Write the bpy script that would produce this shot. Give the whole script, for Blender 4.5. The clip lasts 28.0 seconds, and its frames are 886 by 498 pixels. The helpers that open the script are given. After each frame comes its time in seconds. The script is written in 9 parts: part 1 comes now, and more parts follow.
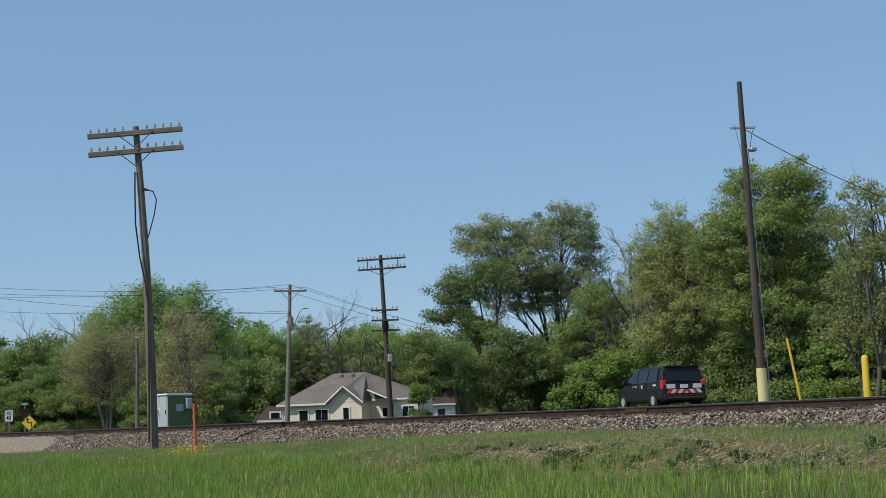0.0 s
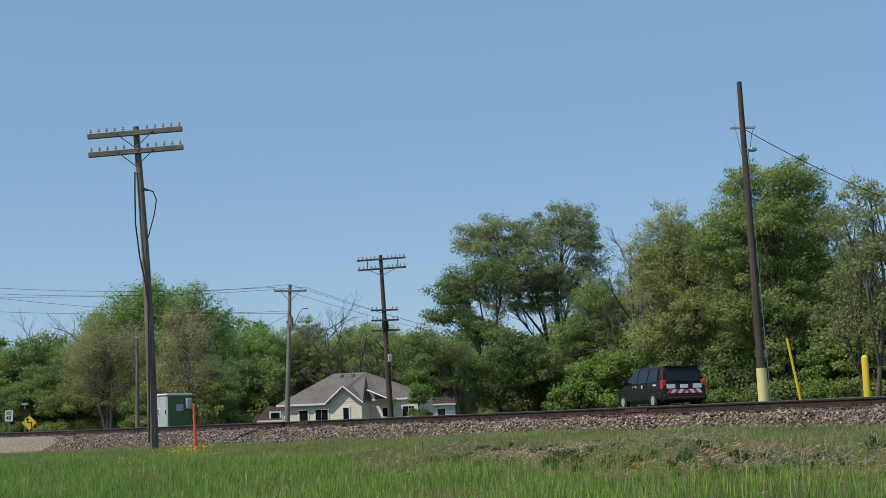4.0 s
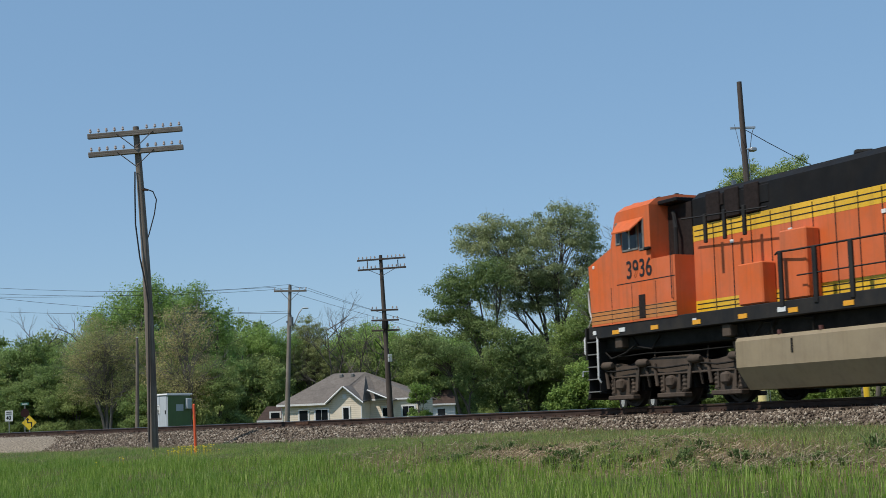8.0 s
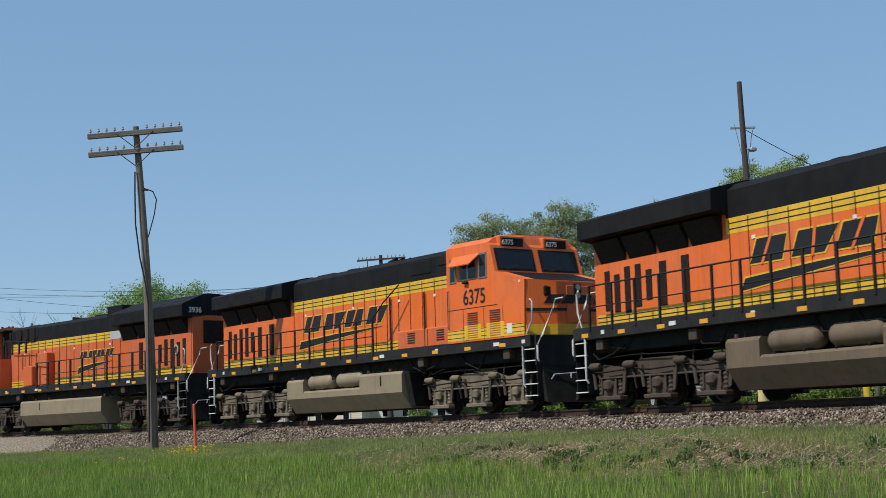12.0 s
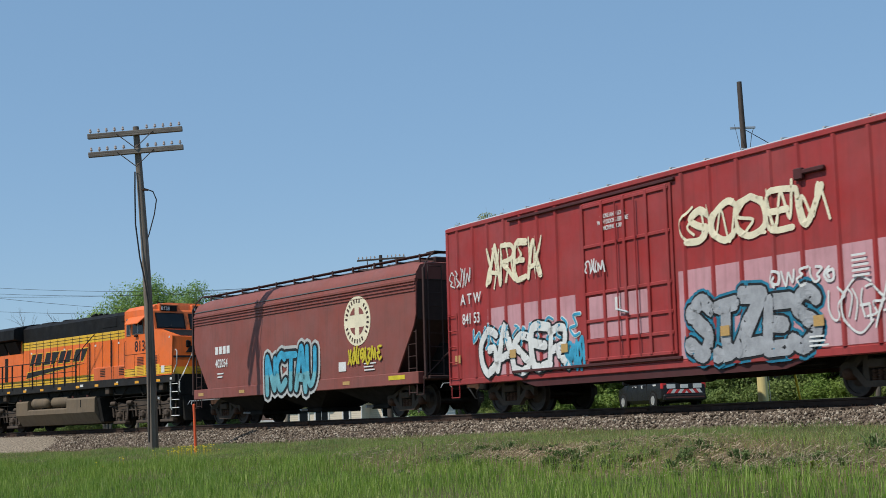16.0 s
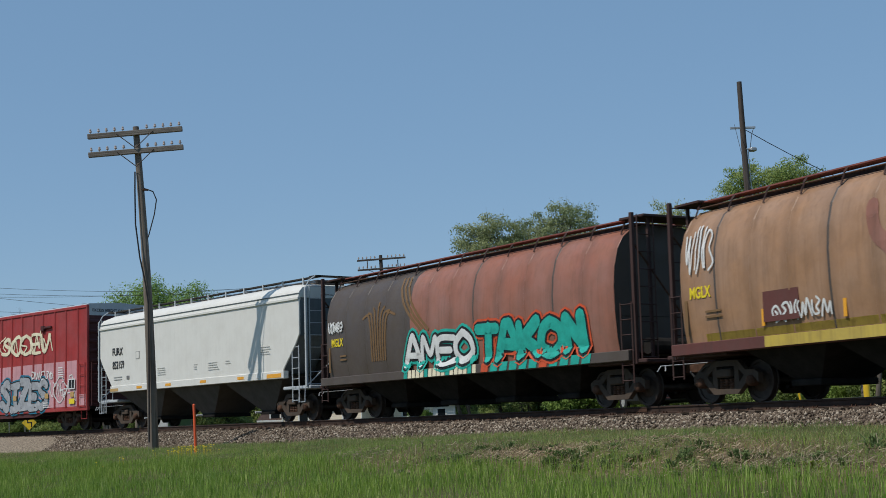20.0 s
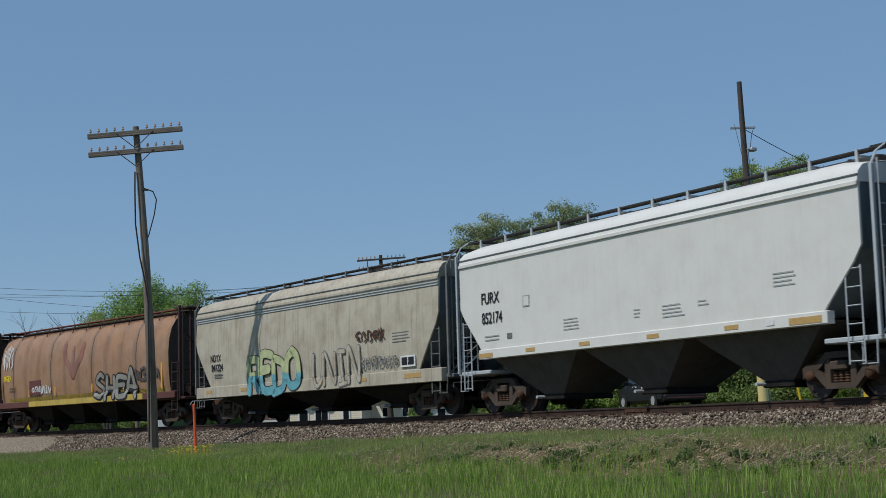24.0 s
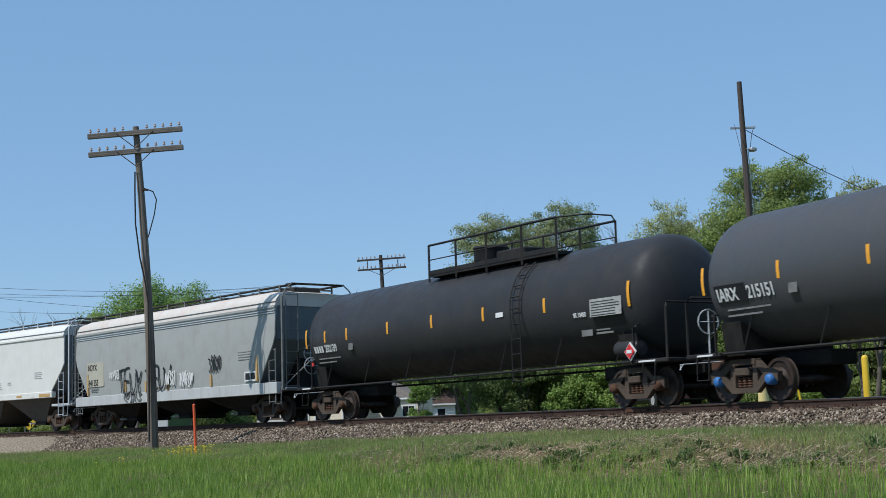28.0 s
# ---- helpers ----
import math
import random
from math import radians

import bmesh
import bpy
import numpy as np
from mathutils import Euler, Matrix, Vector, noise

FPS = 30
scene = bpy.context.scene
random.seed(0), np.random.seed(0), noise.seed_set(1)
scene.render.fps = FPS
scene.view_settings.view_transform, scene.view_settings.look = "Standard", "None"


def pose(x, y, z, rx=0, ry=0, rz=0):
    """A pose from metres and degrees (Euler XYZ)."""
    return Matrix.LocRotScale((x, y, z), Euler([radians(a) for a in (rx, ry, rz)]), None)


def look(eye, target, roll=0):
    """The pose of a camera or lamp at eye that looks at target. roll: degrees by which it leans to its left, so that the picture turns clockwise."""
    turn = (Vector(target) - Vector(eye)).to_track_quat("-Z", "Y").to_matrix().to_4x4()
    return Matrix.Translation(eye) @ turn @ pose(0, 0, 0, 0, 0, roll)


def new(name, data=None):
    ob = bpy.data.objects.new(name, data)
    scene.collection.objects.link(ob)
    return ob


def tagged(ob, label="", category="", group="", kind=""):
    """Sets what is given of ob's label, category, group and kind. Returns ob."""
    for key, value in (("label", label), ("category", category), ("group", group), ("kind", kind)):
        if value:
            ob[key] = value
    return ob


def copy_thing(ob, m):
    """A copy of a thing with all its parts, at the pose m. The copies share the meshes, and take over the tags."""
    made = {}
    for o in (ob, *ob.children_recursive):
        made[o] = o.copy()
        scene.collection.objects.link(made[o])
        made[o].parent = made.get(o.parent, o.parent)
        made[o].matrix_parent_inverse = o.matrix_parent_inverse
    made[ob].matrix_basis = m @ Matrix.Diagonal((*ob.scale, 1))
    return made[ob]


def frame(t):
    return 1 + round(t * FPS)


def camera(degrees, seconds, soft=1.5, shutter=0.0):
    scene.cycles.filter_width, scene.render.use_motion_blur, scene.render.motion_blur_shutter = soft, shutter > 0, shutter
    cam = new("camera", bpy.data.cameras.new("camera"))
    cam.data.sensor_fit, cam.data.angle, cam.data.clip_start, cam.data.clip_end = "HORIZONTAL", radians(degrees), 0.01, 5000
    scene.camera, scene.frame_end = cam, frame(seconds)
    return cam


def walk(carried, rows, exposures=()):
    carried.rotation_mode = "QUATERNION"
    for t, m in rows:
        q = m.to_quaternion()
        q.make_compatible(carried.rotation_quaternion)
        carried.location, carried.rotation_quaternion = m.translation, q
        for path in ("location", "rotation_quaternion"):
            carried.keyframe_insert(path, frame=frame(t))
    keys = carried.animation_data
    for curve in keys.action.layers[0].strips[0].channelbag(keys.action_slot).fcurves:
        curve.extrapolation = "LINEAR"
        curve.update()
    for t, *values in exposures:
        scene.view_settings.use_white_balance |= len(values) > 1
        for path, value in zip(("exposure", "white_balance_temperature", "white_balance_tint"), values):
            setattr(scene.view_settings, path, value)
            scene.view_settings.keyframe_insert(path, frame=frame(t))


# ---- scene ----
import colorsys
from collections import defaultdict

# ---- camera: stands still on the grass inside the curve ----
EYE, AIM, ROLL = (0.0, -20.043, -0.178), (-47.171, -4.531, 5.674), -2.112
cam = camera(32.99, 28.0, soft=0.75, shutter=0.12)
walk(cam, [(0.0, look(EYE, AIM, ROLL)), (28.0, look(EYE, AIM, ROLL))],
     exposures=[(0.0, 0.12, 6500, 10), (8.0, 0.13, 6500, 10), (11.0, 0.14, 6500, 10), (15.0, 0.13, 6500, 10), (16.0, 0.14, 6500, 10), (17.0, 0.06, 6500, 10), (17.8, -0.18, 6500, 10), (19.0, -0.18, 6500, 10),
                (20.0, -0.11, 6450, 10), (21.0, 0.03, 6450, 10), (24.0, -0.25, 6250, 10), (25.0, -0.24, 6200, 10), (26.0, -0.24, 6150, 10), (27.0, -0.02, 6150, 10), (28.0, 0.20, 6100, 10)])

# ---- daylight: clear sky, high sun from the south ----
SUN_EL, SUN_AZ = radians(54), radians(-77)      # azimuth of the sun, counter-clockwise from +x
world = bpy.data.worlds.new("sky")
scene.world = world
world.use_nodes = True
wn = world.node_tree.nodes
sky = wn.new("ShaderNodeTexSky")
sky.sky_type, sky.sun_disc = "NISHITA", False
sky.sun_elevation, sky.sun_rotation = SUN_EL, math.pi / 2 - SUN_AZ
sky.air_density, sky.dust_density, sky.ozone_density, sky.altitude = 1.0, 0.4, 1.2, 800
haze = wn.new("ShaderNodeMix")               # thin even haze over the clear sky
haze.data_type, haze.inputs[0].default_value, haze.inputs[7].default_value = "RGBA", 0.62, (1.62, 3.05, 4.85, 1)
world.node_tree.links.new(sky.outputs[0], haze.inputs[6])
world.node_tree.links.new(haze.outputs[2], wn["Background"].inputs[0])
wn["Background"].inputs[1].default_value = 0.115
sun_data = bpy.data.lights.new("sun", "SUN")
sun_data.energy, sun_data.angle, sun_data.color = 3.4, radians(0.53), (1.0, 0.95, 0.87)
sun = new("sun", sun_data)
sun.matrix_world = look((math.cos(SUN_AZ) * math.cos(SUN_EL) * 60, math.sin(SUN_AZ) * math.cos(SUN_EL) * 60, math.sin(SUN_EL) * 60), (0, 0, 0))


# ---- materials ----
def ramp(nt, fac, stops):
    n = nt.nodes.new("ShaderNodeValToRGB")
    while len(n.color_ramp.elements) < len(stops):
        n.color_ramp.elements.new(0.5)
    for e, (p, c) in zip(n.color_ramp.elements, stops):
        e.position, e.color = p, (*c, 1) if len(c) == 3 else c
    nt.links.new(fac, n.inputs[0])
    return n.outputs[0]


def noise_tex(nt, scale, detail=4, rough=0.6, stretch=None, space="Object"):
    tc, n = nt.nodes.new("ShaderNodeTexCoord"), nt.nodes.new("ShaderNodeTexNoise")
    vec = tc.outputs[space]
    if stretch:
        mp = nt.nodes.new("ShaderNodeMapping")
        mp.inputs["Scale"].default_value = stretch
        nt.links.new(vec, mp.inputs[0])
        vec = mp.outputs[0]
    nt.links.new(vec, n.inputs["Vector"])
    n.inputs["Scale"].default_value, n.inputs["Detail"].default_value, n.inputs["Roughness"].default_value = scale, detail, rough
    return n.outputs[0]


def mix(nt, fac, a, b, blend="MIX"):
    n = nt.nodes.new("ShaderNodeMix")
    n.data_type, n.blend_type = "RGBA", blend
    for sock, v in ((n.inputs[0], fac), (n.inputs[6], a), (n.inputs[7], b)):
        if hasattr(v, "links"):
            nt.links.new(v, sock)
        elif isinstance(v, (int, float)):
            sock.default_value = v
        else:
            sock.default_value = (*v, 1)
    return n.outputs[2]


def material(name, rough=0.6, metal=0.0, spec=0.5):
    m = bpy.data.materials.new(name)
    m.use_nodes = True
    b = m.node_tree.nodes["Principled BSDF"]
    b.inputs["Roughness"].default_value, b.inputs["Metallic"].default_value = rough, metal
    b.inputs["Specular IOR Level"].default_value = spec
    return m, m.node_tree, b


def bump(nt, b, height, strength, distance):
    n = nt.nodes.new("ShaderNodeBump")
    n.inputs["Strength"].default_value, n.inputs["Distance"].default_value = strength, distance
    nt.links.new(height, n.inputs["Height"])
    nt.links.new(n.outputs[0], b.inputs["Normal"])


def plain(name, color, rough=0.6, metal=0.0, spec=0.5, vary=0.15, scale=6.0):
    """A surface with a little variation at two scales."""
    m, nt, b = material(name, rough, metal, spec)
    lo = tuple(c * (1 - vary) for c in color)
    hi = tuple(min(1, c * (1 + vary)) for c in color)
    c1 = ramp(nt, noise_tex(nt, scale), [(0.3, lo), (0.7, hi)])
    c2 = ramp(nt, noise_tex(nt, scale * 9), [(0.3, (1 - vary * 0.7,) * 3), (0.7, (1, 1, 1))])
    nt.links.new(mix(nt, 1.0, c1, c2, "MULTIPLY"), b.inputs[0])
    return m


def paint(name, color, rough=0.45, dirt=(0.10, 0.075, 0.05), amount=0.35, streak=0.35, faded=0.12, chips=0.0, ripple=0.0, bands=0.0):
    """Vehicle paint: faded patches, dust film, vertical streaks, a few chips."""
    m, nt, b = material(name, rough, 0.0, 0.4)
    pale = tuple(c + (0.5 * max(color) + 0.12 - c) * faded for c in color)
    base = ramp(nt, noise_tex(nt, 0.7, 5), [(0.35, color), (0.75, pale)])
    film = ramp(nt, noise_tex(nt, 1.6, 8, 0.68), [(0.42, (0, 0, 0)), (0.8, (amount,) * 3)])
    c = mix(nt, film, base, dirt)
    runs = ramp(nt, noise_tex(nt, 5.0, 6, 0.6, (1.6, 1.6, 0.09)), [(0.5, (0, 0, 0)), (0.78, (streak,) * 3)])
    c = mix(nt, runs, c, tuple(d * 0.7 for d in dirt))
    if bands:
        wv, tcw = nt.nodes.new("ShaderNodeTexWave"), nt.nodes.new("ShaderNodeTexCoord")
        wv.bands_direction = "X"
        for key, val in (("Scale", 0.25), ("Distortion", 0.9), ("Detail", 2.0), ("Detail Scale", 1.5)):
            wv.inputs[key].default_value = val
        nt.links.new(tcw.outputs["Object"], wv.inputs["Vector"])
        c = mix(nt, ramp(nt, wv.outputs["Fac"], [(0.0, (bands,) * 3), (0.45, (0, 0, 0))]), c, tuple(d * 0.45 for d in dirt))
    if chips:
        spots = ramp(nt, noise_tex(nt, 9.0, 9, 0.72), [(0.66, (0, 0, 0)), (0.70, (chips,) * 3)])
        c = mix(nt, spots, c, (0.16, 0.06, 0.03))
    nt.links.new(c, b.inputs[0])
    r = ramp(nt, noise_tex(nt, 2.3, 5), [(0.3, (rough - 0.1,) * 3), (0.8, (min(1, rough + 0.25),) * 3)])
    nt.links.new(r, b.inputs["Roughness"])
    if ripple:
        bump(nt, b, noise_tex(nt, 0.9, 2), ripple, 0.05)
    return m


def wood_mat(name, dark, light, grain=(22, 22, 0.6)):
    m, nt, b = material(name, 0.9)
    n1 = noise_tex(nt, 1.0, 8, 0.7, grain)
    c = ramp(nt, n1, [(0.3, dark), (0.7, light)])
    st = ramp(nt, noise_tex(nt, 0.5, 5), [(0.35, (0.55, 0.5, 0.48)), (0.7, (1, 1, 1))])
    nt.links.new(mix(nt, 1.0, c, st, "MULTIPLY"), b.inputs[0])
    bump(nt, b, n1, 0.6, 0.02)
    return m


def leaf_mat(name, stops, trans=0.45):
    """Leaves: colour differs from leaf to leaf and tree to tree; light shines through."""
    m, nt, b = material(name, 0.65, 0, 0.12)
    g = nt.nodes.new("ShaderNodeNewGeometry")
    c = ramp(nt, g.outputs["Random Per Island"], stops)
    oi = nt.nodes.new("ShaderNodeObjectInfo")
    tint = ramp(nt, oi.outputs["Random"], [(0.0, (0.98, 1.02, 0.92)), (1.0, (1.3, 1.22, 1.15))])
    patch = ramp(nt, noise_tex(nt, 0.35, 3), [(0.35, (0.78, 0.85, 0.8)), (0.65, (1.1, 1.06, 1.0))])
    c = mix(nt, 1.0, mix(nt, 1.0, c, tint, "MULTIPLY"), patch, "MULTIPLY")
    nt.links.new(c, b.inputs[0])
    t = nt.nodes.new("ShaderNodeBsdfTranslucent")
    nt.links.new(c, t.inputs[0])
    ms = nt.nodes.new("ShaderNodeMixShader")
    ms.inputs[0].default_value = trans
    nt.links.new(b.outputs[0], ms.inputs[1])
    nt.links.new(t.outputs[0], ms.inputs[2])
    nt.links.new(ms.outputs[0], nt.nodes["Material Output"].inputs[0])
    return m


DUST = (0.13, 0.10, 0.07)
M = dict(
    orange=paint("loco_orange", (0.84, 0.150, 0.012), 0.5, (0.25, 0.10, 0.05), 0.3, 0.3, 0.08),
    orange_faded=paint("loco_orange_faded", (0.66, 0.120, 0.018), 0.65, (0.28, 0.12, 0.06), 0.45, 0.4, 0.12),
    yellow=paint("loco_yellow", (0.82, 0.47, 0.02), 0.45, (0.2, 0.13, 0.05), 0.4, 0.4, 0.05),
    tan=paint("dusty_yellow", (0.52, 0.19, 0.04), 0.6, (0.22, 0.12, 0.06), 0.5, 0.4, 0.1),
    black=paint("loco_black", (0.009, 0.009, 0.010), 0.62, (0.035, 0.03, 0.025), 0.4, 0.3, 0.02),
    sill=paint("sill_black", (0.018, 0.018, 0.019), 0.6, (0.075, 0.06, 0.045), 0.45, 0.3, 0.05),
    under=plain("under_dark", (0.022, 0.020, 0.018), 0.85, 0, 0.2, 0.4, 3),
    tank_tan=paint("tank_dust", (0.30, 0.235, 0.145), 0.52, (0.13, 0.09, 0.055), 0.45, 0.3, 0.1),
    tank_brown=paint("tank_dust_brown", (0.165, 0.118, 0.072), 0.8, (0.06, 0.05, 0.04), 0.5, 0.45, 0.1),
    truck_tan=paint("truck_tan", (0.21, 0.165, 0.11), 0.85, (0.035, 0.027, 0.02), 0.75, 0.5, 0.1),
    truck_brown=paint("truck_brown", (0.080, 0.055, 0.038), 0.9, (0.022, 0.017, 0.013), 0.7, 0.4, 0.1),
    steel=plain("worn_steel", (0.30, 0.28, 0.26), 0.35, 0.9, 0.5, 0.2, 8),
    rust=plain("rust", (0.10, 0.05, 0.03), 0.85, 0.1, 0.3, 0.4, 7),
    white=paint("white_paint", (0.78, 0.77, 0.74), 0.5, DUST, 0.2, 0.15, 0.0),
    grille=plain("grille_dark", (0.030, 0.022, 0.020), 0.8, 0.2, 0.3, 0.3, 12),
    glass=material("dark_glass", 0.06, 0, 0.3)[0],
    mineral=paint("mineral_red", (0.255, 0.066, 0.050), 0.6, (0.10, 0.06, 0.05), 0.4, 0.35, 0.15, 0.0, 0.12),
    mineral_dark=paint("mineral_dark", (0.055, 0.022, 0.018), 0.7, (0.03, 0.025, 0.02), 0.4, 0.3, 0.1),
    box_red=paint("boxcar_red", (0.36, 0.028, 0.026), 0.55, (0.13, 0.04, 0.035), 0.4, 0.4, 0.12),
    box_pink=paint("boxcar_pink", (0.58, 0.29, 0.32), 0.7, (0.25, 0.12, 0.12), 0.4, 0.4, 0.2),
    # box car red with the shade of its ends mixed into the colour
    box_dark=paint("boxcar_end_shaded", (0.075, 0.014, 0.014), 0.65, (0.04, 0.02, 0.02), 0.4, 0.3, 0.1),
    galv=paint("galvanised", (0.46, 0.49, 0.51), 0.5, (0.2, 0.18, 0.15), 0.2, 0.2, 0.1),
    lightgrey=paint("hopper_white", (0.70, 0.685, 0.635), 0.5, (0.42, 0.38, 0.32), 0.25, 0.10, 0.0, 0.0, 0.1),
    beige=paint("hopper_beige", (0.50, 0.45, 0.35), 0.6, (0.22, 0.155, 0.10), 0.6, 0.6, 0.1, 0.45, 0.1),
    midgrey=paint("hopper_grey", (0.35, 0.355, 0.335), 0.5, (0.23, 0.21, 0.17), 0.4, 0.18, 0.1, 0.0, 0.1),
    palegrey=paint("hopper_pale_grey", (0.48, 0.49, 0.48), 0.55, (0.28, 0.26, 0.22), 0.35, 0.35, 0.1),
    roofpale=paint("hopper_roof", (0.60, 0.56, 0.50), 0.6, (0.45, 0.22, 0.16), 0.4, 0.1, 0.1),
    # grey of the hopper ends, darkened with the shade they stand in
    endgrey=paint("hopper_end_shaded", (0.13, 0.15, 0.16), 0.6, (0.08, 0.07, 0.06), 0.4, 0.4, 0.1),
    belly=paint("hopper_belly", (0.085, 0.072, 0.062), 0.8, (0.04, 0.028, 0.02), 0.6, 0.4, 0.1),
    walkgrey=plain("walkway_grey", (0.20, 0.20, 0.19), 0.7, 0.3, 0.4, 0.25, 5),
    walkdark=plain("walkway_dark", (0.055, 0.050, 0.046), 0.85, 0.0, 0.3, 0.3, 5),
    patch=paint("patch_cream", (0.45, 0.43, 0.34), 0.6, (0.25, 0.2, 0.14), 0.4, 0.4, 0.1),
    stencil=plain("faded_stencil", (0.36, 0.36, 0.34), 0.7, 0, 0.3, 0.2, 9),
    rustred=paint("grain_rust", (0.32, 0.120, 0.075), 0.48, (0.15, 0.08, 0.05), 0.5, 0.4, 0.25, 0.25, 0.2, 0.22),
    darkbrown=paint("grain_dark", (0.082, 0.062, 0.052), 0.48, (0.11, 0.085, 0.06), 0.5, 0.35, 0.15, 0.0, 0.2, 0.2),
    ochre=paint("grain_ochre", (0.38, 0.205, 0.105), 0.48, (0.17, 0.095, 0.05), 0.55, 0.4, 0.25, 0.25, 0.2, 0.25),
    gold=paint("gold_line", (0.19, 0.105, 0.04), 0.7, (0.14, 0.08, 0.04), 0.4, 0.3, 0.1),
    sillyellow=paint("sill_yellow", (0.52, 0.38, 0.06), 0.65, (0.2, 0.12, 0.06), 0.5, 0.5, 0.1),
    maroon=paint("maroon", (0.12, 0.035, 0.028), 0.7, (0.07, 0.05, 0.04), 0.4, 0.3, 0.1),
    tankgrey=paint("tank_grey", (0.060, 0.062, 0.066), 0.5, (0.09, 0.08, 0.07), 0.3, 0.2, 0.03, 0.0, 0.1),
    tankblack=paint("tank_black", (0.034, 0.035, 0.038), 0.42, (0.075, 0.065, 0.055), 0.35, 0.25, 0.03, 0.0, 0.1),
    amber=plain("reflector_amber", (0.80, 0.36, 0.02), 0.4, 0, 0.5, 0.08, 20),
    amber_dull=plain("reflector_dull", (0.50, 0.31, 0.11), 0.5, 0, 0.4, 0.12, 20),
    red=plain("red_paint", (0.62, 0.03, 0.03), 0.45, 0, 0.5, 0.1, 20),
    char=plain("lettering_black", (0.018, 0.018, 0.02), 0.6, 0, 0.3, 0.2, 20),
    letter=plain("lettering_white", (0.72, 0.72, 0.70), 0.6, 0, 0.3, 0.12, 20),
    letter_gold=plain("lettering_gold", (0.80, 0.62, 0.03), 0.6, 0, 0.3, 0.12, 20),
    cream=plain("spray_cream", (0.80, 0.72, 0.52), 0.7, 0, 0.3, 0.10, 4),
    spray_grey=plain("spray_silver", (0.36, 0.37, 0.39), 0.55, 0.0, 0.4, 0.2, 4),
    spray_dust=plain("spray_dusty_silver", (0.30, 0.285, 0.24), 0.6, 0.0, 0.4, 0.3, 3),
    teal=plain("spray_teal", (0.02, 0.40, 0.32), 0.6, 0, 0.4, 0.2, 3),
    aqua=plain("spray_aqua", (0.05, 0.36, 0.55), 0.6, 0, 0.4, 0.3, 3),
    deep_aqua=plain("spray_deep_aqua", (0.02, 0.20, 0.32), 0.6, 0, 0.4, 0.3, 3),
    sky_blue=plain("spray_sky_blue", (0.15, 0.40, 0.46), 0.6, 0, 0.4, 0.25, 3),
    spray_blue=plain("spray_blue", (0.02, 0.10, 0.30), 0.6, 0, 0.4, 0.2, 3),
    lime=plain("spray_lime", (0.47, 0.51, 0.27), 0.6, 0, 0.4, 0.2, 3),
    spray_yellow=plain("spray_yellow", (0.62, 0.50, 0.03), 0.6, 0, 0.4, 0.2, 3),
    spray_white=plain("spray_white", (0.70, 0.70, 0.68), 0.65, 0, 0.3, 0.12, 3),
    spray_red=plain("spray_red", (0.62, 0.09, 0.03), 0.6, 0, 0.4, 0.15, 3),
    brake_blue=plain("bearing_blue", (0.04, 0.16, 0.42), 0.5, 0, 0.4, 0.2, 20),
    pole_wood=wood_mat("pole_wood", (0.115, 0.092, 0.072), (0.34, 0.29, 0.24)),
    pole_pale=wood_mat("pole_wood_pale", (0.20, 0.175, 0.145), (0.42, 0.375, 0.32)),
    pole_dark=wood_mat("pole_wood_dark", (0.045, 0.036, 0.030), (0.15, 0.12, 0.10)),
    arm_wood=wood_mat("arm_wood", (0.13, 0.112, 0.092), (0.34, 0.31, 0.27), (0.6, 22, 22)),
    tie_wood=wood_mat("tie_wood", (0.05, 0.036, 0.026), (0.19, 0.14, 0.10), (22, 0.6, 22)),
    insulator=plain("insulator_glass", (0.48, 0.38, 0.33), 0.2, 0, 0.7, 0.2, 20),
    galvpole=plain("galvanised_steel", (0.45, 0.45, 0.44), 0.4, 0.7, 0.5, 0.15, 6),
    wire=plain("wire_black", (0.02, 0.02, 0.02), 0.6, 0, 0.3, 0.1, 5),
    safety_yellow=paint("safety_yellow", (0.82, 0.55, 0.02), 0.45, (0.2, 0.14, 0.06), 0.3, 0.35, 0.05),
    pale_yellow=paint("pale_yellow", (0.80, 0.68, 0.30), 0.6, (0.2, 0.15, 0.08), 0.3, 0.35, 0.05),
    safety_orange=paint("safety_orange", (0.78, 0.10, 0.02), 0.5, (0.2, 0.08, 0.04), 0.25, 0.2, 0.1),
    bark=wood_mat("bark", (0.07, 0.06, 0.048), (0.22, 0.19, 0.155), (9, 9, 1.2)),
    bark_pale=wood_mat("bark_pale", (0.13, 0.115, 0.095), (0.30, 0.27, 0.235), (9, 9, 1.2)),
)
for key in ("black", "sill", "tankblack", "grille", "under"):      # dull, dusty blacks
    M[key].node_tree.nodes["Principled BSDF"].inputs["Specular IOR Level"].default_value = 0.14
gb = M["glass"].node_tree.nodes["Principled BSDF"]
gb.inputs[0].default_value = (0.012, 0.015, 0.018, 1)


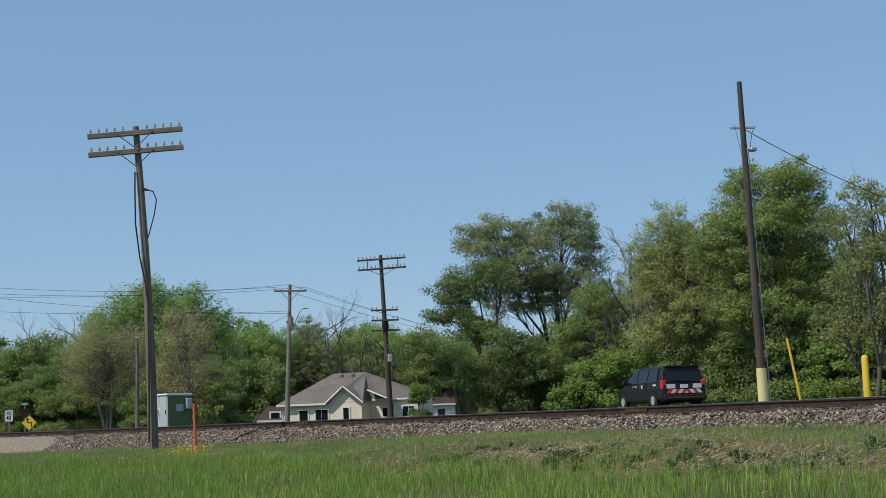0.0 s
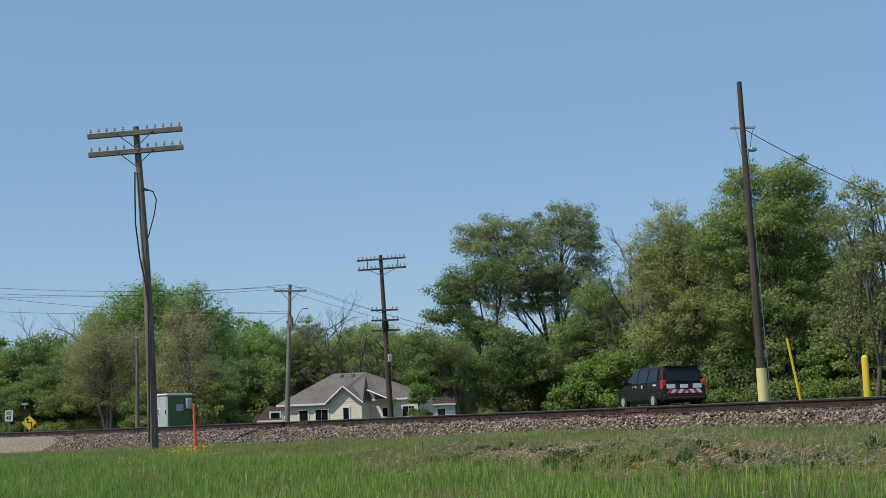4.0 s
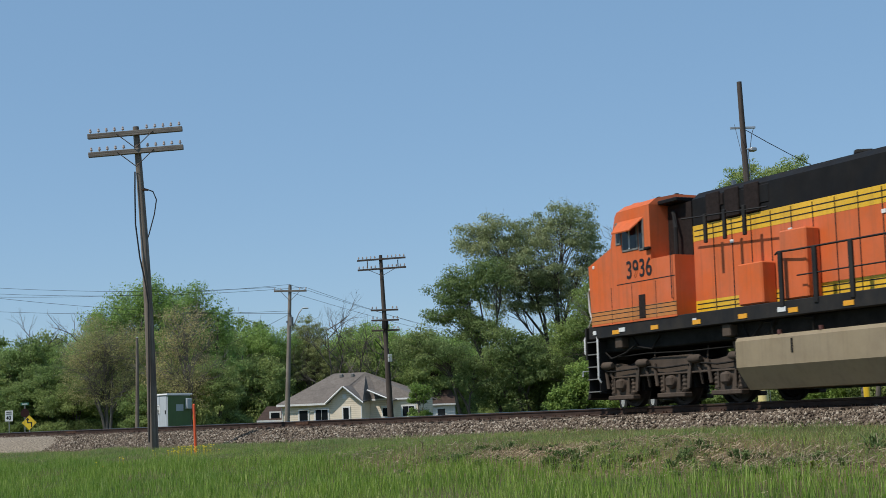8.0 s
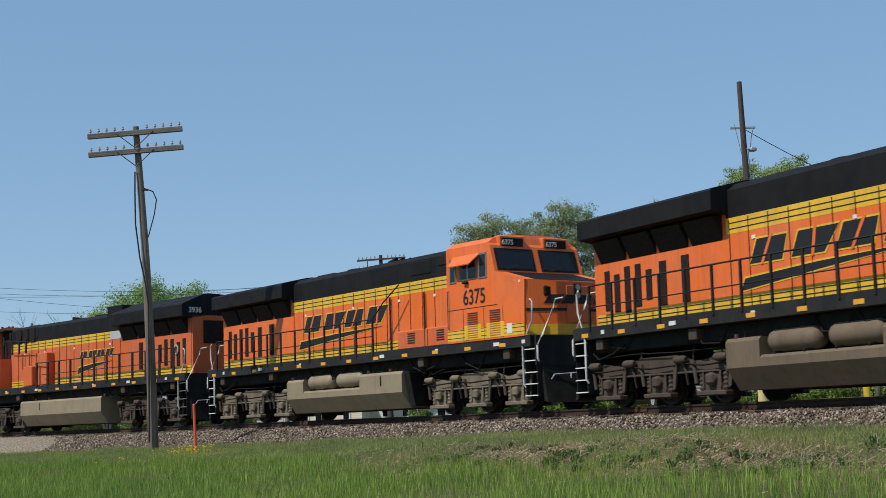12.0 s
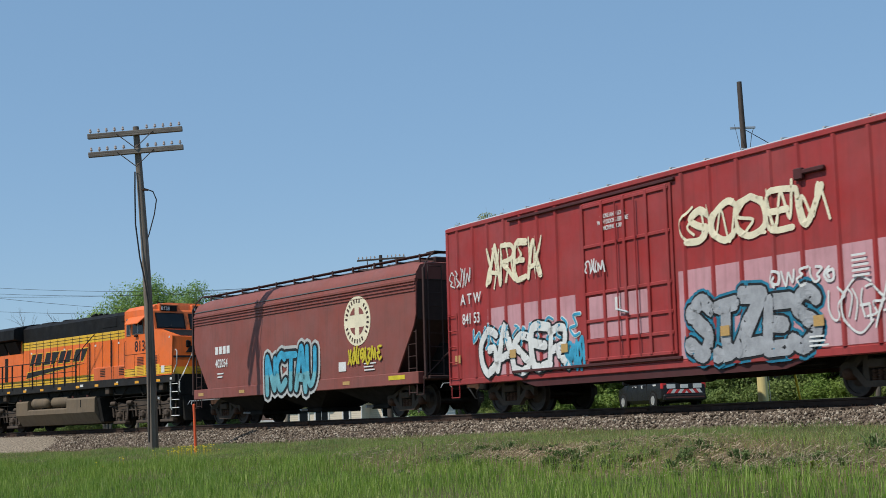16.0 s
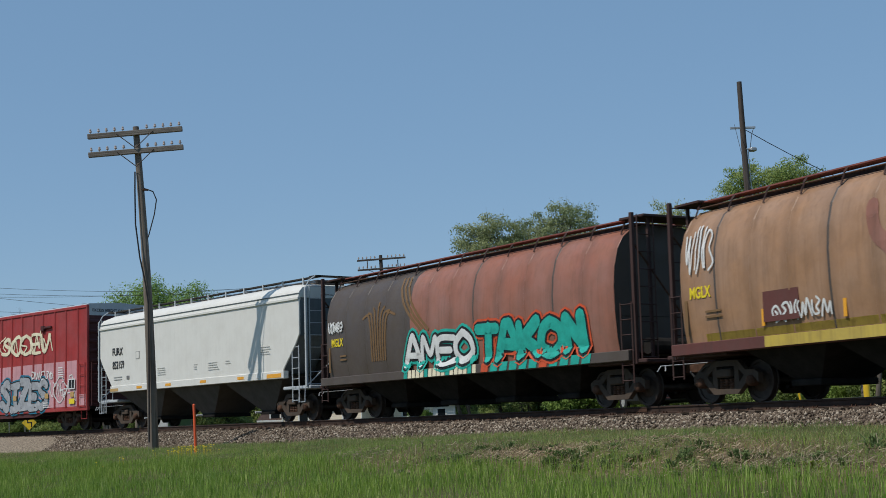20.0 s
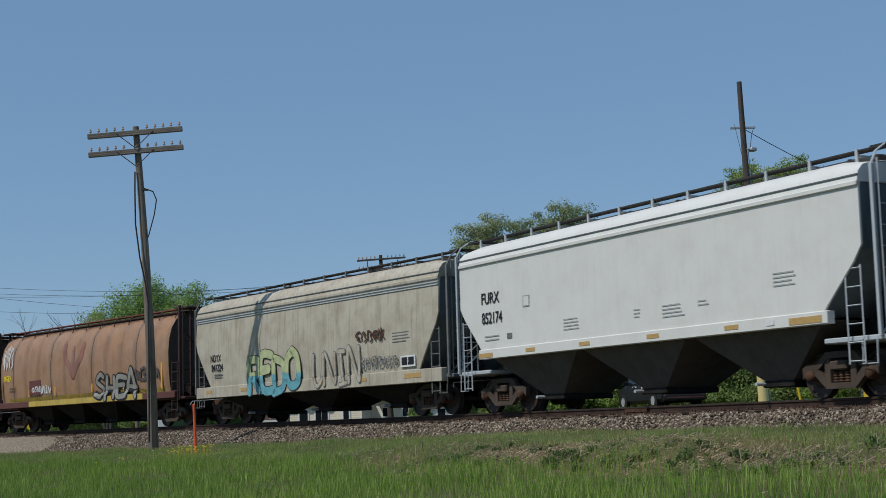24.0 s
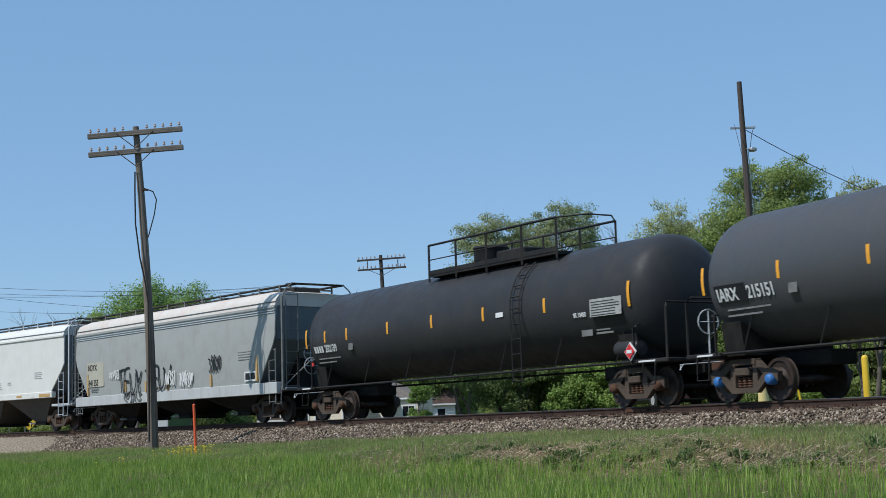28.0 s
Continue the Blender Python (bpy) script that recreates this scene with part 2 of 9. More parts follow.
# ---- mesh building ----
class Geo:
    """Collects vertices and faces of one mesh."""

    def __init__(self):
        self.v, self.f = [], []

    def add(self, verts, faces):
        n = len(self.v)
        self.v.extend(tuple(p) for p in verts)
        self.f.extend(tuple(i + n for i in f) for f in faces)
        return self

    def box(self, x0, x1, y0, y1, z0, z1):
        return self.add([(x, y, z) for x in (x0, x1) for y in (y0, y1) for z in (z0, z1)],
                        [(0, 1, 3, 2), (4, 6, 7, 5), (0, 4, 5, 1), (2, 3, 7, 6), (0, 2, 6, 4), (1, 5, 7, 3)])

    def cbox(self, x0, x1, y0, y1, z0, z1, ch=0.02):
        """A box with all its edges chamfered."""
        c, h = Vector(((x0 + x1) / 2, (y0 + y1) / 2, (z0 + z1) / 2)), Vector((abs(x1 - x0) / 2, abs(y1 - y0) / 2, abs(z1 - z0) / 2))
        ch = min(ch, 0.45 * min(h) * 2)
        bm = bmesh.new()
        bmesh.ops.create_cube(bm, size=2.0, matrix=Matrix.Translation(c) @ Matrix.Diagonal((*h, 1)))
        bmesh.ops.bevel(bm, geom=bm.edges[:], offset=ch, segments=1, affect="EDGES")
        bm.verts.index_update()
        self.add([tuple(p.co) for p in bm.verts], [tuple(p.index for p in f.verts) for f in bm.faces])
        bm.free()
        return self

    def prism(self, pts, axis, lo, hi):
        """A polygon, given in the other two axes in order, pushed along axis (0 x, 1 y, 2 z)."""
        n, out = len(pts), []
        for d in (lo, hi):
            for p in pts:
                q = list(p)
                q.insert(axis, d)
                out.append(q)
        return self.add(out, [tuple(range(n)), tuple(range(2 * n - 1, n - 1, -1))] + [(i, (i + 1) % n, n + (i + 1) % n, n + i) for i in range(n)])

    def loft(self, rings, closed=True, caps=True):
        n = len(rings[0])
        faces = []
        for k in range(len(rings) - 1):
            for i in range(n if closed else n - 1):
                j = (i + 1) % n
                faces.append((k * n + i, k * n + j, (k + 1) * n + j, (k + 1) * n + i))
        if caps and closed:
            faces += [tuple(range(n - 1, -1, -1)), tuple(range((len(rings) - 1) * n, len(rings) * n))]
        return self.add([p for r in rings for p in r], faces)

    def tube(self, pts, r, n=6, r_end=None):
        """A round bar through points."""
        pts = [Vector(p) for p in pts]
        rings = []
        for i, p in enumerate(pts):
            d = (pts[min(i + 1, len(pts) - 1)] - pts[max(i - 1, 0)]).normalized()
            side = d.cross(Vector((0, 0, 1)) if abs(d.z) < 0.9 else Vector((0, 1, 0))).normalized()
            up = side.cross(d)
            rr = r if r_end is None else r + (r_end - r) * i / max(1, len(pts) - 1)
            rings.append([p + (side * math.cos(a) + up * math.sin(a)) * rr for a in (2 * math.pi * k / n for k in range(n))])
        return self.loft(rings)

    def cyl(self, a, b, r, n=16, r2=None):
        return self.tube([a, b], r, n, r2)

    def lathe(self, profile, centre, axis=1, n=20):
        """Turns (radius, along) pairs about an axis through centre."""
        rings = []
        for rad, al in profile:
            ring = []
            for k in range(n):
                a = 2 * math.pi * k / n
                q = [rad * math.cos(a), rad * math.sin(a)]
                q.insert(axis, al)
                ring.append(tuple(q[i] + centre[i] for i in range(3)))
            rings.append(ring)
        return self.loft(rings)

    def mesh(self, name, mat, smooth=None):
        me = bpy.data.meshes.new(name)
        me.from_pydata(self.v, [], self.f)
        me.materials.append(mat)
        if smooth:
            me.shade_smooth()
            me.set_sharp_from_angle(angle=radians(smooth))
        return me


def part(name, geo, mat, parent, label="", smooth=None, at=None):
    """Links a collected mesh as one part under a thing or a part."""
    ob = new(name, geo.mesh(name, mat, smooth) if isinstance(geo, Geo) else geo)
    ob.parent = parent
    if at is not None:
        ob.matrix_basis = at
    if label:
        ob["label"] = label
    return ob


def thing(name, label, category, m=None, group="", kind=""):
    ob = new(name)
    if m is not None:
        ob.matrix_world = m
    return tagged(ob, label, category, group, kind)


def text_mesh(words, size, mat, width=1.0, bold=0.0, shear=0.0, align="LEFT"):
    """Built-in lettering as a flat mesh, read from the near side."""
    cu = bpy.data.curves.new("lettering", "FONT")
    cu.body, cu.size, cu.align_x, cu.offset, cu.shear, cu.extrude = words, size, align, bold, shear, 0.004
    ob = bpy.data.objects.new("lettering", cu)
    me = bpy.data.meshes.new_from_object(ob)
    bpy.data.objects.remove(ob)
    me.transform(Matrix.Rotation(radians(90), 4, "X") @ Matrix.Diagonal((width, 1, 1, 1)))
    me.materials.clear()
    me.materials.append(mat)
    return me


def lettering(words, x, z, size, mat, parent, y=-1.61, width=1.0, bold=0.0, name="lettering", tilt=0.0, align="LEFT"):
    return part(name, text_mesh(words, size, mat, width, bold, align=align), mat, parent, at=pose(x, y, z, tilt))


# ---- the line of the track: a left-hand curve between two straights ----
RADIUS, GRADE, CANT = 172.17, -0.00300, -0.0088
U0, STEP = -420.0, 0.5


def build_line():
    us = np.arange(U0, 460 + STEP, STEP)
    bend = np.clip((us + 112) / 22, 0, 1) * np.clip((12 - us) / 22, 0, 1) / RADIUS
    th = np.concatenate([[0], np.cumsum((bend[1:] + bend[:-1]) / 2 * STEP)])
    mid = int(round((-50 - U0) / STEP))
    th = -(th - th[mid]) + 50 / RADIUS          # heading of +u against +x
    x = np.concatenate([[0], np.cumsum(np.cos((th[1:] + th[:-1]) / 2) * STEP)])
    y = np.concatenate([[0], np.cumsum(np.sin((th[1:] + th[:-1]) / 2) * STEP)])
    x += RADIUS * math.sin(-50 / RADIUS) - x[mid]
    y += RADIUS * (math.cos(50 / RADIUS) - 1) - y[mid]
    z = GRADE * np.clip(us, -110, 10)
    return us, x, y, z, th


LINE = build_line()


def track(u, lat=0.0, h=0.0):
    """The place at u along the track, lat to its far side, h over the railhead."""
    x, y, z, th = (float(np.interp(u, LINE[0], c)) for c in LINE[1:])
    return Vector((x - math.sin(th) * lat, y + math.cos(th) * lat, z + h))


def heading(u):
    return float(np.interp(u, LINE[0], LINE[4]))


def carriage(u, half):
    """The pose of a vehicle whose trucks stand at u - half and u + half."""
    a, b = track(u - half), track(u + half)
    d = b - a
    yaw, pitch = math.atan2(d.y, d.x), math.atan2(d.z, math.hypot(d.x, d.y))
    return Matrix.Translation((a + b) / 2) @ Matrix.Rotation(yaw, 4, "Z") @ Matrix.Rotation(-pitch, 4, "Y") @ Matrix.Rotation(CANT, 4, "X")


def run(t):
    """How far the train has come along u at t seconds, from its place at 18 s."""
    w = (t - 18) / 10
    return -(11.2876 * (t - 18) - 0.037 * w * w - 0.175 * w ** 3)


# ---- ground ----
PROFILE = ((-400, -1.75), (-24, -1.68), (-16, -1.48), (-12, -1.26), (-8, -1.02), (-5, -0.86), (-3.2, -0.80), (0, -0.75), (3.2, -0.55),
           (6, -0.02), (10, 0.17), (40, 0.20), (9000, 0.20))


def lateral(x, y):
    """Signed distance to the track's centre line and the place along it, for arrays."""
    lx, ly = LINE[1][::2], LINE[2][::2]
    d = (x[:, None] - lx[None]) ** 2 + (y[:, None] - ly[None]) ** 2
    i = np.argmin(d, 1)
    th = LINE[4][::2][i]
    lat = -(x - lx[i]) * np.sin(th) + (y - ly[i]) * np.cos(th)
    far = np.sqrt(d[np.arange(len(x)), i])
    return np.where(lat < 0, -1, 1) * np.maximum(np.abs(lat), np.where(far > 60, far, 0)), LINE[0][::2][i]


def ground_height(x, y):
    lat, u = lateral(x, y)
    z = np.interp(lat, [p[0] for p in PROFILE], [p[1] for p in PROFILE])
    z = z + 0.26 * np.clip((u + 60) / 26, 0, 1) * np.exp(-(np.maximum(0, np.abs(lat + 4.5) - 2.0) / 3.0) ** 2) + 0.06 * np.sin(u * 0.7) * np.exp(-((lat + 7) / 3) ** 2)
    return z + 0.03 * np.sin(x * 0.9) * np.cos(y * 1.1) * (np.abs(lat) > 3.5) + GRADE * np.clip(u, -110, 10) * np.exp(-(lat / 9) ** 2)


def ground_at(x, y):
    return float(ground_height(np.array([x], float), np.array([y], float))[0])


def ground_material():
    m, nt, b = material("meadow_soil", 0.95, 0, 0.15)
    big = ramp(nt, noise_tex(nt, 0.16, 5), [(0.36, (0.085, 0.105, 0.030)), (0.55, (0.12, 0.125, 0.045)), (0.68, (0.19, 0.145, 0.09))])
    fine = ramp(nt, noise_tex(nt, 9, 8, 0.7), [(0.3, (0.5, 0.5, 0.5)), (0.7, (1.15, 1.15, 1.15))])
    # worn strip of dry earth along the bank, following the curve of the line
    tc = nt.nodes.new("ShaderNodeTexCoord")
    centre = nt.nodes.new("ShaderNodeVectorMath")
    centre.operation, centre.inputs[1].default_value = "MULTIPLY_ADD", (1, 1, 0)
    centre.inputs[2].default_value = (0, RADIUS, 0)
    nt.links.new(tc.outputs["Object"], centre.inputs[0])
    dist = nt.nodes.new("ShaderNodeVectorMath")
    dist.operation = "LENGTH"
    nt.links.new(centre.outputs[0], dist.inputs[0])
    off = nt.nodes.new("ShaderNodeMapRange")
    off.inputs[1].default_value, off.inputs[2].default_value = RADIUS - 11, RADIUS - 5
    nt.links.new(dist.outputs["Value"], off.inputs[0])
    strip = ramp(nt, off.outputs[0], [(0.12, (0, 0, 0)), (0.3, (1, 1, 1)), (0.72, (1, 1, 1)), (0.92, (0, 0, 0))])
    worn = ramp(nt, noise_tex(nt, 0.5, 6, 0.6), [(0.40, (0, 0, 0)), (0.52, (1, 1, 1))])
    earth = ramp(nt, noise_tex(nt, 5, 8, 0.7), [(0.3, (0.13, 0.09, 0.05)), (0.7, (0.34, 0.25, 0.16))])
    split = nt.nodes.new("ShaderNodeSeparateXYZ")
    nt.links.new(tc.outputs["Object"], split.inputs[0])
    east = nt.nodes.new("ShaderNodeMapRange")
    east.inputs[1].default_value, east.inputs[2].default_value = -36, -27
    nt.links.new(split.outputs[0], east.inputs[0])
    worn = mix(nt, 1.0, worn, ramp(nt, east.outputs[0], [(0.0, (0, 0, 0)), (1.0, (1, 1, 1))]), "MULTIPLY")
    big = mix(nt, mix(nt, 1.0, strip, worn, "MULTIPLY"), big, earth)
    nt.links.new(mix(nt, 1.0, big, fine, "MULTIPLY"), b.inputs[0])
    bump(nt, b, noise_tex(nt, 14, 8, 0.7), 0.9, 0.06)
    return m


def make_ground():
    def axis(lo, hi, step):
        core = np.arange(lo, hi + step, step)
        tail = np.cumsum(step * 1.35 ** np.arange(1, 27))
        return np.concatenate([(lo - tail)[::-1], core, hi + tail])
    xs, ys = axis(-130, 12, 1.0), axis(-34, 22, 0.8)
    gx, gy = np.meshgrid(xs, ys, indexing="ij")
    z = np.concatenate([ground_height(a, b) for a, b in zip(np.array_split(gx.ravel(), 60), np.array_split(gy.ravel(), 60))])
    nx, ny = len(xs), len(ys)
    idx = np.arange(nx * ny).reshape(nx, ny)
    quads = np.stack([idx[:-1, :-1], idx[1:, :-1], idx[1:, 1:], idx[:-1, 1:]], -1).reshape(-1, 4)
    me = bpy.data.meshes.new("ground")
    me.from_pydata(np.stack([gx.ravel(), gy.ravel(), z], -1).tolist(), [], quads.tolist())
    me.materials.append(ground_material())
    me.shade_smooth()
    return tagged(new("ground", me), "uneven meadow ground falling gently away from the railway", "ground", kind="structure")


ground = make_ground()


# ---- railway track ----
def sweep(section, u_values):
    """A closed (lat, height) section pushed along the track."""
    return Geo().loft([[track(u, a, h) for a, h in section] for u in u_values])


def ballast_material():
    m, nt, b = material("ballast_rock", 0.9, 0, 0.3)
    g = nt.nodes.new("ShaderNodeNewGeometry")
    c = ramp(nt, g.outputs["Random Per Island"], [(0.0, (0.045, 0.033, 0.024)), (0.35, (0.140, 0.104, 0.074)), (0.75, (0.25, 0.195, 0.145)), (1.0, (0.50, 0.43, 0.34))])
    n = ramp(nt, noise_tex(nt, 30, 6), [(0.3, (0.7, 0.68, 0.66)), (0.7, (1.1, 1.1, 1.1))])
    nt.links.new(mix(nt, 1.0, c, n, "MULTIPLY"), b.inputs[0])
    return m


def bed_material():
    m, nt, b = material("ballast_bed", 0.95, 0, 0.2)
    vor = nt.nodes.new("ShaderNodeTexVoronoi")
    vor.inputs["Scale"].default_value = 19
    tc = nt.nodes.new("ShaderNodeTexCoord")
    nt.links.new(tc.outputs["Object"], vor.inputs["Vector"])
    c = ramp(nt, vor.outputs["Color"], [(0.0, (0.05, 0.037, 0.028)), (0.5, (0.13, 0.097, 0.070)), (1.0, (0.24, 0.19, 0.14))])
    nt.links.new(c, b.inputs[0])
    bump(nt, b, vor.outputs["Distance"], 1.0, 0.05)
    return m


def make_track():
    steps = [*np.arange(-420, -115, 8), *np.arange(-115, 15, 1.5), *np.arange(15, 460, 8)]
    bed = sweep([(-3.7, -0.95), (-3.3, -0.80), (-1.85, -0.305), (-1.42, -0.285), (-1.0, -0.225), (1.55, -0.205), (1.85, -0.235), (3.4, -0.8), (3.6, -0.95)], steps)
    tagged(new("ballast_bed", bed.mesh("ballast_bed", bed_material())), "brown-grey crushed stone bank under the rails", "ballast", kind="structure")
    line = thing("railway_track", "single curved track of rust-brown rails on wooden ties", "railway track", kind="structure")
    rail_m = plain("rail_rust", (0.060, 0.036, 0.026), 0.8, 0.2, 0.3, 0.35, 3)
    head_m = plain("rail_head", (0.42, 0.41, 0.40), 0.28, 1.0, 0.5, 0.15, 6)
    for s in (-1, 1):
        c = 0.755 * s
        body = sweep([(c - 0.075, -0.175), (c + 0.075, -0.175), (c + 0.07, -0.16), (c + 0.012, -0.14), (c + 0.012, -0.055), (c + 0.037, -0.042),
                      (c + 0.037, -0.008), (c - 0.037, -0.008), (c - 0.037, -0.042), (c - 0.012, -0.055), (c - 0.012, -0.14), (c - 0.07, -0.16)], steps)
        rail = part("rail", body, rail_m, line)
        part("rail_head", sweep([(c - 0.036, -0.009), (c + 0.036, -0.009), (c + 0.03, 0.0), (c - 0.03, 0.0)], steps), head_m, rail, "polished running surface")
        for uj in (-71.4, -52.6, -34.5):
            if s < 0:
                part("joint_bar", Geo().loft([[track(u, c + a, h) for a, h in ((-0.05, -0.13), (-0.014, -0.13), (-0.014, -0.05), (-0.05, -0.05))] for u in (uj, uj + 0.45, uj + 0.9)]), M["rust"], rail)
    tie_me = Geo().cbox(-0.115, 0.115, -1.32, 1.32, -0.40, -0.185, 0.012).mesh("tie", M["tie_wood"])
    plate_me = Geo().box(-0.09, 0.09, -0.17, 0.17, -0.186, -0.172).box(-0.07, -0.045, -0.125, -0.095, -0.175, -0.135).box(0.045, 0.07, -0.125, -0.095, -0.175, -0.135).mesh("tie_plate", M["rust"])
    rng = random.Random(3)
    rest = Geo()
    for i in range(-150, 170):
        u = -45 + i * 0.53 + rng.uniform(-0.04, 0.04)
        at = Matrix.Translation(track(u, rng.uniform(-0.06, 0.06))) @ Matrix.Rotation(heading(u) + rng.uniform(-0.02, 0.02), 4, "Z")
        if -125 <= i <= 90:
            tie = part("tie", tie_me, None, line, at=at)
            for s in (-0.755, 0.755):
                part("tie_plate", plate_me, None, tie, at=Matrix.Translation((0, s, 0)))
        else:
            rest.add([at @ Vector((x, y, z)) for x in (-0.115, 0.115) for y in (-1.32, 1.32) for z in (-0.4, -0.19)],
                     [(0, 1, 3, 2), (4, 6, 7, 5), (0, 4, 5, 1), (2, 3, 7, 6), (0, 2, 6, 4), (1, 5, 7, 3)])
    tagged(part("far_ties", rest, M["tie_wood"], line), kind="stuff")
    return line


railway = make_track()


def scatter_stones():
    """Crushed stone on the near shoulder and between the ties."""
    rng = np.random.default_rng(7)
    n = 66000
    u = rng.uniform(-100, -8, n)
    lat = np.where(rng.random(n) < 0.86, rng.uniform(-3.55, -1.2, n), rng.uniform(-1.2, 2.2, n))
    h = np.interp(lat, (-3.7, -3.3, -1.85, -1.42, -1.0, 1.55, 1.85, 2.4), (-0.95, -0.80, -0.305, -0.285, -0.225, -0.205, -0.235, -0.43))
    h = h + rng.uniform(0.0, 0.035, n) + 0.02 * np.sin(u * 2.3 + lat * 3)
    th = np.interp(u, LINE[0], LINE[4])
    c = np.stack([np.interp(u, LINE[0], LINE[1]) - np.sin(th) * lat, np.interp(u, LINE[0], LINE[2]) + np.cos(th) * lat, np.interp(u, LINE[0], LINE[3]) + h], -1)
    base = np.array([(1, 0, 0), (-1, 0, 0), (0, 1, 0), (0, -1, 0), (0, 0, 1), (0, 0, -1)], float)
    tri = np.array([(0, 2, 4), (2, 1, 4), (1, 3, 4), (3, 0, 4), (2, 0, 5), (1, 2, 5), (3, 1, 5), (0, 3, 5)])
    size = rng.uniform(0.018, 0.052, (n, 1, 1)) * rng.uniform(0.6, 1.3, (n, 6, 1))
    a, b = rng.uniform(0, 6.28, n), rng.uniform(-0.9, 0.9, n)
    ca, sa, cb, sb = np.cos(a), np.sin(a), np.cos(b), np.sin(b)
    rot = np.stack([np.stack([ca * cb, -sa, ca * sb], -1), np.stack([sa * cb, ca, sa * sb], -1), np.stack([-sb, 0 * a, cb], -1)], 1)
    v = np.einsum("nij,nkj->nki", rot, base[None] * size) + c[:, None]
    me = bpy.data.meshes.new("ballast_stones")
    fill_mesh(me, v.reshape(-1, 3), (np.arange(n)[:, None, None] * 6 + tri[None]).reshape(-1, 3))
    me.materials.append(ballast_material())
    tagged(new("ballast_stones", me), "loose crushed pinkish-grey ballast stones along the rails", "ballast stones", kind="stuff")


def fill_mesh(me, verts, faces):
    """Fast filling of a mesh with equal polygons."""
    k = faces.shape[1]
    me.vertices.add(len(verts))
    me.vertices.foreach_set("co", np.ascontiguousarray(verts, np.float32).ravel())
    me.loops.add(faces.size)
    me.loops.foreach_set("vertex_index", np.ascontiguousarray(faces, np.int32).ravel())
    me.polygons.add(len(faces))
    me.polygons.foreach_set("loop_start", np.arange(0, faces.size, k, dtype=np.int32))
    me.update(calc_edges=True)


scatter_stones()


# ---- grass ----
def grass_mat(name, stops):
    return leaf_mat(name, [(q, tuple(min(0.6, 1.55 * v) for v in c)) for q, c in stops], 0.4)


GREEN = [(0.0, (0.075, 0.130, 0.022)), (0.4, (0.125, 0.195, 0.036)), (0.75, (0.170, 0.245, 0.058)), (1.0, (0.26, 0.30, 0.12))]
DRY = [(0.0, (0.12, 0.085, 0.045)), (0.5, (0.21, 0.16, 0.09)), (1.0, (0.36, 0.29, 0.18))]
WEED = [(0.0, (0.06, 0.09, 0.035)), (0.5, (0.10, 0.145, 0.055)), (1.0, (0.16, 0.20, 0.085))]


def blades(name, label, n, u_range, lat_range, height, width, mat, seed, where, lean=0.35, thin=False):
    """Many thin blades, kept where the given rule says."""
    rng = np.random.default_rng(seed)
    u, lat = rng.uniform(*u_range, n), rng.uniform(*lat_range, n)
    keep = rng.random(n) < where(u, lat)
    u, lat = u[keep], lat[keep]
    n = len(u)
    th = np.interp(u, LINE[0], LINE[4])
    x = np.interp(u, LINE[0], LINE[1]) - np.sin(th) * lat
    y = np.interp(u, LINE[0], LINE[2]) + np.cos(th) * lat
    z = np.concatenate([ground_height(a, b) for a, b in zip(np.array_split(x, max(1, n // 3000)), np.array_split(y, max(1, n // 3000)))]) - 0.02
    hgt = rng.uniform(*height, n) * (0.8 + 0.4 * np.sin(u * 0.8 + lat) * np.sin(lat * 1.7))
    a, d = rng.uniform(0, 6.28, n), rng.uniform(0, 6.28, n)
    w = rng.uniform(0.6, 1.2, n) * width
    lx, ly = np.cos(d) * hgt * rng.uniform(0.05, lean, n), np.sin(d) * hgt * rng.uniform(0.05, lean, n)
    wx, wy = np.cos(a) * w / 2, np.sin(a) * w / 2
    v = np.stack([np.stack([x - wx, y - wy, z], -1), np.stack([x + wx, y + wy, z], -1),
                  np.stack([x + lx * 0.4 + wx * 0.8, y + ly * 0.4 + wy * 0.8, z + hgt * 0.6], -1), np.stack([x + lx * 0.4 - wx * 0.8, y + ly * 0.4 - wy * 0.8, z + hgt * 0.6], -1),
                  np.stack([x + lx, y + ly, z + hgt], -1)], 1)
    k = np.arange(n)[:, None] * 5
    faces = np.concatenate([k + np.array([0, 1, 2]), k + np.array([0, 2, 3]), k + np.array([3, 2, 4])])
    if thin:
        v, faces = v[:, [0, 1, 4]], np.arange(n * 3).reshape(-1, 3)
    me = bpy.data.meshes.new(name)
    fill_mesh(me, v.reshape(-1, 3), faces)
    me.materials.append(mat)
    return tagged(new(name, me), label, name.replace("_", " "), kind="stuff")


def bare(u, lat):
    """How dry and trampled the bank is, 0 to 1."""
    patchy = 0.5 + 0.5 * np.sin(u * 0.62 + 0.4) * np.sin(lat * 1.3 + u * 0.27)
    return np.clip(np.exp(-((lat + 7.9) / 1.55) ** 4) * np.clip((u + 35) / 7, 0, 1) * (0.22 + 0.72 * patchy), 0, 0.95)


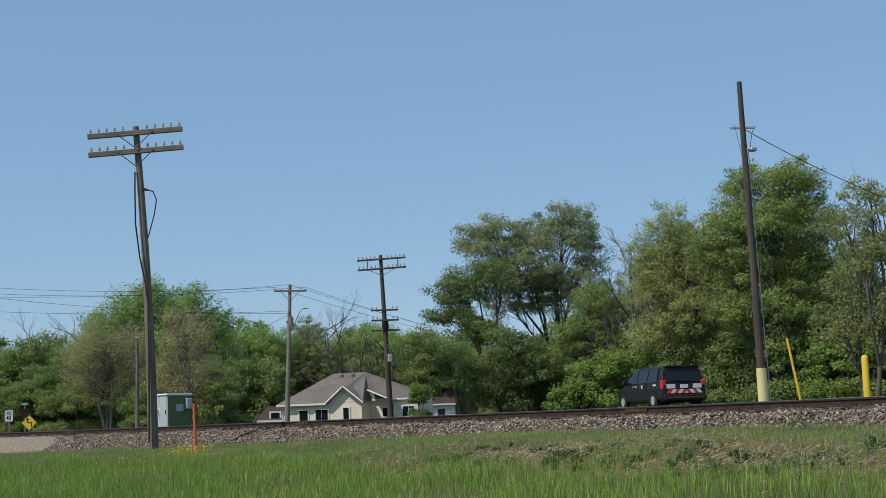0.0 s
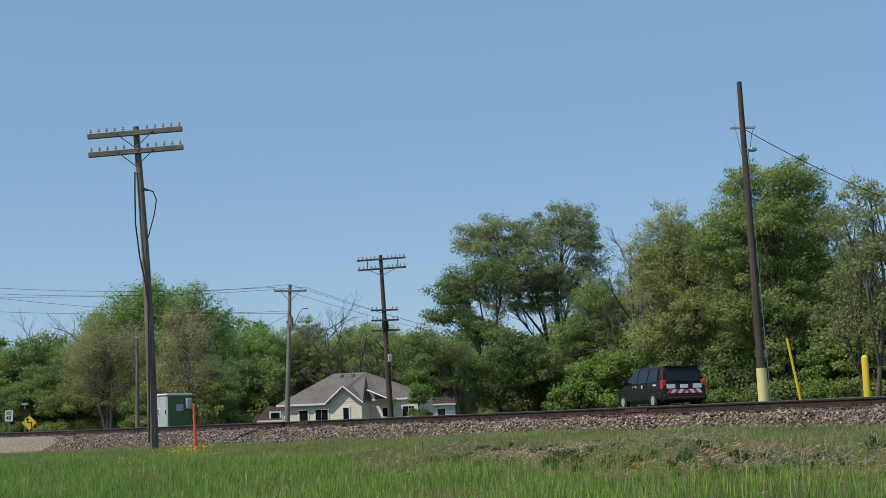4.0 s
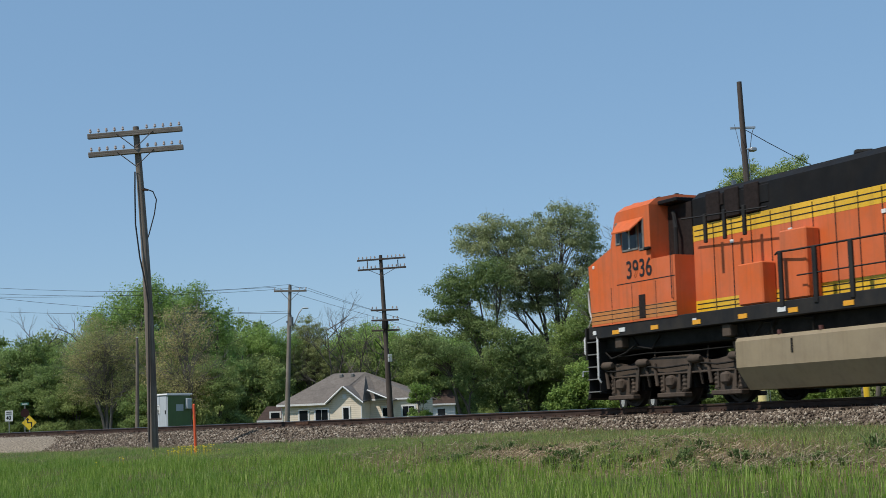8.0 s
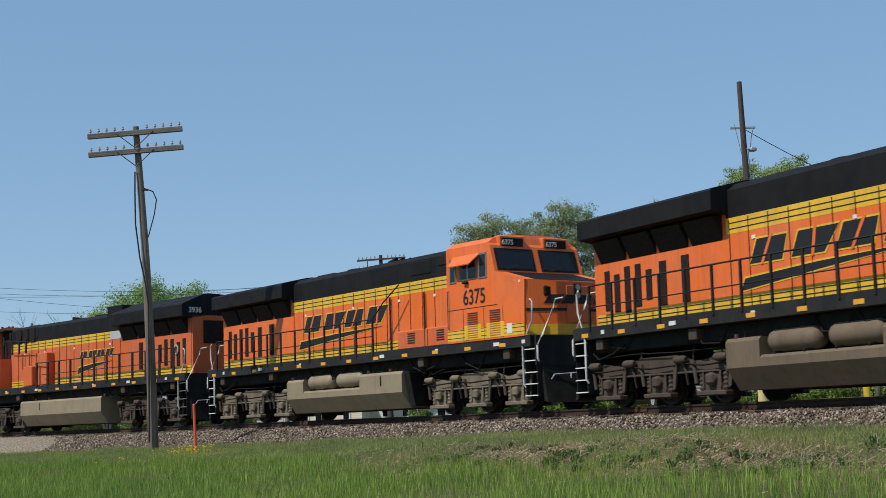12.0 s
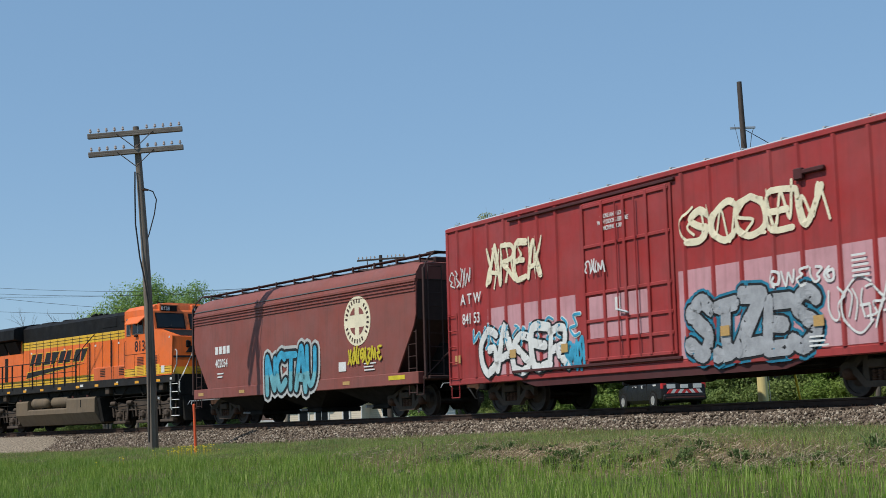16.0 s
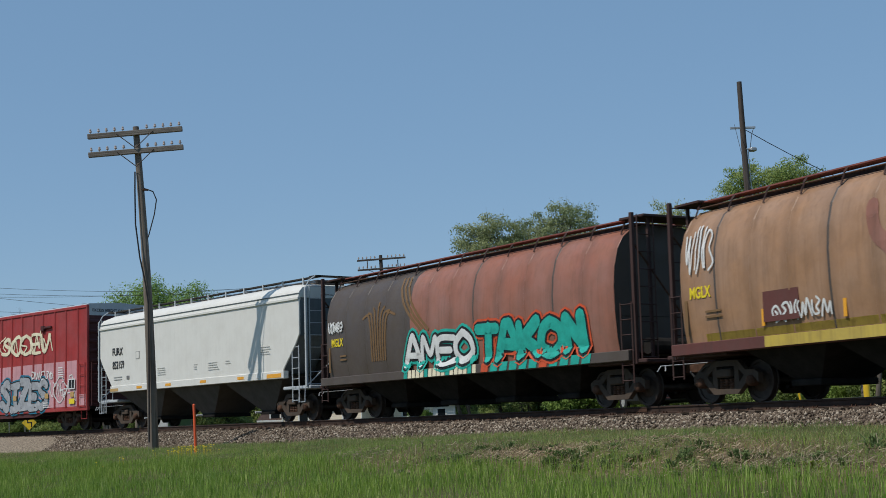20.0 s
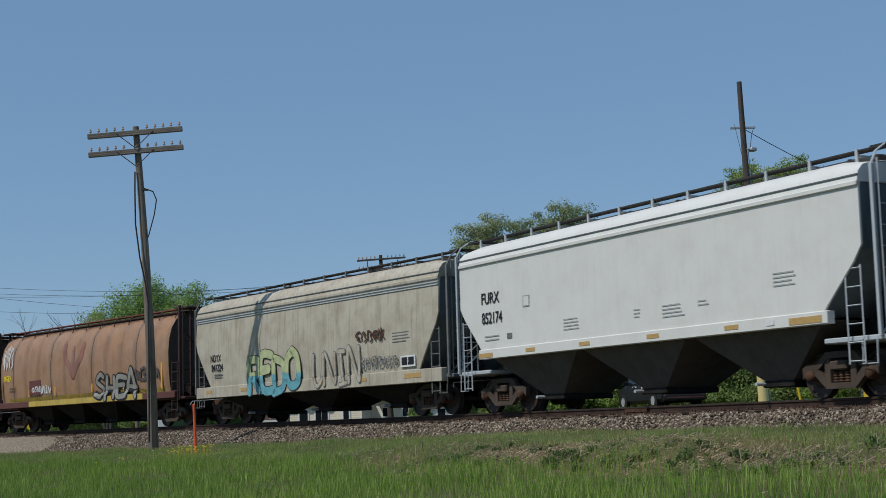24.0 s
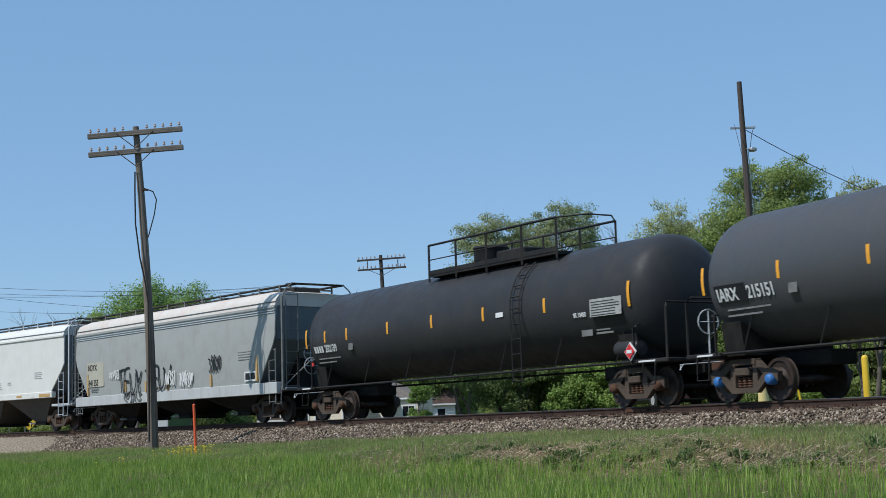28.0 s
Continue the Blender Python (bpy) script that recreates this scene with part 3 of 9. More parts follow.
green_m, dry_m = grass_mat("grass_green", GREEN), grass_mat("grass_dry", DRY)
bank_m = grass_mat("grass_bank", [(0.0, (0.085, 0.135, 0.038)), (0.5, (0.145, 0.200, 0.068)), (1.0, (0.27, 0.275, 0.15))])
near = (-74, -4)
blades("meadow_grass", "long fresh green meadow grass", 125000, near, (-19, -8.6), (0.13, 0.36), 0.011, green_m, 11, lambda u, l: (1 - bare(u, l)) * np.clip((-l - 8.4) / 1.0, 0.15, 1))
blades("mid_grass", "green grass thinning out towards the bank", 60000, (-80, -6), (-10, -5.6), (0.08, 0.24), 0.010, green_m, 15, lambda u, l: (1 - bare(u, l) * 0.93) * np.clip((-l - 5.0) / 2.5, 0.2, 1), 0.5, True)
blades("bank_grass", "short pale green grass along the stone bank", 150000, (-95, -8), (-8.4, -2.75), (0.05, 0.19), 0.012, bank_m, 12,
       lambda u, l: (1 - bare(u, l) * 0.5) * (0.25 + 0.75 * np.clip((-l - 2.9) / 1.2, 0, 1)) * np.where((u < -63) & (l > -4.6), 0.05, 1.0), 0.6, True)
blades("dry_grass", "dry straw-coloured grass on the bank", 120000, (-70, -8), (-10.5, -3.0), (0.05, 0.19), 0.010, dry_m, 13, lambda u, l: 0.10 + 0.85 * bare(u, l) + 0.4 * np.exp(-((l + 3.6) / 0.6) ** 2) + 0.3 * np.exp(-((l + 6.0) / 0.9) ** 2), 1.1, True)
blades("far_grass", "short green grass beyond the railway", 26000, (-120, -8), (4.5, 16), (0.03, 0.09), 0.03, green_m, 14, lambda u, l: 0.9 + 0 * u, 0.5, True)


def litter():
    """Flattened straw and standing dry stalks over the bare strip of the bank."""
    rng = np.random.default_rng(31)
    n = 30000
    u, lat = rng.uniform(-36, -12, n), rng.normal(-7.6, 1.3, n)
    keep = rng.random(n) < 0.04 + 0.9 * bare(u, lat)
    u, lat = u[keep], lat[keep]
    n = len(u)
    th = np.interp(u, LINE[0], LINE[4])
    x = np.interp(u, LINE[0], LINE[1]) - np.sin(th) * lat
    y = np.interp(u, LINE[0], LINE[2]) + np.cos(th) * lat
    z = np.concatenate([ground_height(a, b) for a, b in zip(np.array_split(x, 12), np.array_split(y, 12))]) + rng.uniform(0.0, 0.07, n)
    a, up = rng.uniform(0, 6.28, n), np.where(rng.random(n) < 0.006, rng.uniform(0.1, 0.24, n), rng.uniform(-0.02, 0.07, n))
    half = np.where(up > 0.1, 0.03, rng.uniform(0.015, 0.07, n))
    dx, dy = np.cos(a) * half, np.sin(a) * half
    wx, wy = -np.sin(a) * 0.006, np.cos(a) * 0.006
    v = np.stack([np.stack([x - dx - wx, y - dy - wy, z], -1), np.stack([x - dx + wx, y - dy + wy, z + 0.008], -1), np.stack([x + dx + wx, y + dy + wy, z + up + 0.008], -1), np.stack([x + dx - wx, y + dy - wy, z + up], -1)], 1)
    me = bpy.data.meshes.new("straw_litter")
    fill_mesh(me, v.reshape(-1, 3), np.arange(n * 4).reshape(-1, 4))
    me.materials.append(grass_mat("straw", [(0.0, (0.09, 0.070, 0.048)), (0.5, (0.17, 0.138, 0.098)), (1.0, (0.30, 0.255, 0.19))]))
    tagged(new("straw_litter", me), "dry pale straw and dead stalks lying on the bank", "straw", kind="stuff")


litter()


def weed_mesh(seed, stops):
    """A rosette of broad arching leaves."""
    rng = np.random.default_rng(seed)
    v, f = [], []
    for k in range(46):
        a, r, h = rng.uniform(0, 6.28), rng.uniform(0.10, 0.42), rng.uniform(0.12, 0.5)
        w = rng.uniform(0.014, 0.034)
        c, s = math.cos(a), math.sin(a)
        b = rng.uniform(-0.18, 0.18, 2)
        n = len(v)
        for t in (0.0, 0.4, 0.75, 1.0):
            ww = w * (0.4 if t == 0 else 1.0 if t < 0.9 else 0.05)
            x, z = r * t, h * math.sin(t * 2.1) / math.sin(1.6)
            v += [(b[0] + c * x - s * ww, b[1] + s * x + c * ww, z), (b[0] + c * x + s * ww, b[1] + s * x - c * ww, z + 0.01)]
        f += [(n, n + 1, n + 3, n + 2), (n + 2, n + 3, n + 5, n + 4), (n + 4, n + 5, n + 7, n + 6)]
    g = Geo()
    g.add(v, f)
    return g.mesh("leaves", leaf_mat("weed_leaves", stops, 0.25))


def weeds():
    dark, pale = weed_mesh(5, WEED), weed_mesh(6, [(0.0, (0.10, 0.14, 0.02)), (1.0, (0.26, 0.26, 0.05))])
    rng = random.Random(9)
    spots = [(-27.6, -6.3, 0.75), (-27.2, -6.5, 0.6), (-18.3, -7.4, 0.95), (-17.9, -7.6, 0.8), (-17.6, -8.9, 0.7), (-26.4, -8.8, 0.7), (-26.0, -9.0, 0.6), (-25.2, -8.5, 0.65), (-24.6, -8.9, 0.6),
             (-23.4, -8.6, 0.7), (-22.2, -8.9, 0.65), (-20.8, -8.7, 0.7), (-20.3, -8.9, 0.55), (-18.6, -9.2, 0.6), (-28.4, -8.9, 0.7), (-24.9, -8.0, 0.6)]
    spots += [(rng.uniform(-30.5, -14), rng.gauss(-8.3, 0.75), rng.uniform(0.35, 0.75)) for _ in range(110)] + [(rng.uniform(-70, -24), rng.uniform(-13, -9), rng.uniform(0.3, 0.5)) for _ in range(14)]
    for i, (u, lat, size) in enumerate(spots):
        p = track(u, lat)
        ob = tagged(new("weed", pale if i == 4 else dark), "yellowish weed with arching leaves on the bank" if i == 4 else "dark green broad-leaved weed on the grassy bank", "weed", "weeds", "stuff")
        ob.matrix_world = Matrix.Translation((p.x, p.y, ground_at(p.x, p.y) - 0.02)) @ Matrix.Rotation(rng.uniform(0, 6), 4, "Z") @ Matrix.Diagonal((size * rng.uniform(0.6, 0.9), size * rng.uniform(0.5, 0.8), size * rng.uniform(0.32, 0.6), 1))


weeds()


def flowers():
    """Patches of small yellow flowers in the grass."""
    rng = np.random.default_rng(4)
    g = Geo()
    for u, lat, n, r in ((-47.6, -7.3, 40, 0.45), (-45.6, -7.7, 22, 0.4), (-51.0, -17.5, 26, 0.5), (-42.5, -15.3, 18, 0.5), (-47, -9, 10, 2.0)):
        for _ in range(n):
            p = track(u + rng.normal(0, r), lat + rng.normal(0, r * 0.7))
            z = ground_at(p.x, p.y) + rng.uniform(0.16, 0.34)
            g.lathe([(0.0, 0.012), (0.022, 0.006), (0.026, -0.004), (0.0, -0.012)], (p.x, p.y, z), 2, 6)
            g.tube([(p.x, p.y, z - 0.25), (p.x, p.y, z)], 0.003, 3)
    tagged(new("yellow_flowers", g.mesh("yellow_flowers", plain("petal_yellow", (0.75, 0.58, 0.03), 0.6, 0, 0.3, 0.15, 20))), "small yellow flowers scattered in the grass", "flowers", kind="stuff")


flowers()


def gravel_apron():
    """A pale service track that climbs to the rails at the far bend."""
    m = plain("gravel_tan", (0.30, 0.245, 0.18), 0.95, 0, 0.2, 0.6, 14)
    rings = []
    for u in np.arange(-108, -64.9, 1.0):
        low = np.clip((u + 70.5) / 4, 0, 1) * 0.75
        rings.append([track(u, a, h - low) for a, h in ((-1.5, -0.42), (-1.7, -0.235), (-2.4, -0.225), (-3.2, -0.33), (-3.9, -0.48), (-4.5, -0.62), (-5.2, -1.2))])
    tagged(new("gravel_track", Geo().loft(rings).mesh("gravel_track", m)), "pale tan gravel service track beside the rails", "gravel track", kind="structure")


gravel_apron()


# ---- trees ----
def branch(g, a, b, r0, r1, rng, sides=5, wobble=0.06, up=0.12):
    """A crooked limb from a to b that bows upwards."""
    a, b = Vector(a), Vector(b)
    d = (b - a).length
    pts = []
    for t in (0.0, 0.3, 0.62, 1.0):
        k = math.sin(math.pi * t)
        pts.append(a.lerp(b, t) + Vector((rng.normal(0, wobble), rng.normal(0, wobble), rng.normal(0, wobble * 0.5) + up)) * d * k)
    g.tube(pts, r0, sides, r1)
    return pts


def on_path(pts, t):
    k = min(len(pts) - 2, int(t * (len(pts) - 1)))
    return pts[k].lerp(pts[k + 1], t * (len(pts) - 1) - k)


def ramify(g, a, way, length, r, depth, rng):
    """A forking limb: each piece bears two to four thinner ones."""
    way = way.normalized()
    b = a + way * length
    m = a.lerp(b, 0.5) + Vector(rng.normal(0, 0.07, 3)) * length
    g.tube([a, m, b], r, 4 if depth > 1 else 3, r * 0.55)
    if depth:
        for t in (0.35, 0.6, 0.85, 1.0)[0 if depth > 1 else 1:]:
            d = way + Vector(rng.normal(0, 0.48, 3)) + Vector((0, 0, 0.22))
            ramify(g, (a.lerp(m, t * 2) if t < 0.5 else m.lerp(b, t * 2 - 1)), d, length * rng.uniform(0.45, 0.7), r * 0.5, depth - 1, rng)


def grow(seed, lobes, clump=0.55, leaf=0.15, per=90, gap=1.0, spray=1.0, flat=0.62, stems=2, girth=0.16, twigs=1.0, shell=0.6, fork=0.45, bushy=False):
    """A tree whose crown fills lobes (across, height, half width, half height): trunks, limbs, twigs, and tufts of small leaves with gaps between them."""
    rng = np.random.default_rng(seed)
    wood = Geo()
    lobes = [(x, rng.uniform(-0.35, 0.35) * rx, z, rx, 0.8 * rx, rz) for x, z, rx, rz in lobes]
    tall = max(z + rz for _, _, z, _, _, rz in lobes)
    mid = sum(x * rx for x, _, _, rx, _, _ in lobes) / sum(v[3] for v in lobes)
    trunks = []
    for s in range(stems):
        top = Vector((mid * (0.5 + 0.7 * s) + rng.normal(0, 0.08) * tall * (stems > 1), rng.normal(0, 0.06) * tall, tall * rng.uniform(0.62, 0.8)))
        trunks.append(branch(wood, (rng.normal(0, 0.12) + 0.25 * s, rng.normal(0, 0.15), -0.3), top, girth * rng.uniform(0.75, 1.0), 0.035, rng, 7, 0.035, 0.0))
    tufts = []
    if bushy:
        for p in trunks:
            for t in (0.3, 0.42, 0.55, 0.68, 0.8, 0.92, 1.0):
                ang = rng.uniform(0, 6.28)
                ramify(wood, on_path(p, t), Vector((math.cos(ang) * 0.85, math.sin(ang) * 0.85, rng.uniform(0.5, 1.0))), tall * rng.uniform(0.20, 0.30) * (1.25 - 0.5 * t), 0.02 + 0.0028 * tall, 3, rng)
    for x, y, z, rx, ry, rz in lobes if per else ():
        trunk = min(trunks, key=lambda p: abs(on_path(p, 0.6).x - x))
        base = on_path(trunk, min(0.9, max(0.15, fork * z / tall + rng.uniform(-0.08, 0.12))))
        limb = branch(wood, base, (x, y, z + rz * 0.35), girth * 0.5, 0.02, rng, 5, 0.07, 0.04)
        want = int(3.4 * (rx * ry + rx * rz + ry * rz) / (clump * clump * gap * gap))
        for _ in range(want):
            d = rng.normal(0, 1, 3)
            d /= np.linalg.norm(d)
            if d[2] < -0.55 and z > 1.0:
                continue
            q = np.array((x, y, z)) + d * np.array((rx, ry, rz)) * rng.uniform(shell, 1.06)
            if q[2] < 0.25 or any(np.linalg.norm(q - o[0]) < clump * gap * 0.8 for o in tufts):
                continue
            tufts.append((q, d))
            if rng.random() < twigs:
                p = on_path(limb, rng.uniform(0.35, 1.0))
                wood.tube([p, p.lerp(Vector(q), 0.55) + Vector((0, 0, 0.12)), Vector(q)], 0.022, 4, 0.007)
                e = Vector(q) + Vector(d) * clump * rng.uniform(0.6, 1.1) + Vector((0, 0, 0.1))
                wood.tube([Vector(q), e], 0.009, 3, 0.004)
    if not per:
        return wood, None
    centre, out = np.array([q for q, _ in tufts]), np.array([d for _, d in tufts])
    n = len(tufts)
    count = (per * rng.uniform(0.45, 1.3, n)).astype(int)
    pick = np.repeat(np.arange(n), count)
    m = len(pick)
    off = rng.normal(0, 1, (m, 3))
    off /= np.linalg.norm(off, axis=1)[:, None]
    size = rng.uniform(0.7, 1.3, n)[pick][:, None]
    pos = off * (rng.random(m) ** 0.42)[:, None] * clump * size * (1, 1, flat)
    axis = out[pick] * (1, 1, 0.4) + (0, 0, 0.75)
    axis /= np.linalg.norm(axis, axis=1)[:, None]
    pos = pos + axis * (pos * axis).sum(1)[:, None] * (spray - 1)
    pos = centre[pick] + pos
    pos[:, 2] = np.maximum(0.05, pos[:, 2])
    nrm = off * 0.55 + axis * 0.45 + rng.normal(0, 0.42, (m, 3))
    nrm /= np.linalg.norm(nrm, axis=1)[:, None]
    a = np.cross(nrm, rng.normal(0, 1, (m, 3)))
    a /= np.linalg.norm(a, axis=1)[:, None]
    b = np.cross(nrm, a)
    s = rng.uniform(0.6, 1.3, (m, 1)) * leaf / 2
    v = np.stack([pos - a * s * 1.25, pos + b * s * 0.62, pos + a * s * 1.25, pos - b * s * 0.62], 1).reshape(-1, 3)
    return wood, (v, np.arange(m * 4).reshape(-1, 4))


def leafy(stops, trans=0.5):
    return leaf_mat("leaves", stops, trans)


# growth, leaves, bark, label, category
KINDS = dict(
    tall=(dict(clump=0.60, leaf=0.115, per=185, gap=0.92, stems=3, girth=0.17, flat=0.6, shell=0.4, fork=0.62),
          leafy([(0.0, (0.179, 0.211, 0.109)), (0.6, (0.260, 0.308, 0.167)), (1.0, (0.359, 0.410, 0.244))]), "bark", "tall tree with an airy grey-green crown on slender stems", "tree"),
    deep=(dict(clump=0.55, leaf=0.11, per=200, gap=0.85, stems=2, girth=0.13, shell=0.35, fork=0.6),
          leafy([(0.0, (0.146, 0.193, 0.078)), (0.6, (0.214, 0.275, 0.117)), (1.0, (0.306, 0.372, 0.166))]), "bark", "dark green round-headed tree on crooked limbs", "tree"),
    fresh=(dict(clump=0.50, leaf=0.10, per=180, gap=0.84, spray=1.3, stems=2, girth=0.16, shell=0.35),
           leafy([(0.0, (0.154, 0.213, 0.071)), (0.6, (0.236, 0.312, 0.110)), (1.0, (0.333, 0.426, 0.167))]), "bark", "tall fresh green tree at the wood's edge", "tree"),
    gold=(dict(clump=0.42, leaf=0.085, per=120, gap=0.86, spray=1.5, stems=3, girth=0.12, shell=0.3, twigs=0.8),
          leafy([(0.0, (0.290, 0.304, 0.125)), (0.6, (0.411, 0.430, 0.186)), (1.0, (0.538, 0.550, 0.268))]), "bark_pale", "tree in yellow-green spring flower", "tree"),
    dull=(dict(clump=0.50, leaf=0.10, per=130, gap=0.95, stems=2, girth=0.13, shell=0.35),
          leafy([(0.0, (0.204, 0.226, 0.098)), (0.6, (0.290, 0.320, 0.147)), (1.0, (0.392, 0.412, 0.209))]), "bark", "thin-leaved tree with crooked limbs showing", "tree"),
    maple=(dict(clump=0.72, leaf=0.16, per=150, gap=0.86, spray=1.9, flat=0.7, stems=2, girth=0.2, shell=0.45),
           leafy([(0.0, (0.173, 0.260, 0.084)), (0.6, (0.255, 0.373, 0.121)), (1.0, (0.345, 0.487, 0.175))]), "bark", "broad tree in full bright green leaf with upright sprays", "tree"),
    bud=(dict(clump=0.7, leaf=0.11, per=50, gap=0.72, stems=3, girth=0.17, shell=0.3, fork=0.5, twigs=0.6, bushy=True),
         leafy([(0.0, (0.314, 0.279, 0.147)), (0.6, (0.421, 0.382, 0.199)), (1.0, (0.544, 0.495, 0.265))]), "bark_pale", "budding tree with many pale grey twigs", "tree"),
    bare=(dict(per=0, stems=2, girth=0.16, bushy=True), None, "bark", "bare leafless tree with spreading dark limbs", "tree"),
    bush=(dict(clump=0.42, leaf=0.12, per=150, gap=0.8, spray=1.2, stems=2, girth=0.05, shell=0.4),
          leafy([(0.0, (0.154, 0.223, 0.061)), (0.6, (0.240, 0.336, 0.097)), (1.0, (0.342, 0.447, 0.146))]), "bark", "leafy light green bush at the wood's edge", "bush"),
    under=(dict(clump=0.5, leaf=0.12, per=150, gap=0.8, stems=2, girth=0.06, shell=0.35),
           leafy([(0.0, (0.158, 0.210, 0.076)), (0.6, (0.236, 0.304, 0.115)), (1.0, (0.330, 0.405, 0.162))]), "bark", "dense dark green undergrowth bush", "bush"),
)


def plant(kind, x, y, lobes, seed, turn=None):
    """One tree or bush; its crown's first axis lies along the wood's edge unless turned."""
    spec, leaf_m, bark, label, cat = KINDS[kind]
    if cat == "bush":
        lobes = (*lobes, *((x_, 0.45, rx * 1.05, 0.6) for x_, _, rx, _ in lobes))      # leafed down to the ground
    wood, crown = grow(seed, lobes, **spec)
    ob = thing(cat, label, cat, Matrix.Translation((x, y, ground_at(x, y))) @ Matrix.Rotation(RIGHTWARD if turn is None else turn, 4, "Z"), "trees" if cat == "tree" else "bushes")
    part("trunk" if cat == "tree" else "woody_stem", wood, M[bark], ob, "", 60)
    if crown:
        me = bpy.data.meshes.new("crown")
        fill_mesh(me, *crown)
        me.materials.append(leaf_m)
        part("crown", me, leaf_m, ob)
    return ob


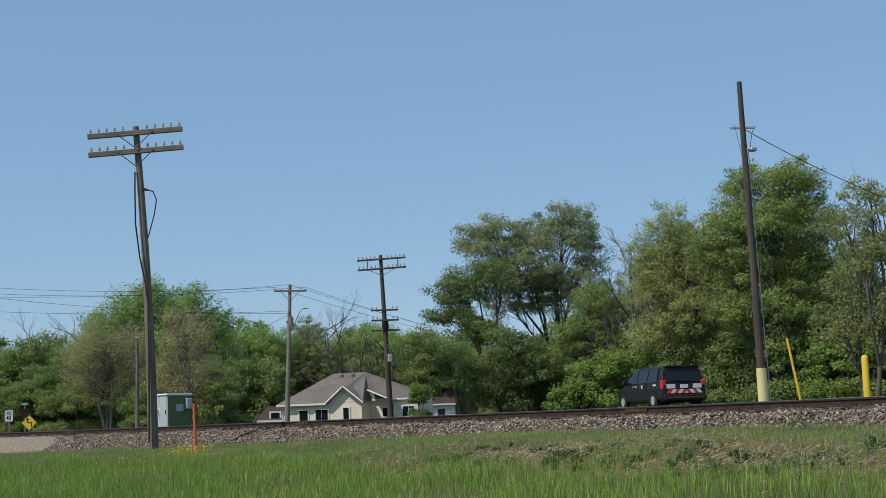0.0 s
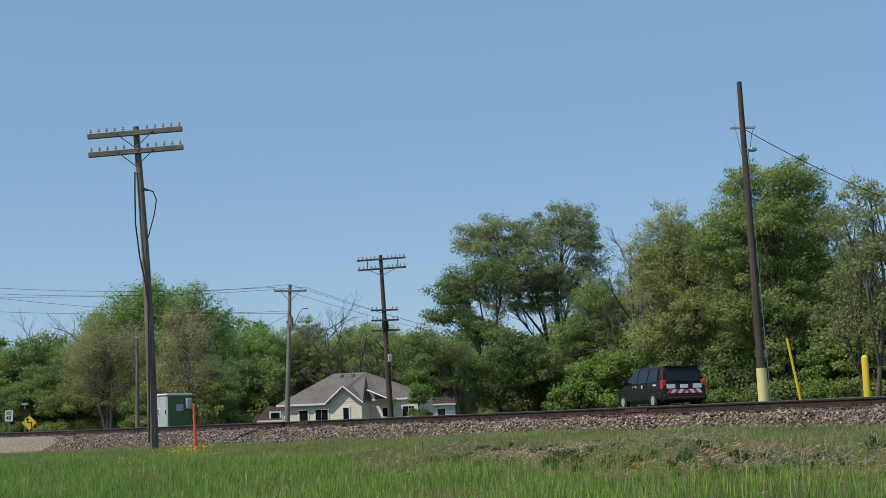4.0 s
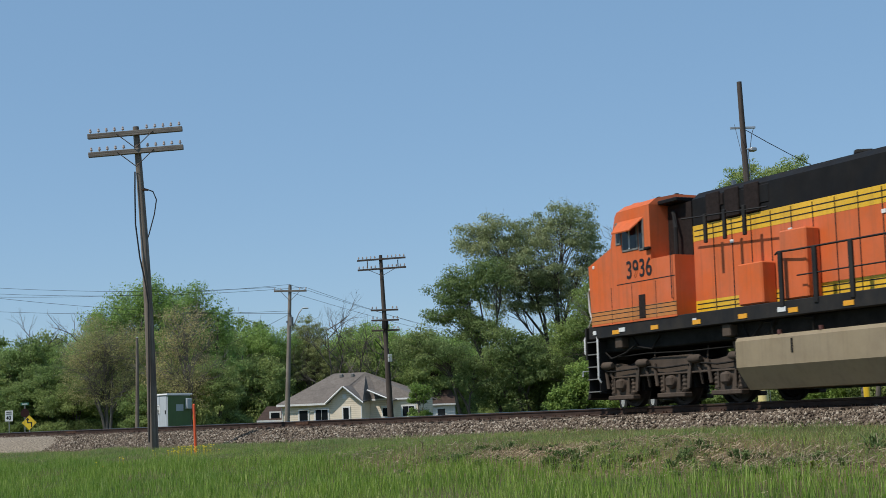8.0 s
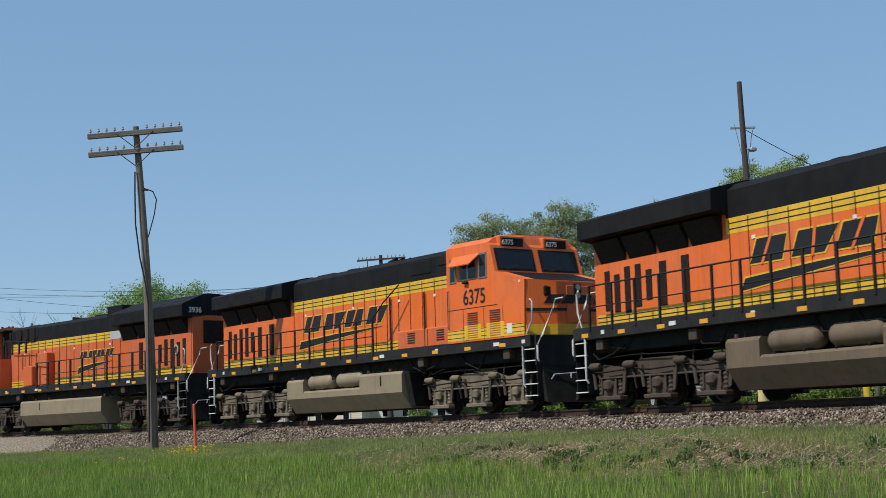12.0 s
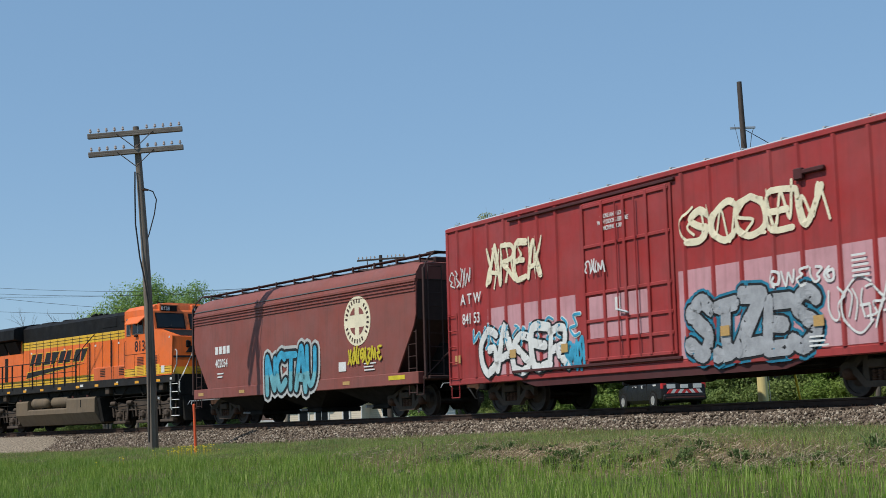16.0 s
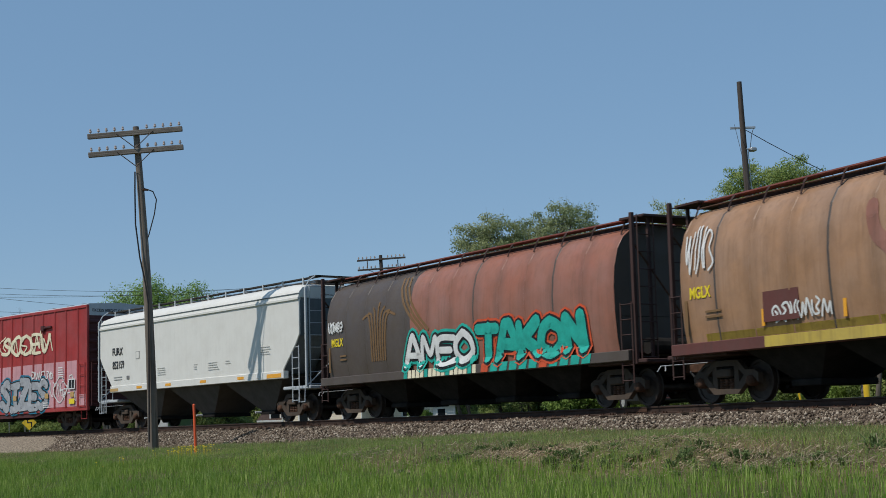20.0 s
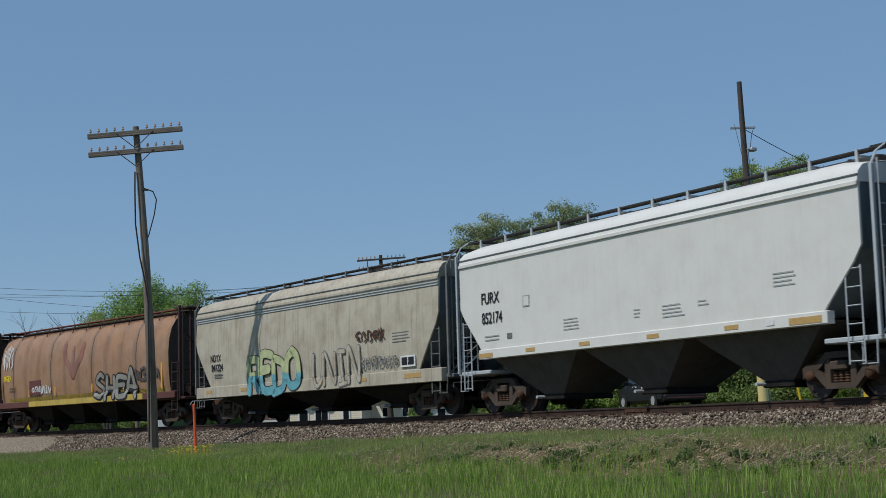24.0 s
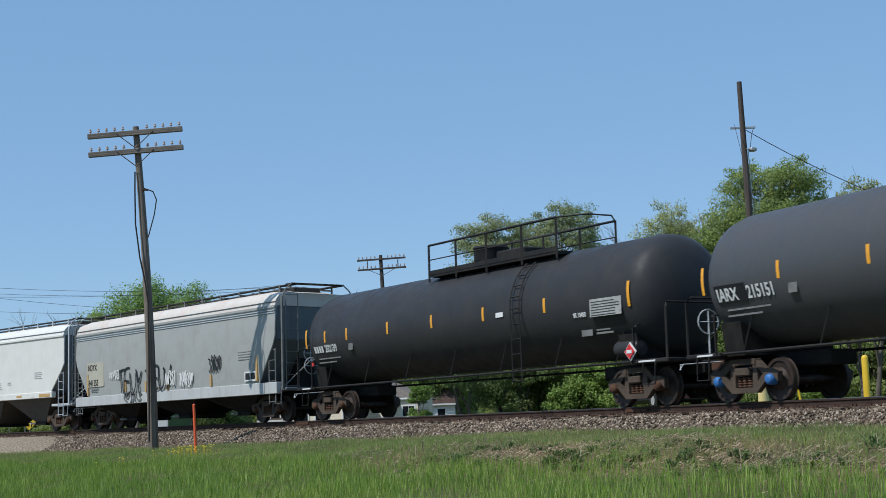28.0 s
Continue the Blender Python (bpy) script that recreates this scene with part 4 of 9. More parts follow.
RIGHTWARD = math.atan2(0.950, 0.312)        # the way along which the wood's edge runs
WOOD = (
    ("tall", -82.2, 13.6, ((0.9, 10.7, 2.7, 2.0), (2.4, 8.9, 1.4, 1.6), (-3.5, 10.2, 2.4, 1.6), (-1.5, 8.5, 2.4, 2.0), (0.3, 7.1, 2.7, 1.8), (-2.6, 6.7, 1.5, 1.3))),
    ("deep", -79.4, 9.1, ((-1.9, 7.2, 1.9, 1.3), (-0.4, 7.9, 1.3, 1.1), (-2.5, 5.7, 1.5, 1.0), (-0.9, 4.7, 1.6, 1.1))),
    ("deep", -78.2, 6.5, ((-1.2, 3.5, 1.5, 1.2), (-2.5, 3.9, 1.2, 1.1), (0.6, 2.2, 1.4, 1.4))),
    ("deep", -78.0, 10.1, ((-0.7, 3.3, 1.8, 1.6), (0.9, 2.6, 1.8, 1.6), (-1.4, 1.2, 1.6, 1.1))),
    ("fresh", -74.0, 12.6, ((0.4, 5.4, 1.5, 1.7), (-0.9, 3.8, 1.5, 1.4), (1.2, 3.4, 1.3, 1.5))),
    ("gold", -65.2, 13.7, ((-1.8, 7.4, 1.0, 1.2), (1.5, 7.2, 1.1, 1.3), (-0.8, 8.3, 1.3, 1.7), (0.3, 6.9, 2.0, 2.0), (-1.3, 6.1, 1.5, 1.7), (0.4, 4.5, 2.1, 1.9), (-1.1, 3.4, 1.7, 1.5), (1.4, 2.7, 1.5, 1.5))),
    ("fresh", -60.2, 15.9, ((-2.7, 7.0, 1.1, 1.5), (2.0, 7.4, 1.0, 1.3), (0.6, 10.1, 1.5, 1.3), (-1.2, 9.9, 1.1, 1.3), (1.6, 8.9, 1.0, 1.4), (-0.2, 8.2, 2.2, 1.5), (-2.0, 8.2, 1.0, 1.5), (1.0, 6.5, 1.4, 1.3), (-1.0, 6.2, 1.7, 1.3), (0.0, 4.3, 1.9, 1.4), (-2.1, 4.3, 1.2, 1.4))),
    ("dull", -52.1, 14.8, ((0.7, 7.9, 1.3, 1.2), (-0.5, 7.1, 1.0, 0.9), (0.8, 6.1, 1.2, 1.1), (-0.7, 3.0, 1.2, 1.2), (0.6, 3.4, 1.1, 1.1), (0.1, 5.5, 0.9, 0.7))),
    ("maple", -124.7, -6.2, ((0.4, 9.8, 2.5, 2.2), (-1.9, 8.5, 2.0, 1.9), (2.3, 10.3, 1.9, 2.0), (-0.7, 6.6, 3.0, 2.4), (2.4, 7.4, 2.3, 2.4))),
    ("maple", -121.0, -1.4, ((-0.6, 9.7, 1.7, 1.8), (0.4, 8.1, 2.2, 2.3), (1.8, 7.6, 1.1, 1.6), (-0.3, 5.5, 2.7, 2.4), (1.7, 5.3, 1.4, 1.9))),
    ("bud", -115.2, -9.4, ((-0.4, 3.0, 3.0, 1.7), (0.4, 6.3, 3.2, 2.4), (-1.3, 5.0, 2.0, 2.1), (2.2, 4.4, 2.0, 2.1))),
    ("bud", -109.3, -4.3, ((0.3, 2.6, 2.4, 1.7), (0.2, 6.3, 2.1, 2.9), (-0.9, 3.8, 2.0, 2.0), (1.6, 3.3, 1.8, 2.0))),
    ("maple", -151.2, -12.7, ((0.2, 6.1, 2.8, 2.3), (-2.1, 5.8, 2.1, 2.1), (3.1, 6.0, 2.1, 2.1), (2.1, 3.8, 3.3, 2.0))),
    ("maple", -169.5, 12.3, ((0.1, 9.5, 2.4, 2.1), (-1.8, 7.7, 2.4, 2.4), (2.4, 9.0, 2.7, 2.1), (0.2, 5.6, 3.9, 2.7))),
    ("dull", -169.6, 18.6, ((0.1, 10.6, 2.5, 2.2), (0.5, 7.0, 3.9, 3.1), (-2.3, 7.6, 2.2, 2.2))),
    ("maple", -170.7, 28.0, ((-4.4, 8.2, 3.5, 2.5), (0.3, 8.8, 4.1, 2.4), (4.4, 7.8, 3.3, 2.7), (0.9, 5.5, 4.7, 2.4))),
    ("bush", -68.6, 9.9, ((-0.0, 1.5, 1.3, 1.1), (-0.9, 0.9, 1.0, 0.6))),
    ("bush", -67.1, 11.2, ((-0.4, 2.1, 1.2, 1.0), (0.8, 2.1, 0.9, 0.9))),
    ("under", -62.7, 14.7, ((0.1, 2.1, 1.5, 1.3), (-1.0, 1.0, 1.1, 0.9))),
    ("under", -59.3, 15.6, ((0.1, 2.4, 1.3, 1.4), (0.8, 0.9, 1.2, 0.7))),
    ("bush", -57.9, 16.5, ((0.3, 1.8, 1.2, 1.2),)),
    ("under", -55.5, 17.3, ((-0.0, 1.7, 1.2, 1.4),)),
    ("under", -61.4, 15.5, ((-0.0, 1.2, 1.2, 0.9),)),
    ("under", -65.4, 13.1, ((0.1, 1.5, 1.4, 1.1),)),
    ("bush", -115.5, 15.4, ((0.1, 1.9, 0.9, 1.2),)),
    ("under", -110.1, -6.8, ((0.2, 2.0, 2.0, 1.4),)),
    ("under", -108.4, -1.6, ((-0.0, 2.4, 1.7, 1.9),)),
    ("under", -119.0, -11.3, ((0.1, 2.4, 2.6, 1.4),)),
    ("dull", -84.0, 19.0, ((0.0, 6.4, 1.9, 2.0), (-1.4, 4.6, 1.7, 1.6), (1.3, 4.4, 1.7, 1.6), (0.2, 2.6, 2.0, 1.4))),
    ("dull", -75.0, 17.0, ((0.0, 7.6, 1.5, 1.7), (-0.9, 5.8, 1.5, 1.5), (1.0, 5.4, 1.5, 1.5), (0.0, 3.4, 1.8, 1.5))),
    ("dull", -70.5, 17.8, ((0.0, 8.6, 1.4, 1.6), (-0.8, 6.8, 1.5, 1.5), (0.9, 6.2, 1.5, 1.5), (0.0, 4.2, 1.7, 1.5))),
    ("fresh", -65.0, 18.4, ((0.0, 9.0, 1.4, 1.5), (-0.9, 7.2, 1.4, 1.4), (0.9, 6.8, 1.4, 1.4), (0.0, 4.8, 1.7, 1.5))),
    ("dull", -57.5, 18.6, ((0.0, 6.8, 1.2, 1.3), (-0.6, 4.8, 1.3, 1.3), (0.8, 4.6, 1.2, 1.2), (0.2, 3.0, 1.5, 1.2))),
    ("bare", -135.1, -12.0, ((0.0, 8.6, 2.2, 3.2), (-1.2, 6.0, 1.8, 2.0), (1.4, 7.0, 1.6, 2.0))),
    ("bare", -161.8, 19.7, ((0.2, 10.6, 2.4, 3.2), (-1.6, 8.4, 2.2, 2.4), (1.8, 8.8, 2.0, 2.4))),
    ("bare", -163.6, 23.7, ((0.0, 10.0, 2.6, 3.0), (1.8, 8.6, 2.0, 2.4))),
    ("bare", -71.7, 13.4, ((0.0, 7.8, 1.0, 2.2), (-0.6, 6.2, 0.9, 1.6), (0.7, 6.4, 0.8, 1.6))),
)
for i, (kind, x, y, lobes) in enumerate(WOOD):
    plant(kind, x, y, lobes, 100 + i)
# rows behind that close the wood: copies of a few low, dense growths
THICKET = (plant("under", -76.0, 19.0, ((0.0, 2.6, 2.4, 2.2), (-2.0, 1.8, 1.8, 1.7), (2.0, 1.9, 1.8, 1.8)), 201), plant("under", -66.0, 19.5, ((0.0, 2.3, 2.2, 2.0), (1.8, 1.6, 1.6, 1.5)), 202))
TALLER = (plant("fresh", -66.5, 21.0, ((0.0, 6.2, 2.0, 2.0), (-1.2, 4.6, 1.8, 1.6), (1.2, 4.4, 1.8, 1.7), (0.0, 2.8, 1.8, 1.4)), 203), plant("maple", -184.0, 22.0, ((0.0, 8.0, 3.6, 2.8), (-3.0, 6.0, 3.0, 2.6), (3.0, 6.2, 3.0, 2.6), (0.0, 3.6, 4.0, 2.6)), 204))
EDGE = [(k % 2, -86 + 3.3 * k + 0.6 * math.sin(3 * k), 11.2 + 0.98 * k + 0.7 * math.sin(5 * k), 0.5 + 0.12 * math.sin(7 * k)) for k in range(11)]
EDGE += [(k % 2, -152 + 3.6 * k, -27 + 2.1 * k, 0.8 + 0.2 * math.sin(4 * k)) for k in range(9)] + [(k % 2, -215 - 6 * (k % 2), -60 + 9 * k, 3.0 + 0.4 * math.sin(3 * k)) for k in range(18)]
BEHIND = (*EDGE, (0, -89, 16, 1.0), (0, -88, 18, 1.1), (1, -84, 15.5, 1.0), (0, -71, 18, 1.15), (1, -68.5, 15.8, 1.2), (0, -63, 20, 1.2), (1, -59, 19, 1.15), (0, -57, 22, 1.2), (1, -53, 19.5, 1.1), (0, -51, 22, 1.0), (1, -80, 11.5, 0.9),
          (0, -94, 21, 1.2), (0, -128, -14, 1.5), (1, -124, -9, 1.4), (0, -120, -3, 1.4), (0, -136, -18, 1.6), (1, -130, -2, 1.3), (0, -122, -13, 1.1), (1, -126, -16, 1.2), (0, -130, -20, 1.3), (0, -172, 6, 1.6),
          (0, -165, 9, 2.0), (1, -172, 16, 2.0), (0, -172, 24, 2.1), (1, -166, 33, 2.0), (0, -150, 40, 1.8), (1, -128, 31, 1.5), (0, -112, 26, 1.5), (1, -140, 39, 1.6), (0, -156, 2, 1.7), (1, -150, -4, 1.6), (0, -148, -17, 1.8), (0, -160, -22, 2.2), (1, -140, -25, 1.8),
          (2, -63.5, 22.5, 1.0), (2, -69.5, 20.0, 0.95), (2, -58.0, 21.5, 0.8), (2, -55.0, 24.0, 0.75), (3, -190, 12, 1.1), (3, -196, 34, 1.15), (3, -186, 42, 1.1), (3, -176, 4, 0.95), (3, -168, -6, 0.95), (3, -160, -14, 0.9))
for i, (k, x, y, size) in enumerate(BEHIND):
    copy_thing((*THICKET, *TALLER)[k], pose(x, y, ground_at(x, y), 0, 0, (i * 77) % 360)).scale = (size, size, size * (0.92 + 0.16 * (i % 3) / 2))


# ---- poles and wires ----
def leaning(x, y, top, z0=None):
    """Upright frame at the foot of a pole whose top stands off by (dx, dy)."""
    return Matrix.Translation((x, y, ground_at(x, y) if z0 is None else z0))


def insulator_mesh():
    return Geo().lathe([(0.014, 0), (0.014, 0.05), (0.046, 0.055), (0.052, 0.085), (0.036, 0.11), (0.042, 0.13), (0.028, 0.17), (0.0, 0.178)], (0, 0, 0), 2, 8).mesh("insulator", M["insulator"], 40)


INSULATOR = insulator_mesh()


def crossarm(parent, place, along, half, pins, size=0.055, tilt=0.0, mat="arm_wood", brace=0.62, drop=0.55):
    """A wooden arm with its pins and two iron braces; place is its middle, along its level direction."""
    e = Vector((along[0], along[1], 0)).normalized()
    at = Matrix.Translation(place) @ Matrix.Rotation(math.atan2(e.y, e.x), 4, "Z") @ Matrix.Rotation(tilt, 4, "Y")
    arm = part("crossarm", Geo().cbox(-half, half, -size, size, -size * 1.1, size * 1.1, 0.012), M[mat], parent, at=at)
    for x in pins:
        part("insulator", INSULATOR, None, arm, at=Matrix.Translation((x, 0, size * 1.1)))
    for s in (-1, 1):
        if brace:
            part("brace", Geo().tube([(s * brace, -size - 0.01, 0), (0, -0.12, -drop)], 0.016, 4), M["pole_dark"], arm)
    return arm


def telegraph_pole():
    foot, top = Vector((-51.18, -13.69, -0.95)), Vector((-51.32, -14.13, 10.41))
    ob = thing("telegraph_pole", "weathered grey wooden telegraph pole with two crossarms", "utility pole", Matrix.Translation(foot))
    d = top - foot
    pts = [d * t + Vector((0, 0.10 * math.sin(t * 3.14), 0)) for t in np.linspace(0, 1, 10)]
    part("pole", Geo().tube(pts, 0.18, 14, 0.105), M["pole_wood"], ob, "", 50)
    pins = [-1.52, -1.24, -0.97, -0.69, -0.41, 0.41, 0.69, 0.97, 1.24, 1.52]
    e = (0.98, 3.2)
    for z in (10.17 + 0.95, 9.53 + 0.95):
        crossarm(ob, d * (z / d.z) + Vector((0.13, -0.05, 0)), e, 1.62, pins, 0.078, -0.055)
    cable = Geo()
    cable.tube([d * 0.80 + Vector((0.05, 0.15, 0.12)), d * 0.80 + Vector((0.12, 0.45, 0)), d * 0.775 + Vector((0.15, 0.55, 0)), d * 0.73 + Vector((0.15, 0.45, 0)), d * 0.66 + Vector((0.15, 0.2, 0))], 0.022, 6)
    cable.tube([d * 0.86 + Vector((0.1, -0.12, 0)), d * 0.80 + Vector((0.12, -0.16, 0)), d * 0.70 + Vector((0.13, -0.20, 0)), d * 0.60 + Vector((0.16, -0.12, 0)), d * 0.52 + Vector((0.18, 0.02, 0)),
                d * 0.46 + Vector((0.19, 0.08, 0)), d * 0.30 + Vector((0.19, 0.0, 0)), d * 0.16 + Vector((0.2, -0.08, 0)), d * 0.05 + Vector((0.22, -0.15, 0))], 0.028, 6)
    part("cable", cable, M["wire"], ob, "slack black cable hanging down the pole", 60)
    part("cable_clamp", Geo().cbox(-0.04, 0.04, -0.1, 0.1, -0.03, 0.03, 0.01), M["rust"], ob, at=Matrix.Translation(d * 0.805 + Vector((0.1, 0.2, 0))))
    return ob


def guarded_pole():
    foot, top = Vector((-37.13, 1.42, -0.3)), Vector((-37.2, 1.29, 9.27))
    ob = thing("guarded_pole", "tall dark wooden utility pole with a yellow guard at its foot", "utility pole", Matrix.Translation(foot))
    d = top - foot
    part("pole", Geo().tube([d * t for t in np.linspace(0, 1, 9)], 0.128, 14, 0.072), M["pole_dark"], ob, "", 50)
    part("guard", Geo().tube([d * 0.0, d * 0.145], 0.148, 12, 0.142), M["pale_yellow"], ob, "pale yellow plastic guard", 40)
    part("crossarm", Geo().cbox(-0.36, 0.36, -0.03, 0.03, -0.03, 0.03, 0.008), M["galvpole"], ob, at=Matrix.Translation(d * 0.86) @ Matrix.Rotation(1.25, 4, "Z"))
    part("conduit", Geo().tube([d * 0.02 + Vector((0.06, 0.19, 0)), d * 0.5 + Vector((0.05, 0.125, 0)), d * 0.79 + Vector((0.04, 0.10, 0))], 0.012, 6), M["galvpole"], ob, "grey metal conduit")
    lamp = part("lamp_box", Geo().cbox(-0.10, 0.10, -0.10, 0.10, -0.05, 0.06, 0.03), M["galvpole"], ob, "small grey lamp box", at=Matrix.Translation(d * 0.792 + Vector((0.12, 0.2, 0))))
    part("lamp_bracket", Geo().tube([(-0.05, -0.2, 0.02), (0, 0, 0.03)], 0.02, 6), M["galvpole"], lamp)
    part("drop_wire", Geo().tube([d * 0.86 + Vector((0.1, 0.3, 0)), d * 0.84 + Vector((0.1, 0.22, 0)), d * 0.80 + Vector((0.1, 0.14, 0))], 0.01, 4), M["wire"], ob)
    return ob


def line_pole():
    foot, top = Vector((-88.51, 5.32, 0.0)), Vector((-88.58, 5.0, 10.42))
    ob = thing("line_pole", "dark wooden railway line pole with five crossarms", "utility pole", Matrix.Translation(foot))
    d = top - foot
    part("pole", Geo().tube([d * t for t in np.linspace(0, 1, 7)], 0.20, 12, 0.11), M["pole_dark"], ob, "", 50)
    e = (0.98, 3.2)
    up = [-1.4, -1.15, -0.9, -0.65, -0.4, 0.4, 0.65, 0.9, 1.15, 1.4]
    crossarm(ob, d * 0.975 + Vector((0.13, 0, 0)), e, 1.5, up, 0.05, -0.04, "pole_dark", 0)
    crossarm(ob, d * 0.918 + Vector((0.13, 0, 0)), e, 1.5, up, 0.05, -0.04, "pole_dark", 0.9, 0.45)
    for t in (0.672, 0.612, 0.552):
        crossarm(ob, d * t + Vector((0.13, 0, 0)), e, 0.85, [-0.75, -0.5, 0.5, 0.75], 0.05, 0.0, "pole_dark", 0)
    for x, y in ((0.1, -0.9), (0.3, 1.0)):
        part("hanger", Geo().tube([d * 0.97 + Vector((x, y, 0)), d * 0.92 + Vector((x, y, 0))], 0.03, 4), M["pole_dark"], ob)
    part("transformer", Geo().cyl((0.25, -0.25, 10.42 * 0.56), (0.25, -0.25, 10.42 * 0.605), 0.2, 10), M["under"], ob, "small black transformer")
    part("meter_box", Geo().cbox(0.12, 0.32, -0.12, 0.12, 10.42 * 0.365, 10.42 * 0.41, 0.02), M["galv"], ob, "grey meter box")
    part("guy_wire", Geo().tube([d * 0.5 + Vector((0, -0.7, 0)), d * 0.42], 0.03, 4), M["wire"], ob)
    return ob


def street_pole():
    foot, top = Vector((-108.2, 3.05, 0.0)), Vector((-108.04, 3.5, 10.55))
    ob = thing("street_pole", "grey wooden street pole with a crossarm, transformer and street lamp", "utility pole", Matrix.Translation(foot))
    d = top - foot
    part("pole", Geo().tube([d * t for t in np.linspace(0, 1, 7)], 0.20, 12, 0.12), M["pole_pale"], ob, "", 50)
    crossarm(ob, d * 0.955 + Vector((0.13, 0, 0)), (0.31, 0.95), 1.2, [-1.15, -0.7, 0.7, 1.15], 0.06, 0.02, "arm_wood", 0.75, 0.75)
    part("transformer", Geo().cyl((0.2, 0.46, 7.5), (0.2, 0.46, 8.15), 0.17, 12).cyl((0.2, 0.46, 8.15), (0.2, 0.46, 8.3), 0.05, 8).box(0.05, 0.2, 0.1, 0.4, 7.75, 7.85), M["walkgrey"], ob, "grey can transformer")
    arm = part("lamp_arm", Geo().tube([(0, 0.2, 6.6), (0.2, 0.6, 7.4), (0.4, 1.0, 8.4), (0.45, 1.25, 8.75)], 0.04, 6), M["galvpole"], ob, "curved galvanised lamp arm", 60)
    part("lamp_head", Geo().loft([[(0.45 + math.cos(a) * w, 1.25 + x, 8.78 + math.sin(a) * w * 0.5) for a in np.linspace(0, 5.5, 8)] for x, w in ((0, 0.05), (0.15, 0.12), (0.4, 0.1), (0.5, 0.03))]), M["galv"], arm)
    return ob


def plain_pole():
    ob = thing("plain_pole", "thin grey wooden pole without arms", "utility pole", Matrix.Translation((-101.5, -8.5, 0)))
    part("pole", Geo().tube([(0, 0, 0), (0, 0.04, 3), (0.02, 0.06, 6.4)], 0.14, 10, 0.09), M["pole_wood"], ob, "", 50)
    part("pole_cap", Geo().cyl((0.02, 0.06, 6.38), (0.02, 0.06, 6.44), 0.1, 10, 0.05), M["galv"], ob)


def wire_between(a, b, sag, r=0.012, label="sagging black overhead wire"):
    a, b = Vector(a), Vector(b)
    pts = [a.lerp(b, t) - Vector((0, 0, sag * 4 * t * (1 - t))) for t in np.linspace(0, 1, 15)]
    return tagged(new("overhead_wire", Geo().tube(pts, r, 4).mesh("overhead_wire", M["wire"])), label, "wire", "overhead wires")


telegraph_pole()
guarded_pole()
line_pole()
street_pole()
plain_pole()
# wires from the street pole both ways, and from the guarded pole
P_STREET = Vector((-108.0, 3.45, 10.3))
LEFT_END = Vector((-118.0, -31.0, 13.0))
for off, dz0, dz1, sag in ((-1.15, 0.05, 0.05, 0.9), (1.15, 0.05, -0.9, 0.9), (0.0, 0.25, -1.5, 0.8), (0.0, -1.7, -2.3, 0.6), (0.0, -1.9, 0.0, 0.9)):
    wire_between(P_STREET + Vector((0.1, off, dz0)), LEFT_END + Vector((0, off, dz1)), sag)
for off, dz0, dz1 in ((-1.15, 0.05, -3.4), (1.15, 0.05, -3.4), (0.0, 0.25, -3.0)):
    wire_between(P_STREET + Vector((0.1, off, dz0)), Vector((-150.0, 42.0, 10.3 + dz1)), 0.6)
wire_between(P_STREET + Vector((0, 0, -1.9)), (-122, -4.5, 5.0), 0.3)
wire_between((-37.1, 1.35, 7.85), (-34.9, 9.3, 4.35), 0.42, 0.011)


# ---- small line-side things ----
def marker_post():
    ob = thing("marker_post", "slim orange marker post standing in the ballast's edge", "marker post", Matrix.Translation((-47.13, -12.9, -0.75)))
    part("post", Geo().tube([(0, 0, 0), (0, -0.01, 0.7), (0, -0.03, 1.5)], 0.045, 10, 0.042), M["safety_orange"], ob, "", 50)
    part("cap", Geo().cyl((0, -0.03, 1.5), (0, -0.03, 1.53), 0.046, 10, 0.02), M["safety_orange"], ob, "", 50)


def bollard():
    ob = thing("bollard", "round-topped yellow steel bollard", "bollard", Matrix.Translation((-32.8, 1.87, -0.35)))
    part("post", Geo().lathe([(0.085, 0), (0.085, 1.47), (0.075, 1.51), (0.045, 1.545), (0.0, 1.555)], (0, 0, 0), 2, 18), M["safety_yellow"], ob, "", 40)
    part("base_ring", Geo().lathe([(0.10, 0.0), (0.10, 0.06), (0.086, 0.07)], (0, 0, 0), 2, 18), M["safety_yellow"], ob)


def guy_guard():
    ob = thing("guy_guard", "leaning yellow guy-wire guard", "guy guard", Matrix.Translation((-35.05, 1.4, -0.3)))
    part("guard", Geo().tube([(0, 0, 0), (-0.1, -0.32, 2.1)], 0.035, 8), M["safety_yellow"], ob, "", 50)
    part("guy_wire", Geo().tube([(-0.1, -0.32, 2.1), (-2.05, -0.4, 8.3)], 0.008, 4), M["wire"], ob)


marker_post()
bollard()
guy_guard()


# ---- buildings beyond the line ----
SIDING, nt_s, b_s = material("cream_siding", 0.7)
wave = nt_s.nodes.new("ShaderNodeTexWave")
wave.bands_direction, wave.inputs["Scale"].default_value, wave.inputs["Distortion"].default_value = "Z", 1.6, 0.0
tc_s = nt_s.nodes.new("ShaderNodeTexCoord")
nt_s.links.new(tc_s.outputs["Object"], wave.inputs["Vector"])
nt_s.links.new(mix(nt_s, 1.0, ramp(nt_s, wave.outputs["Fac"], [(0.0, (0.68, 0.58, 0.43)), (0.25, (0.88, 0.77, 0.61))]), ramp(nt_s, noise_tex(nt_s, 1.2), [(0.3, (0.85, 0.85, 0.85)), (0.7, (1, 1, 1))]), "MULTIPLY"), b_s.inputs[0])
SHINGLE, nt_r, b_r = material("grey_shingles", 0.9)
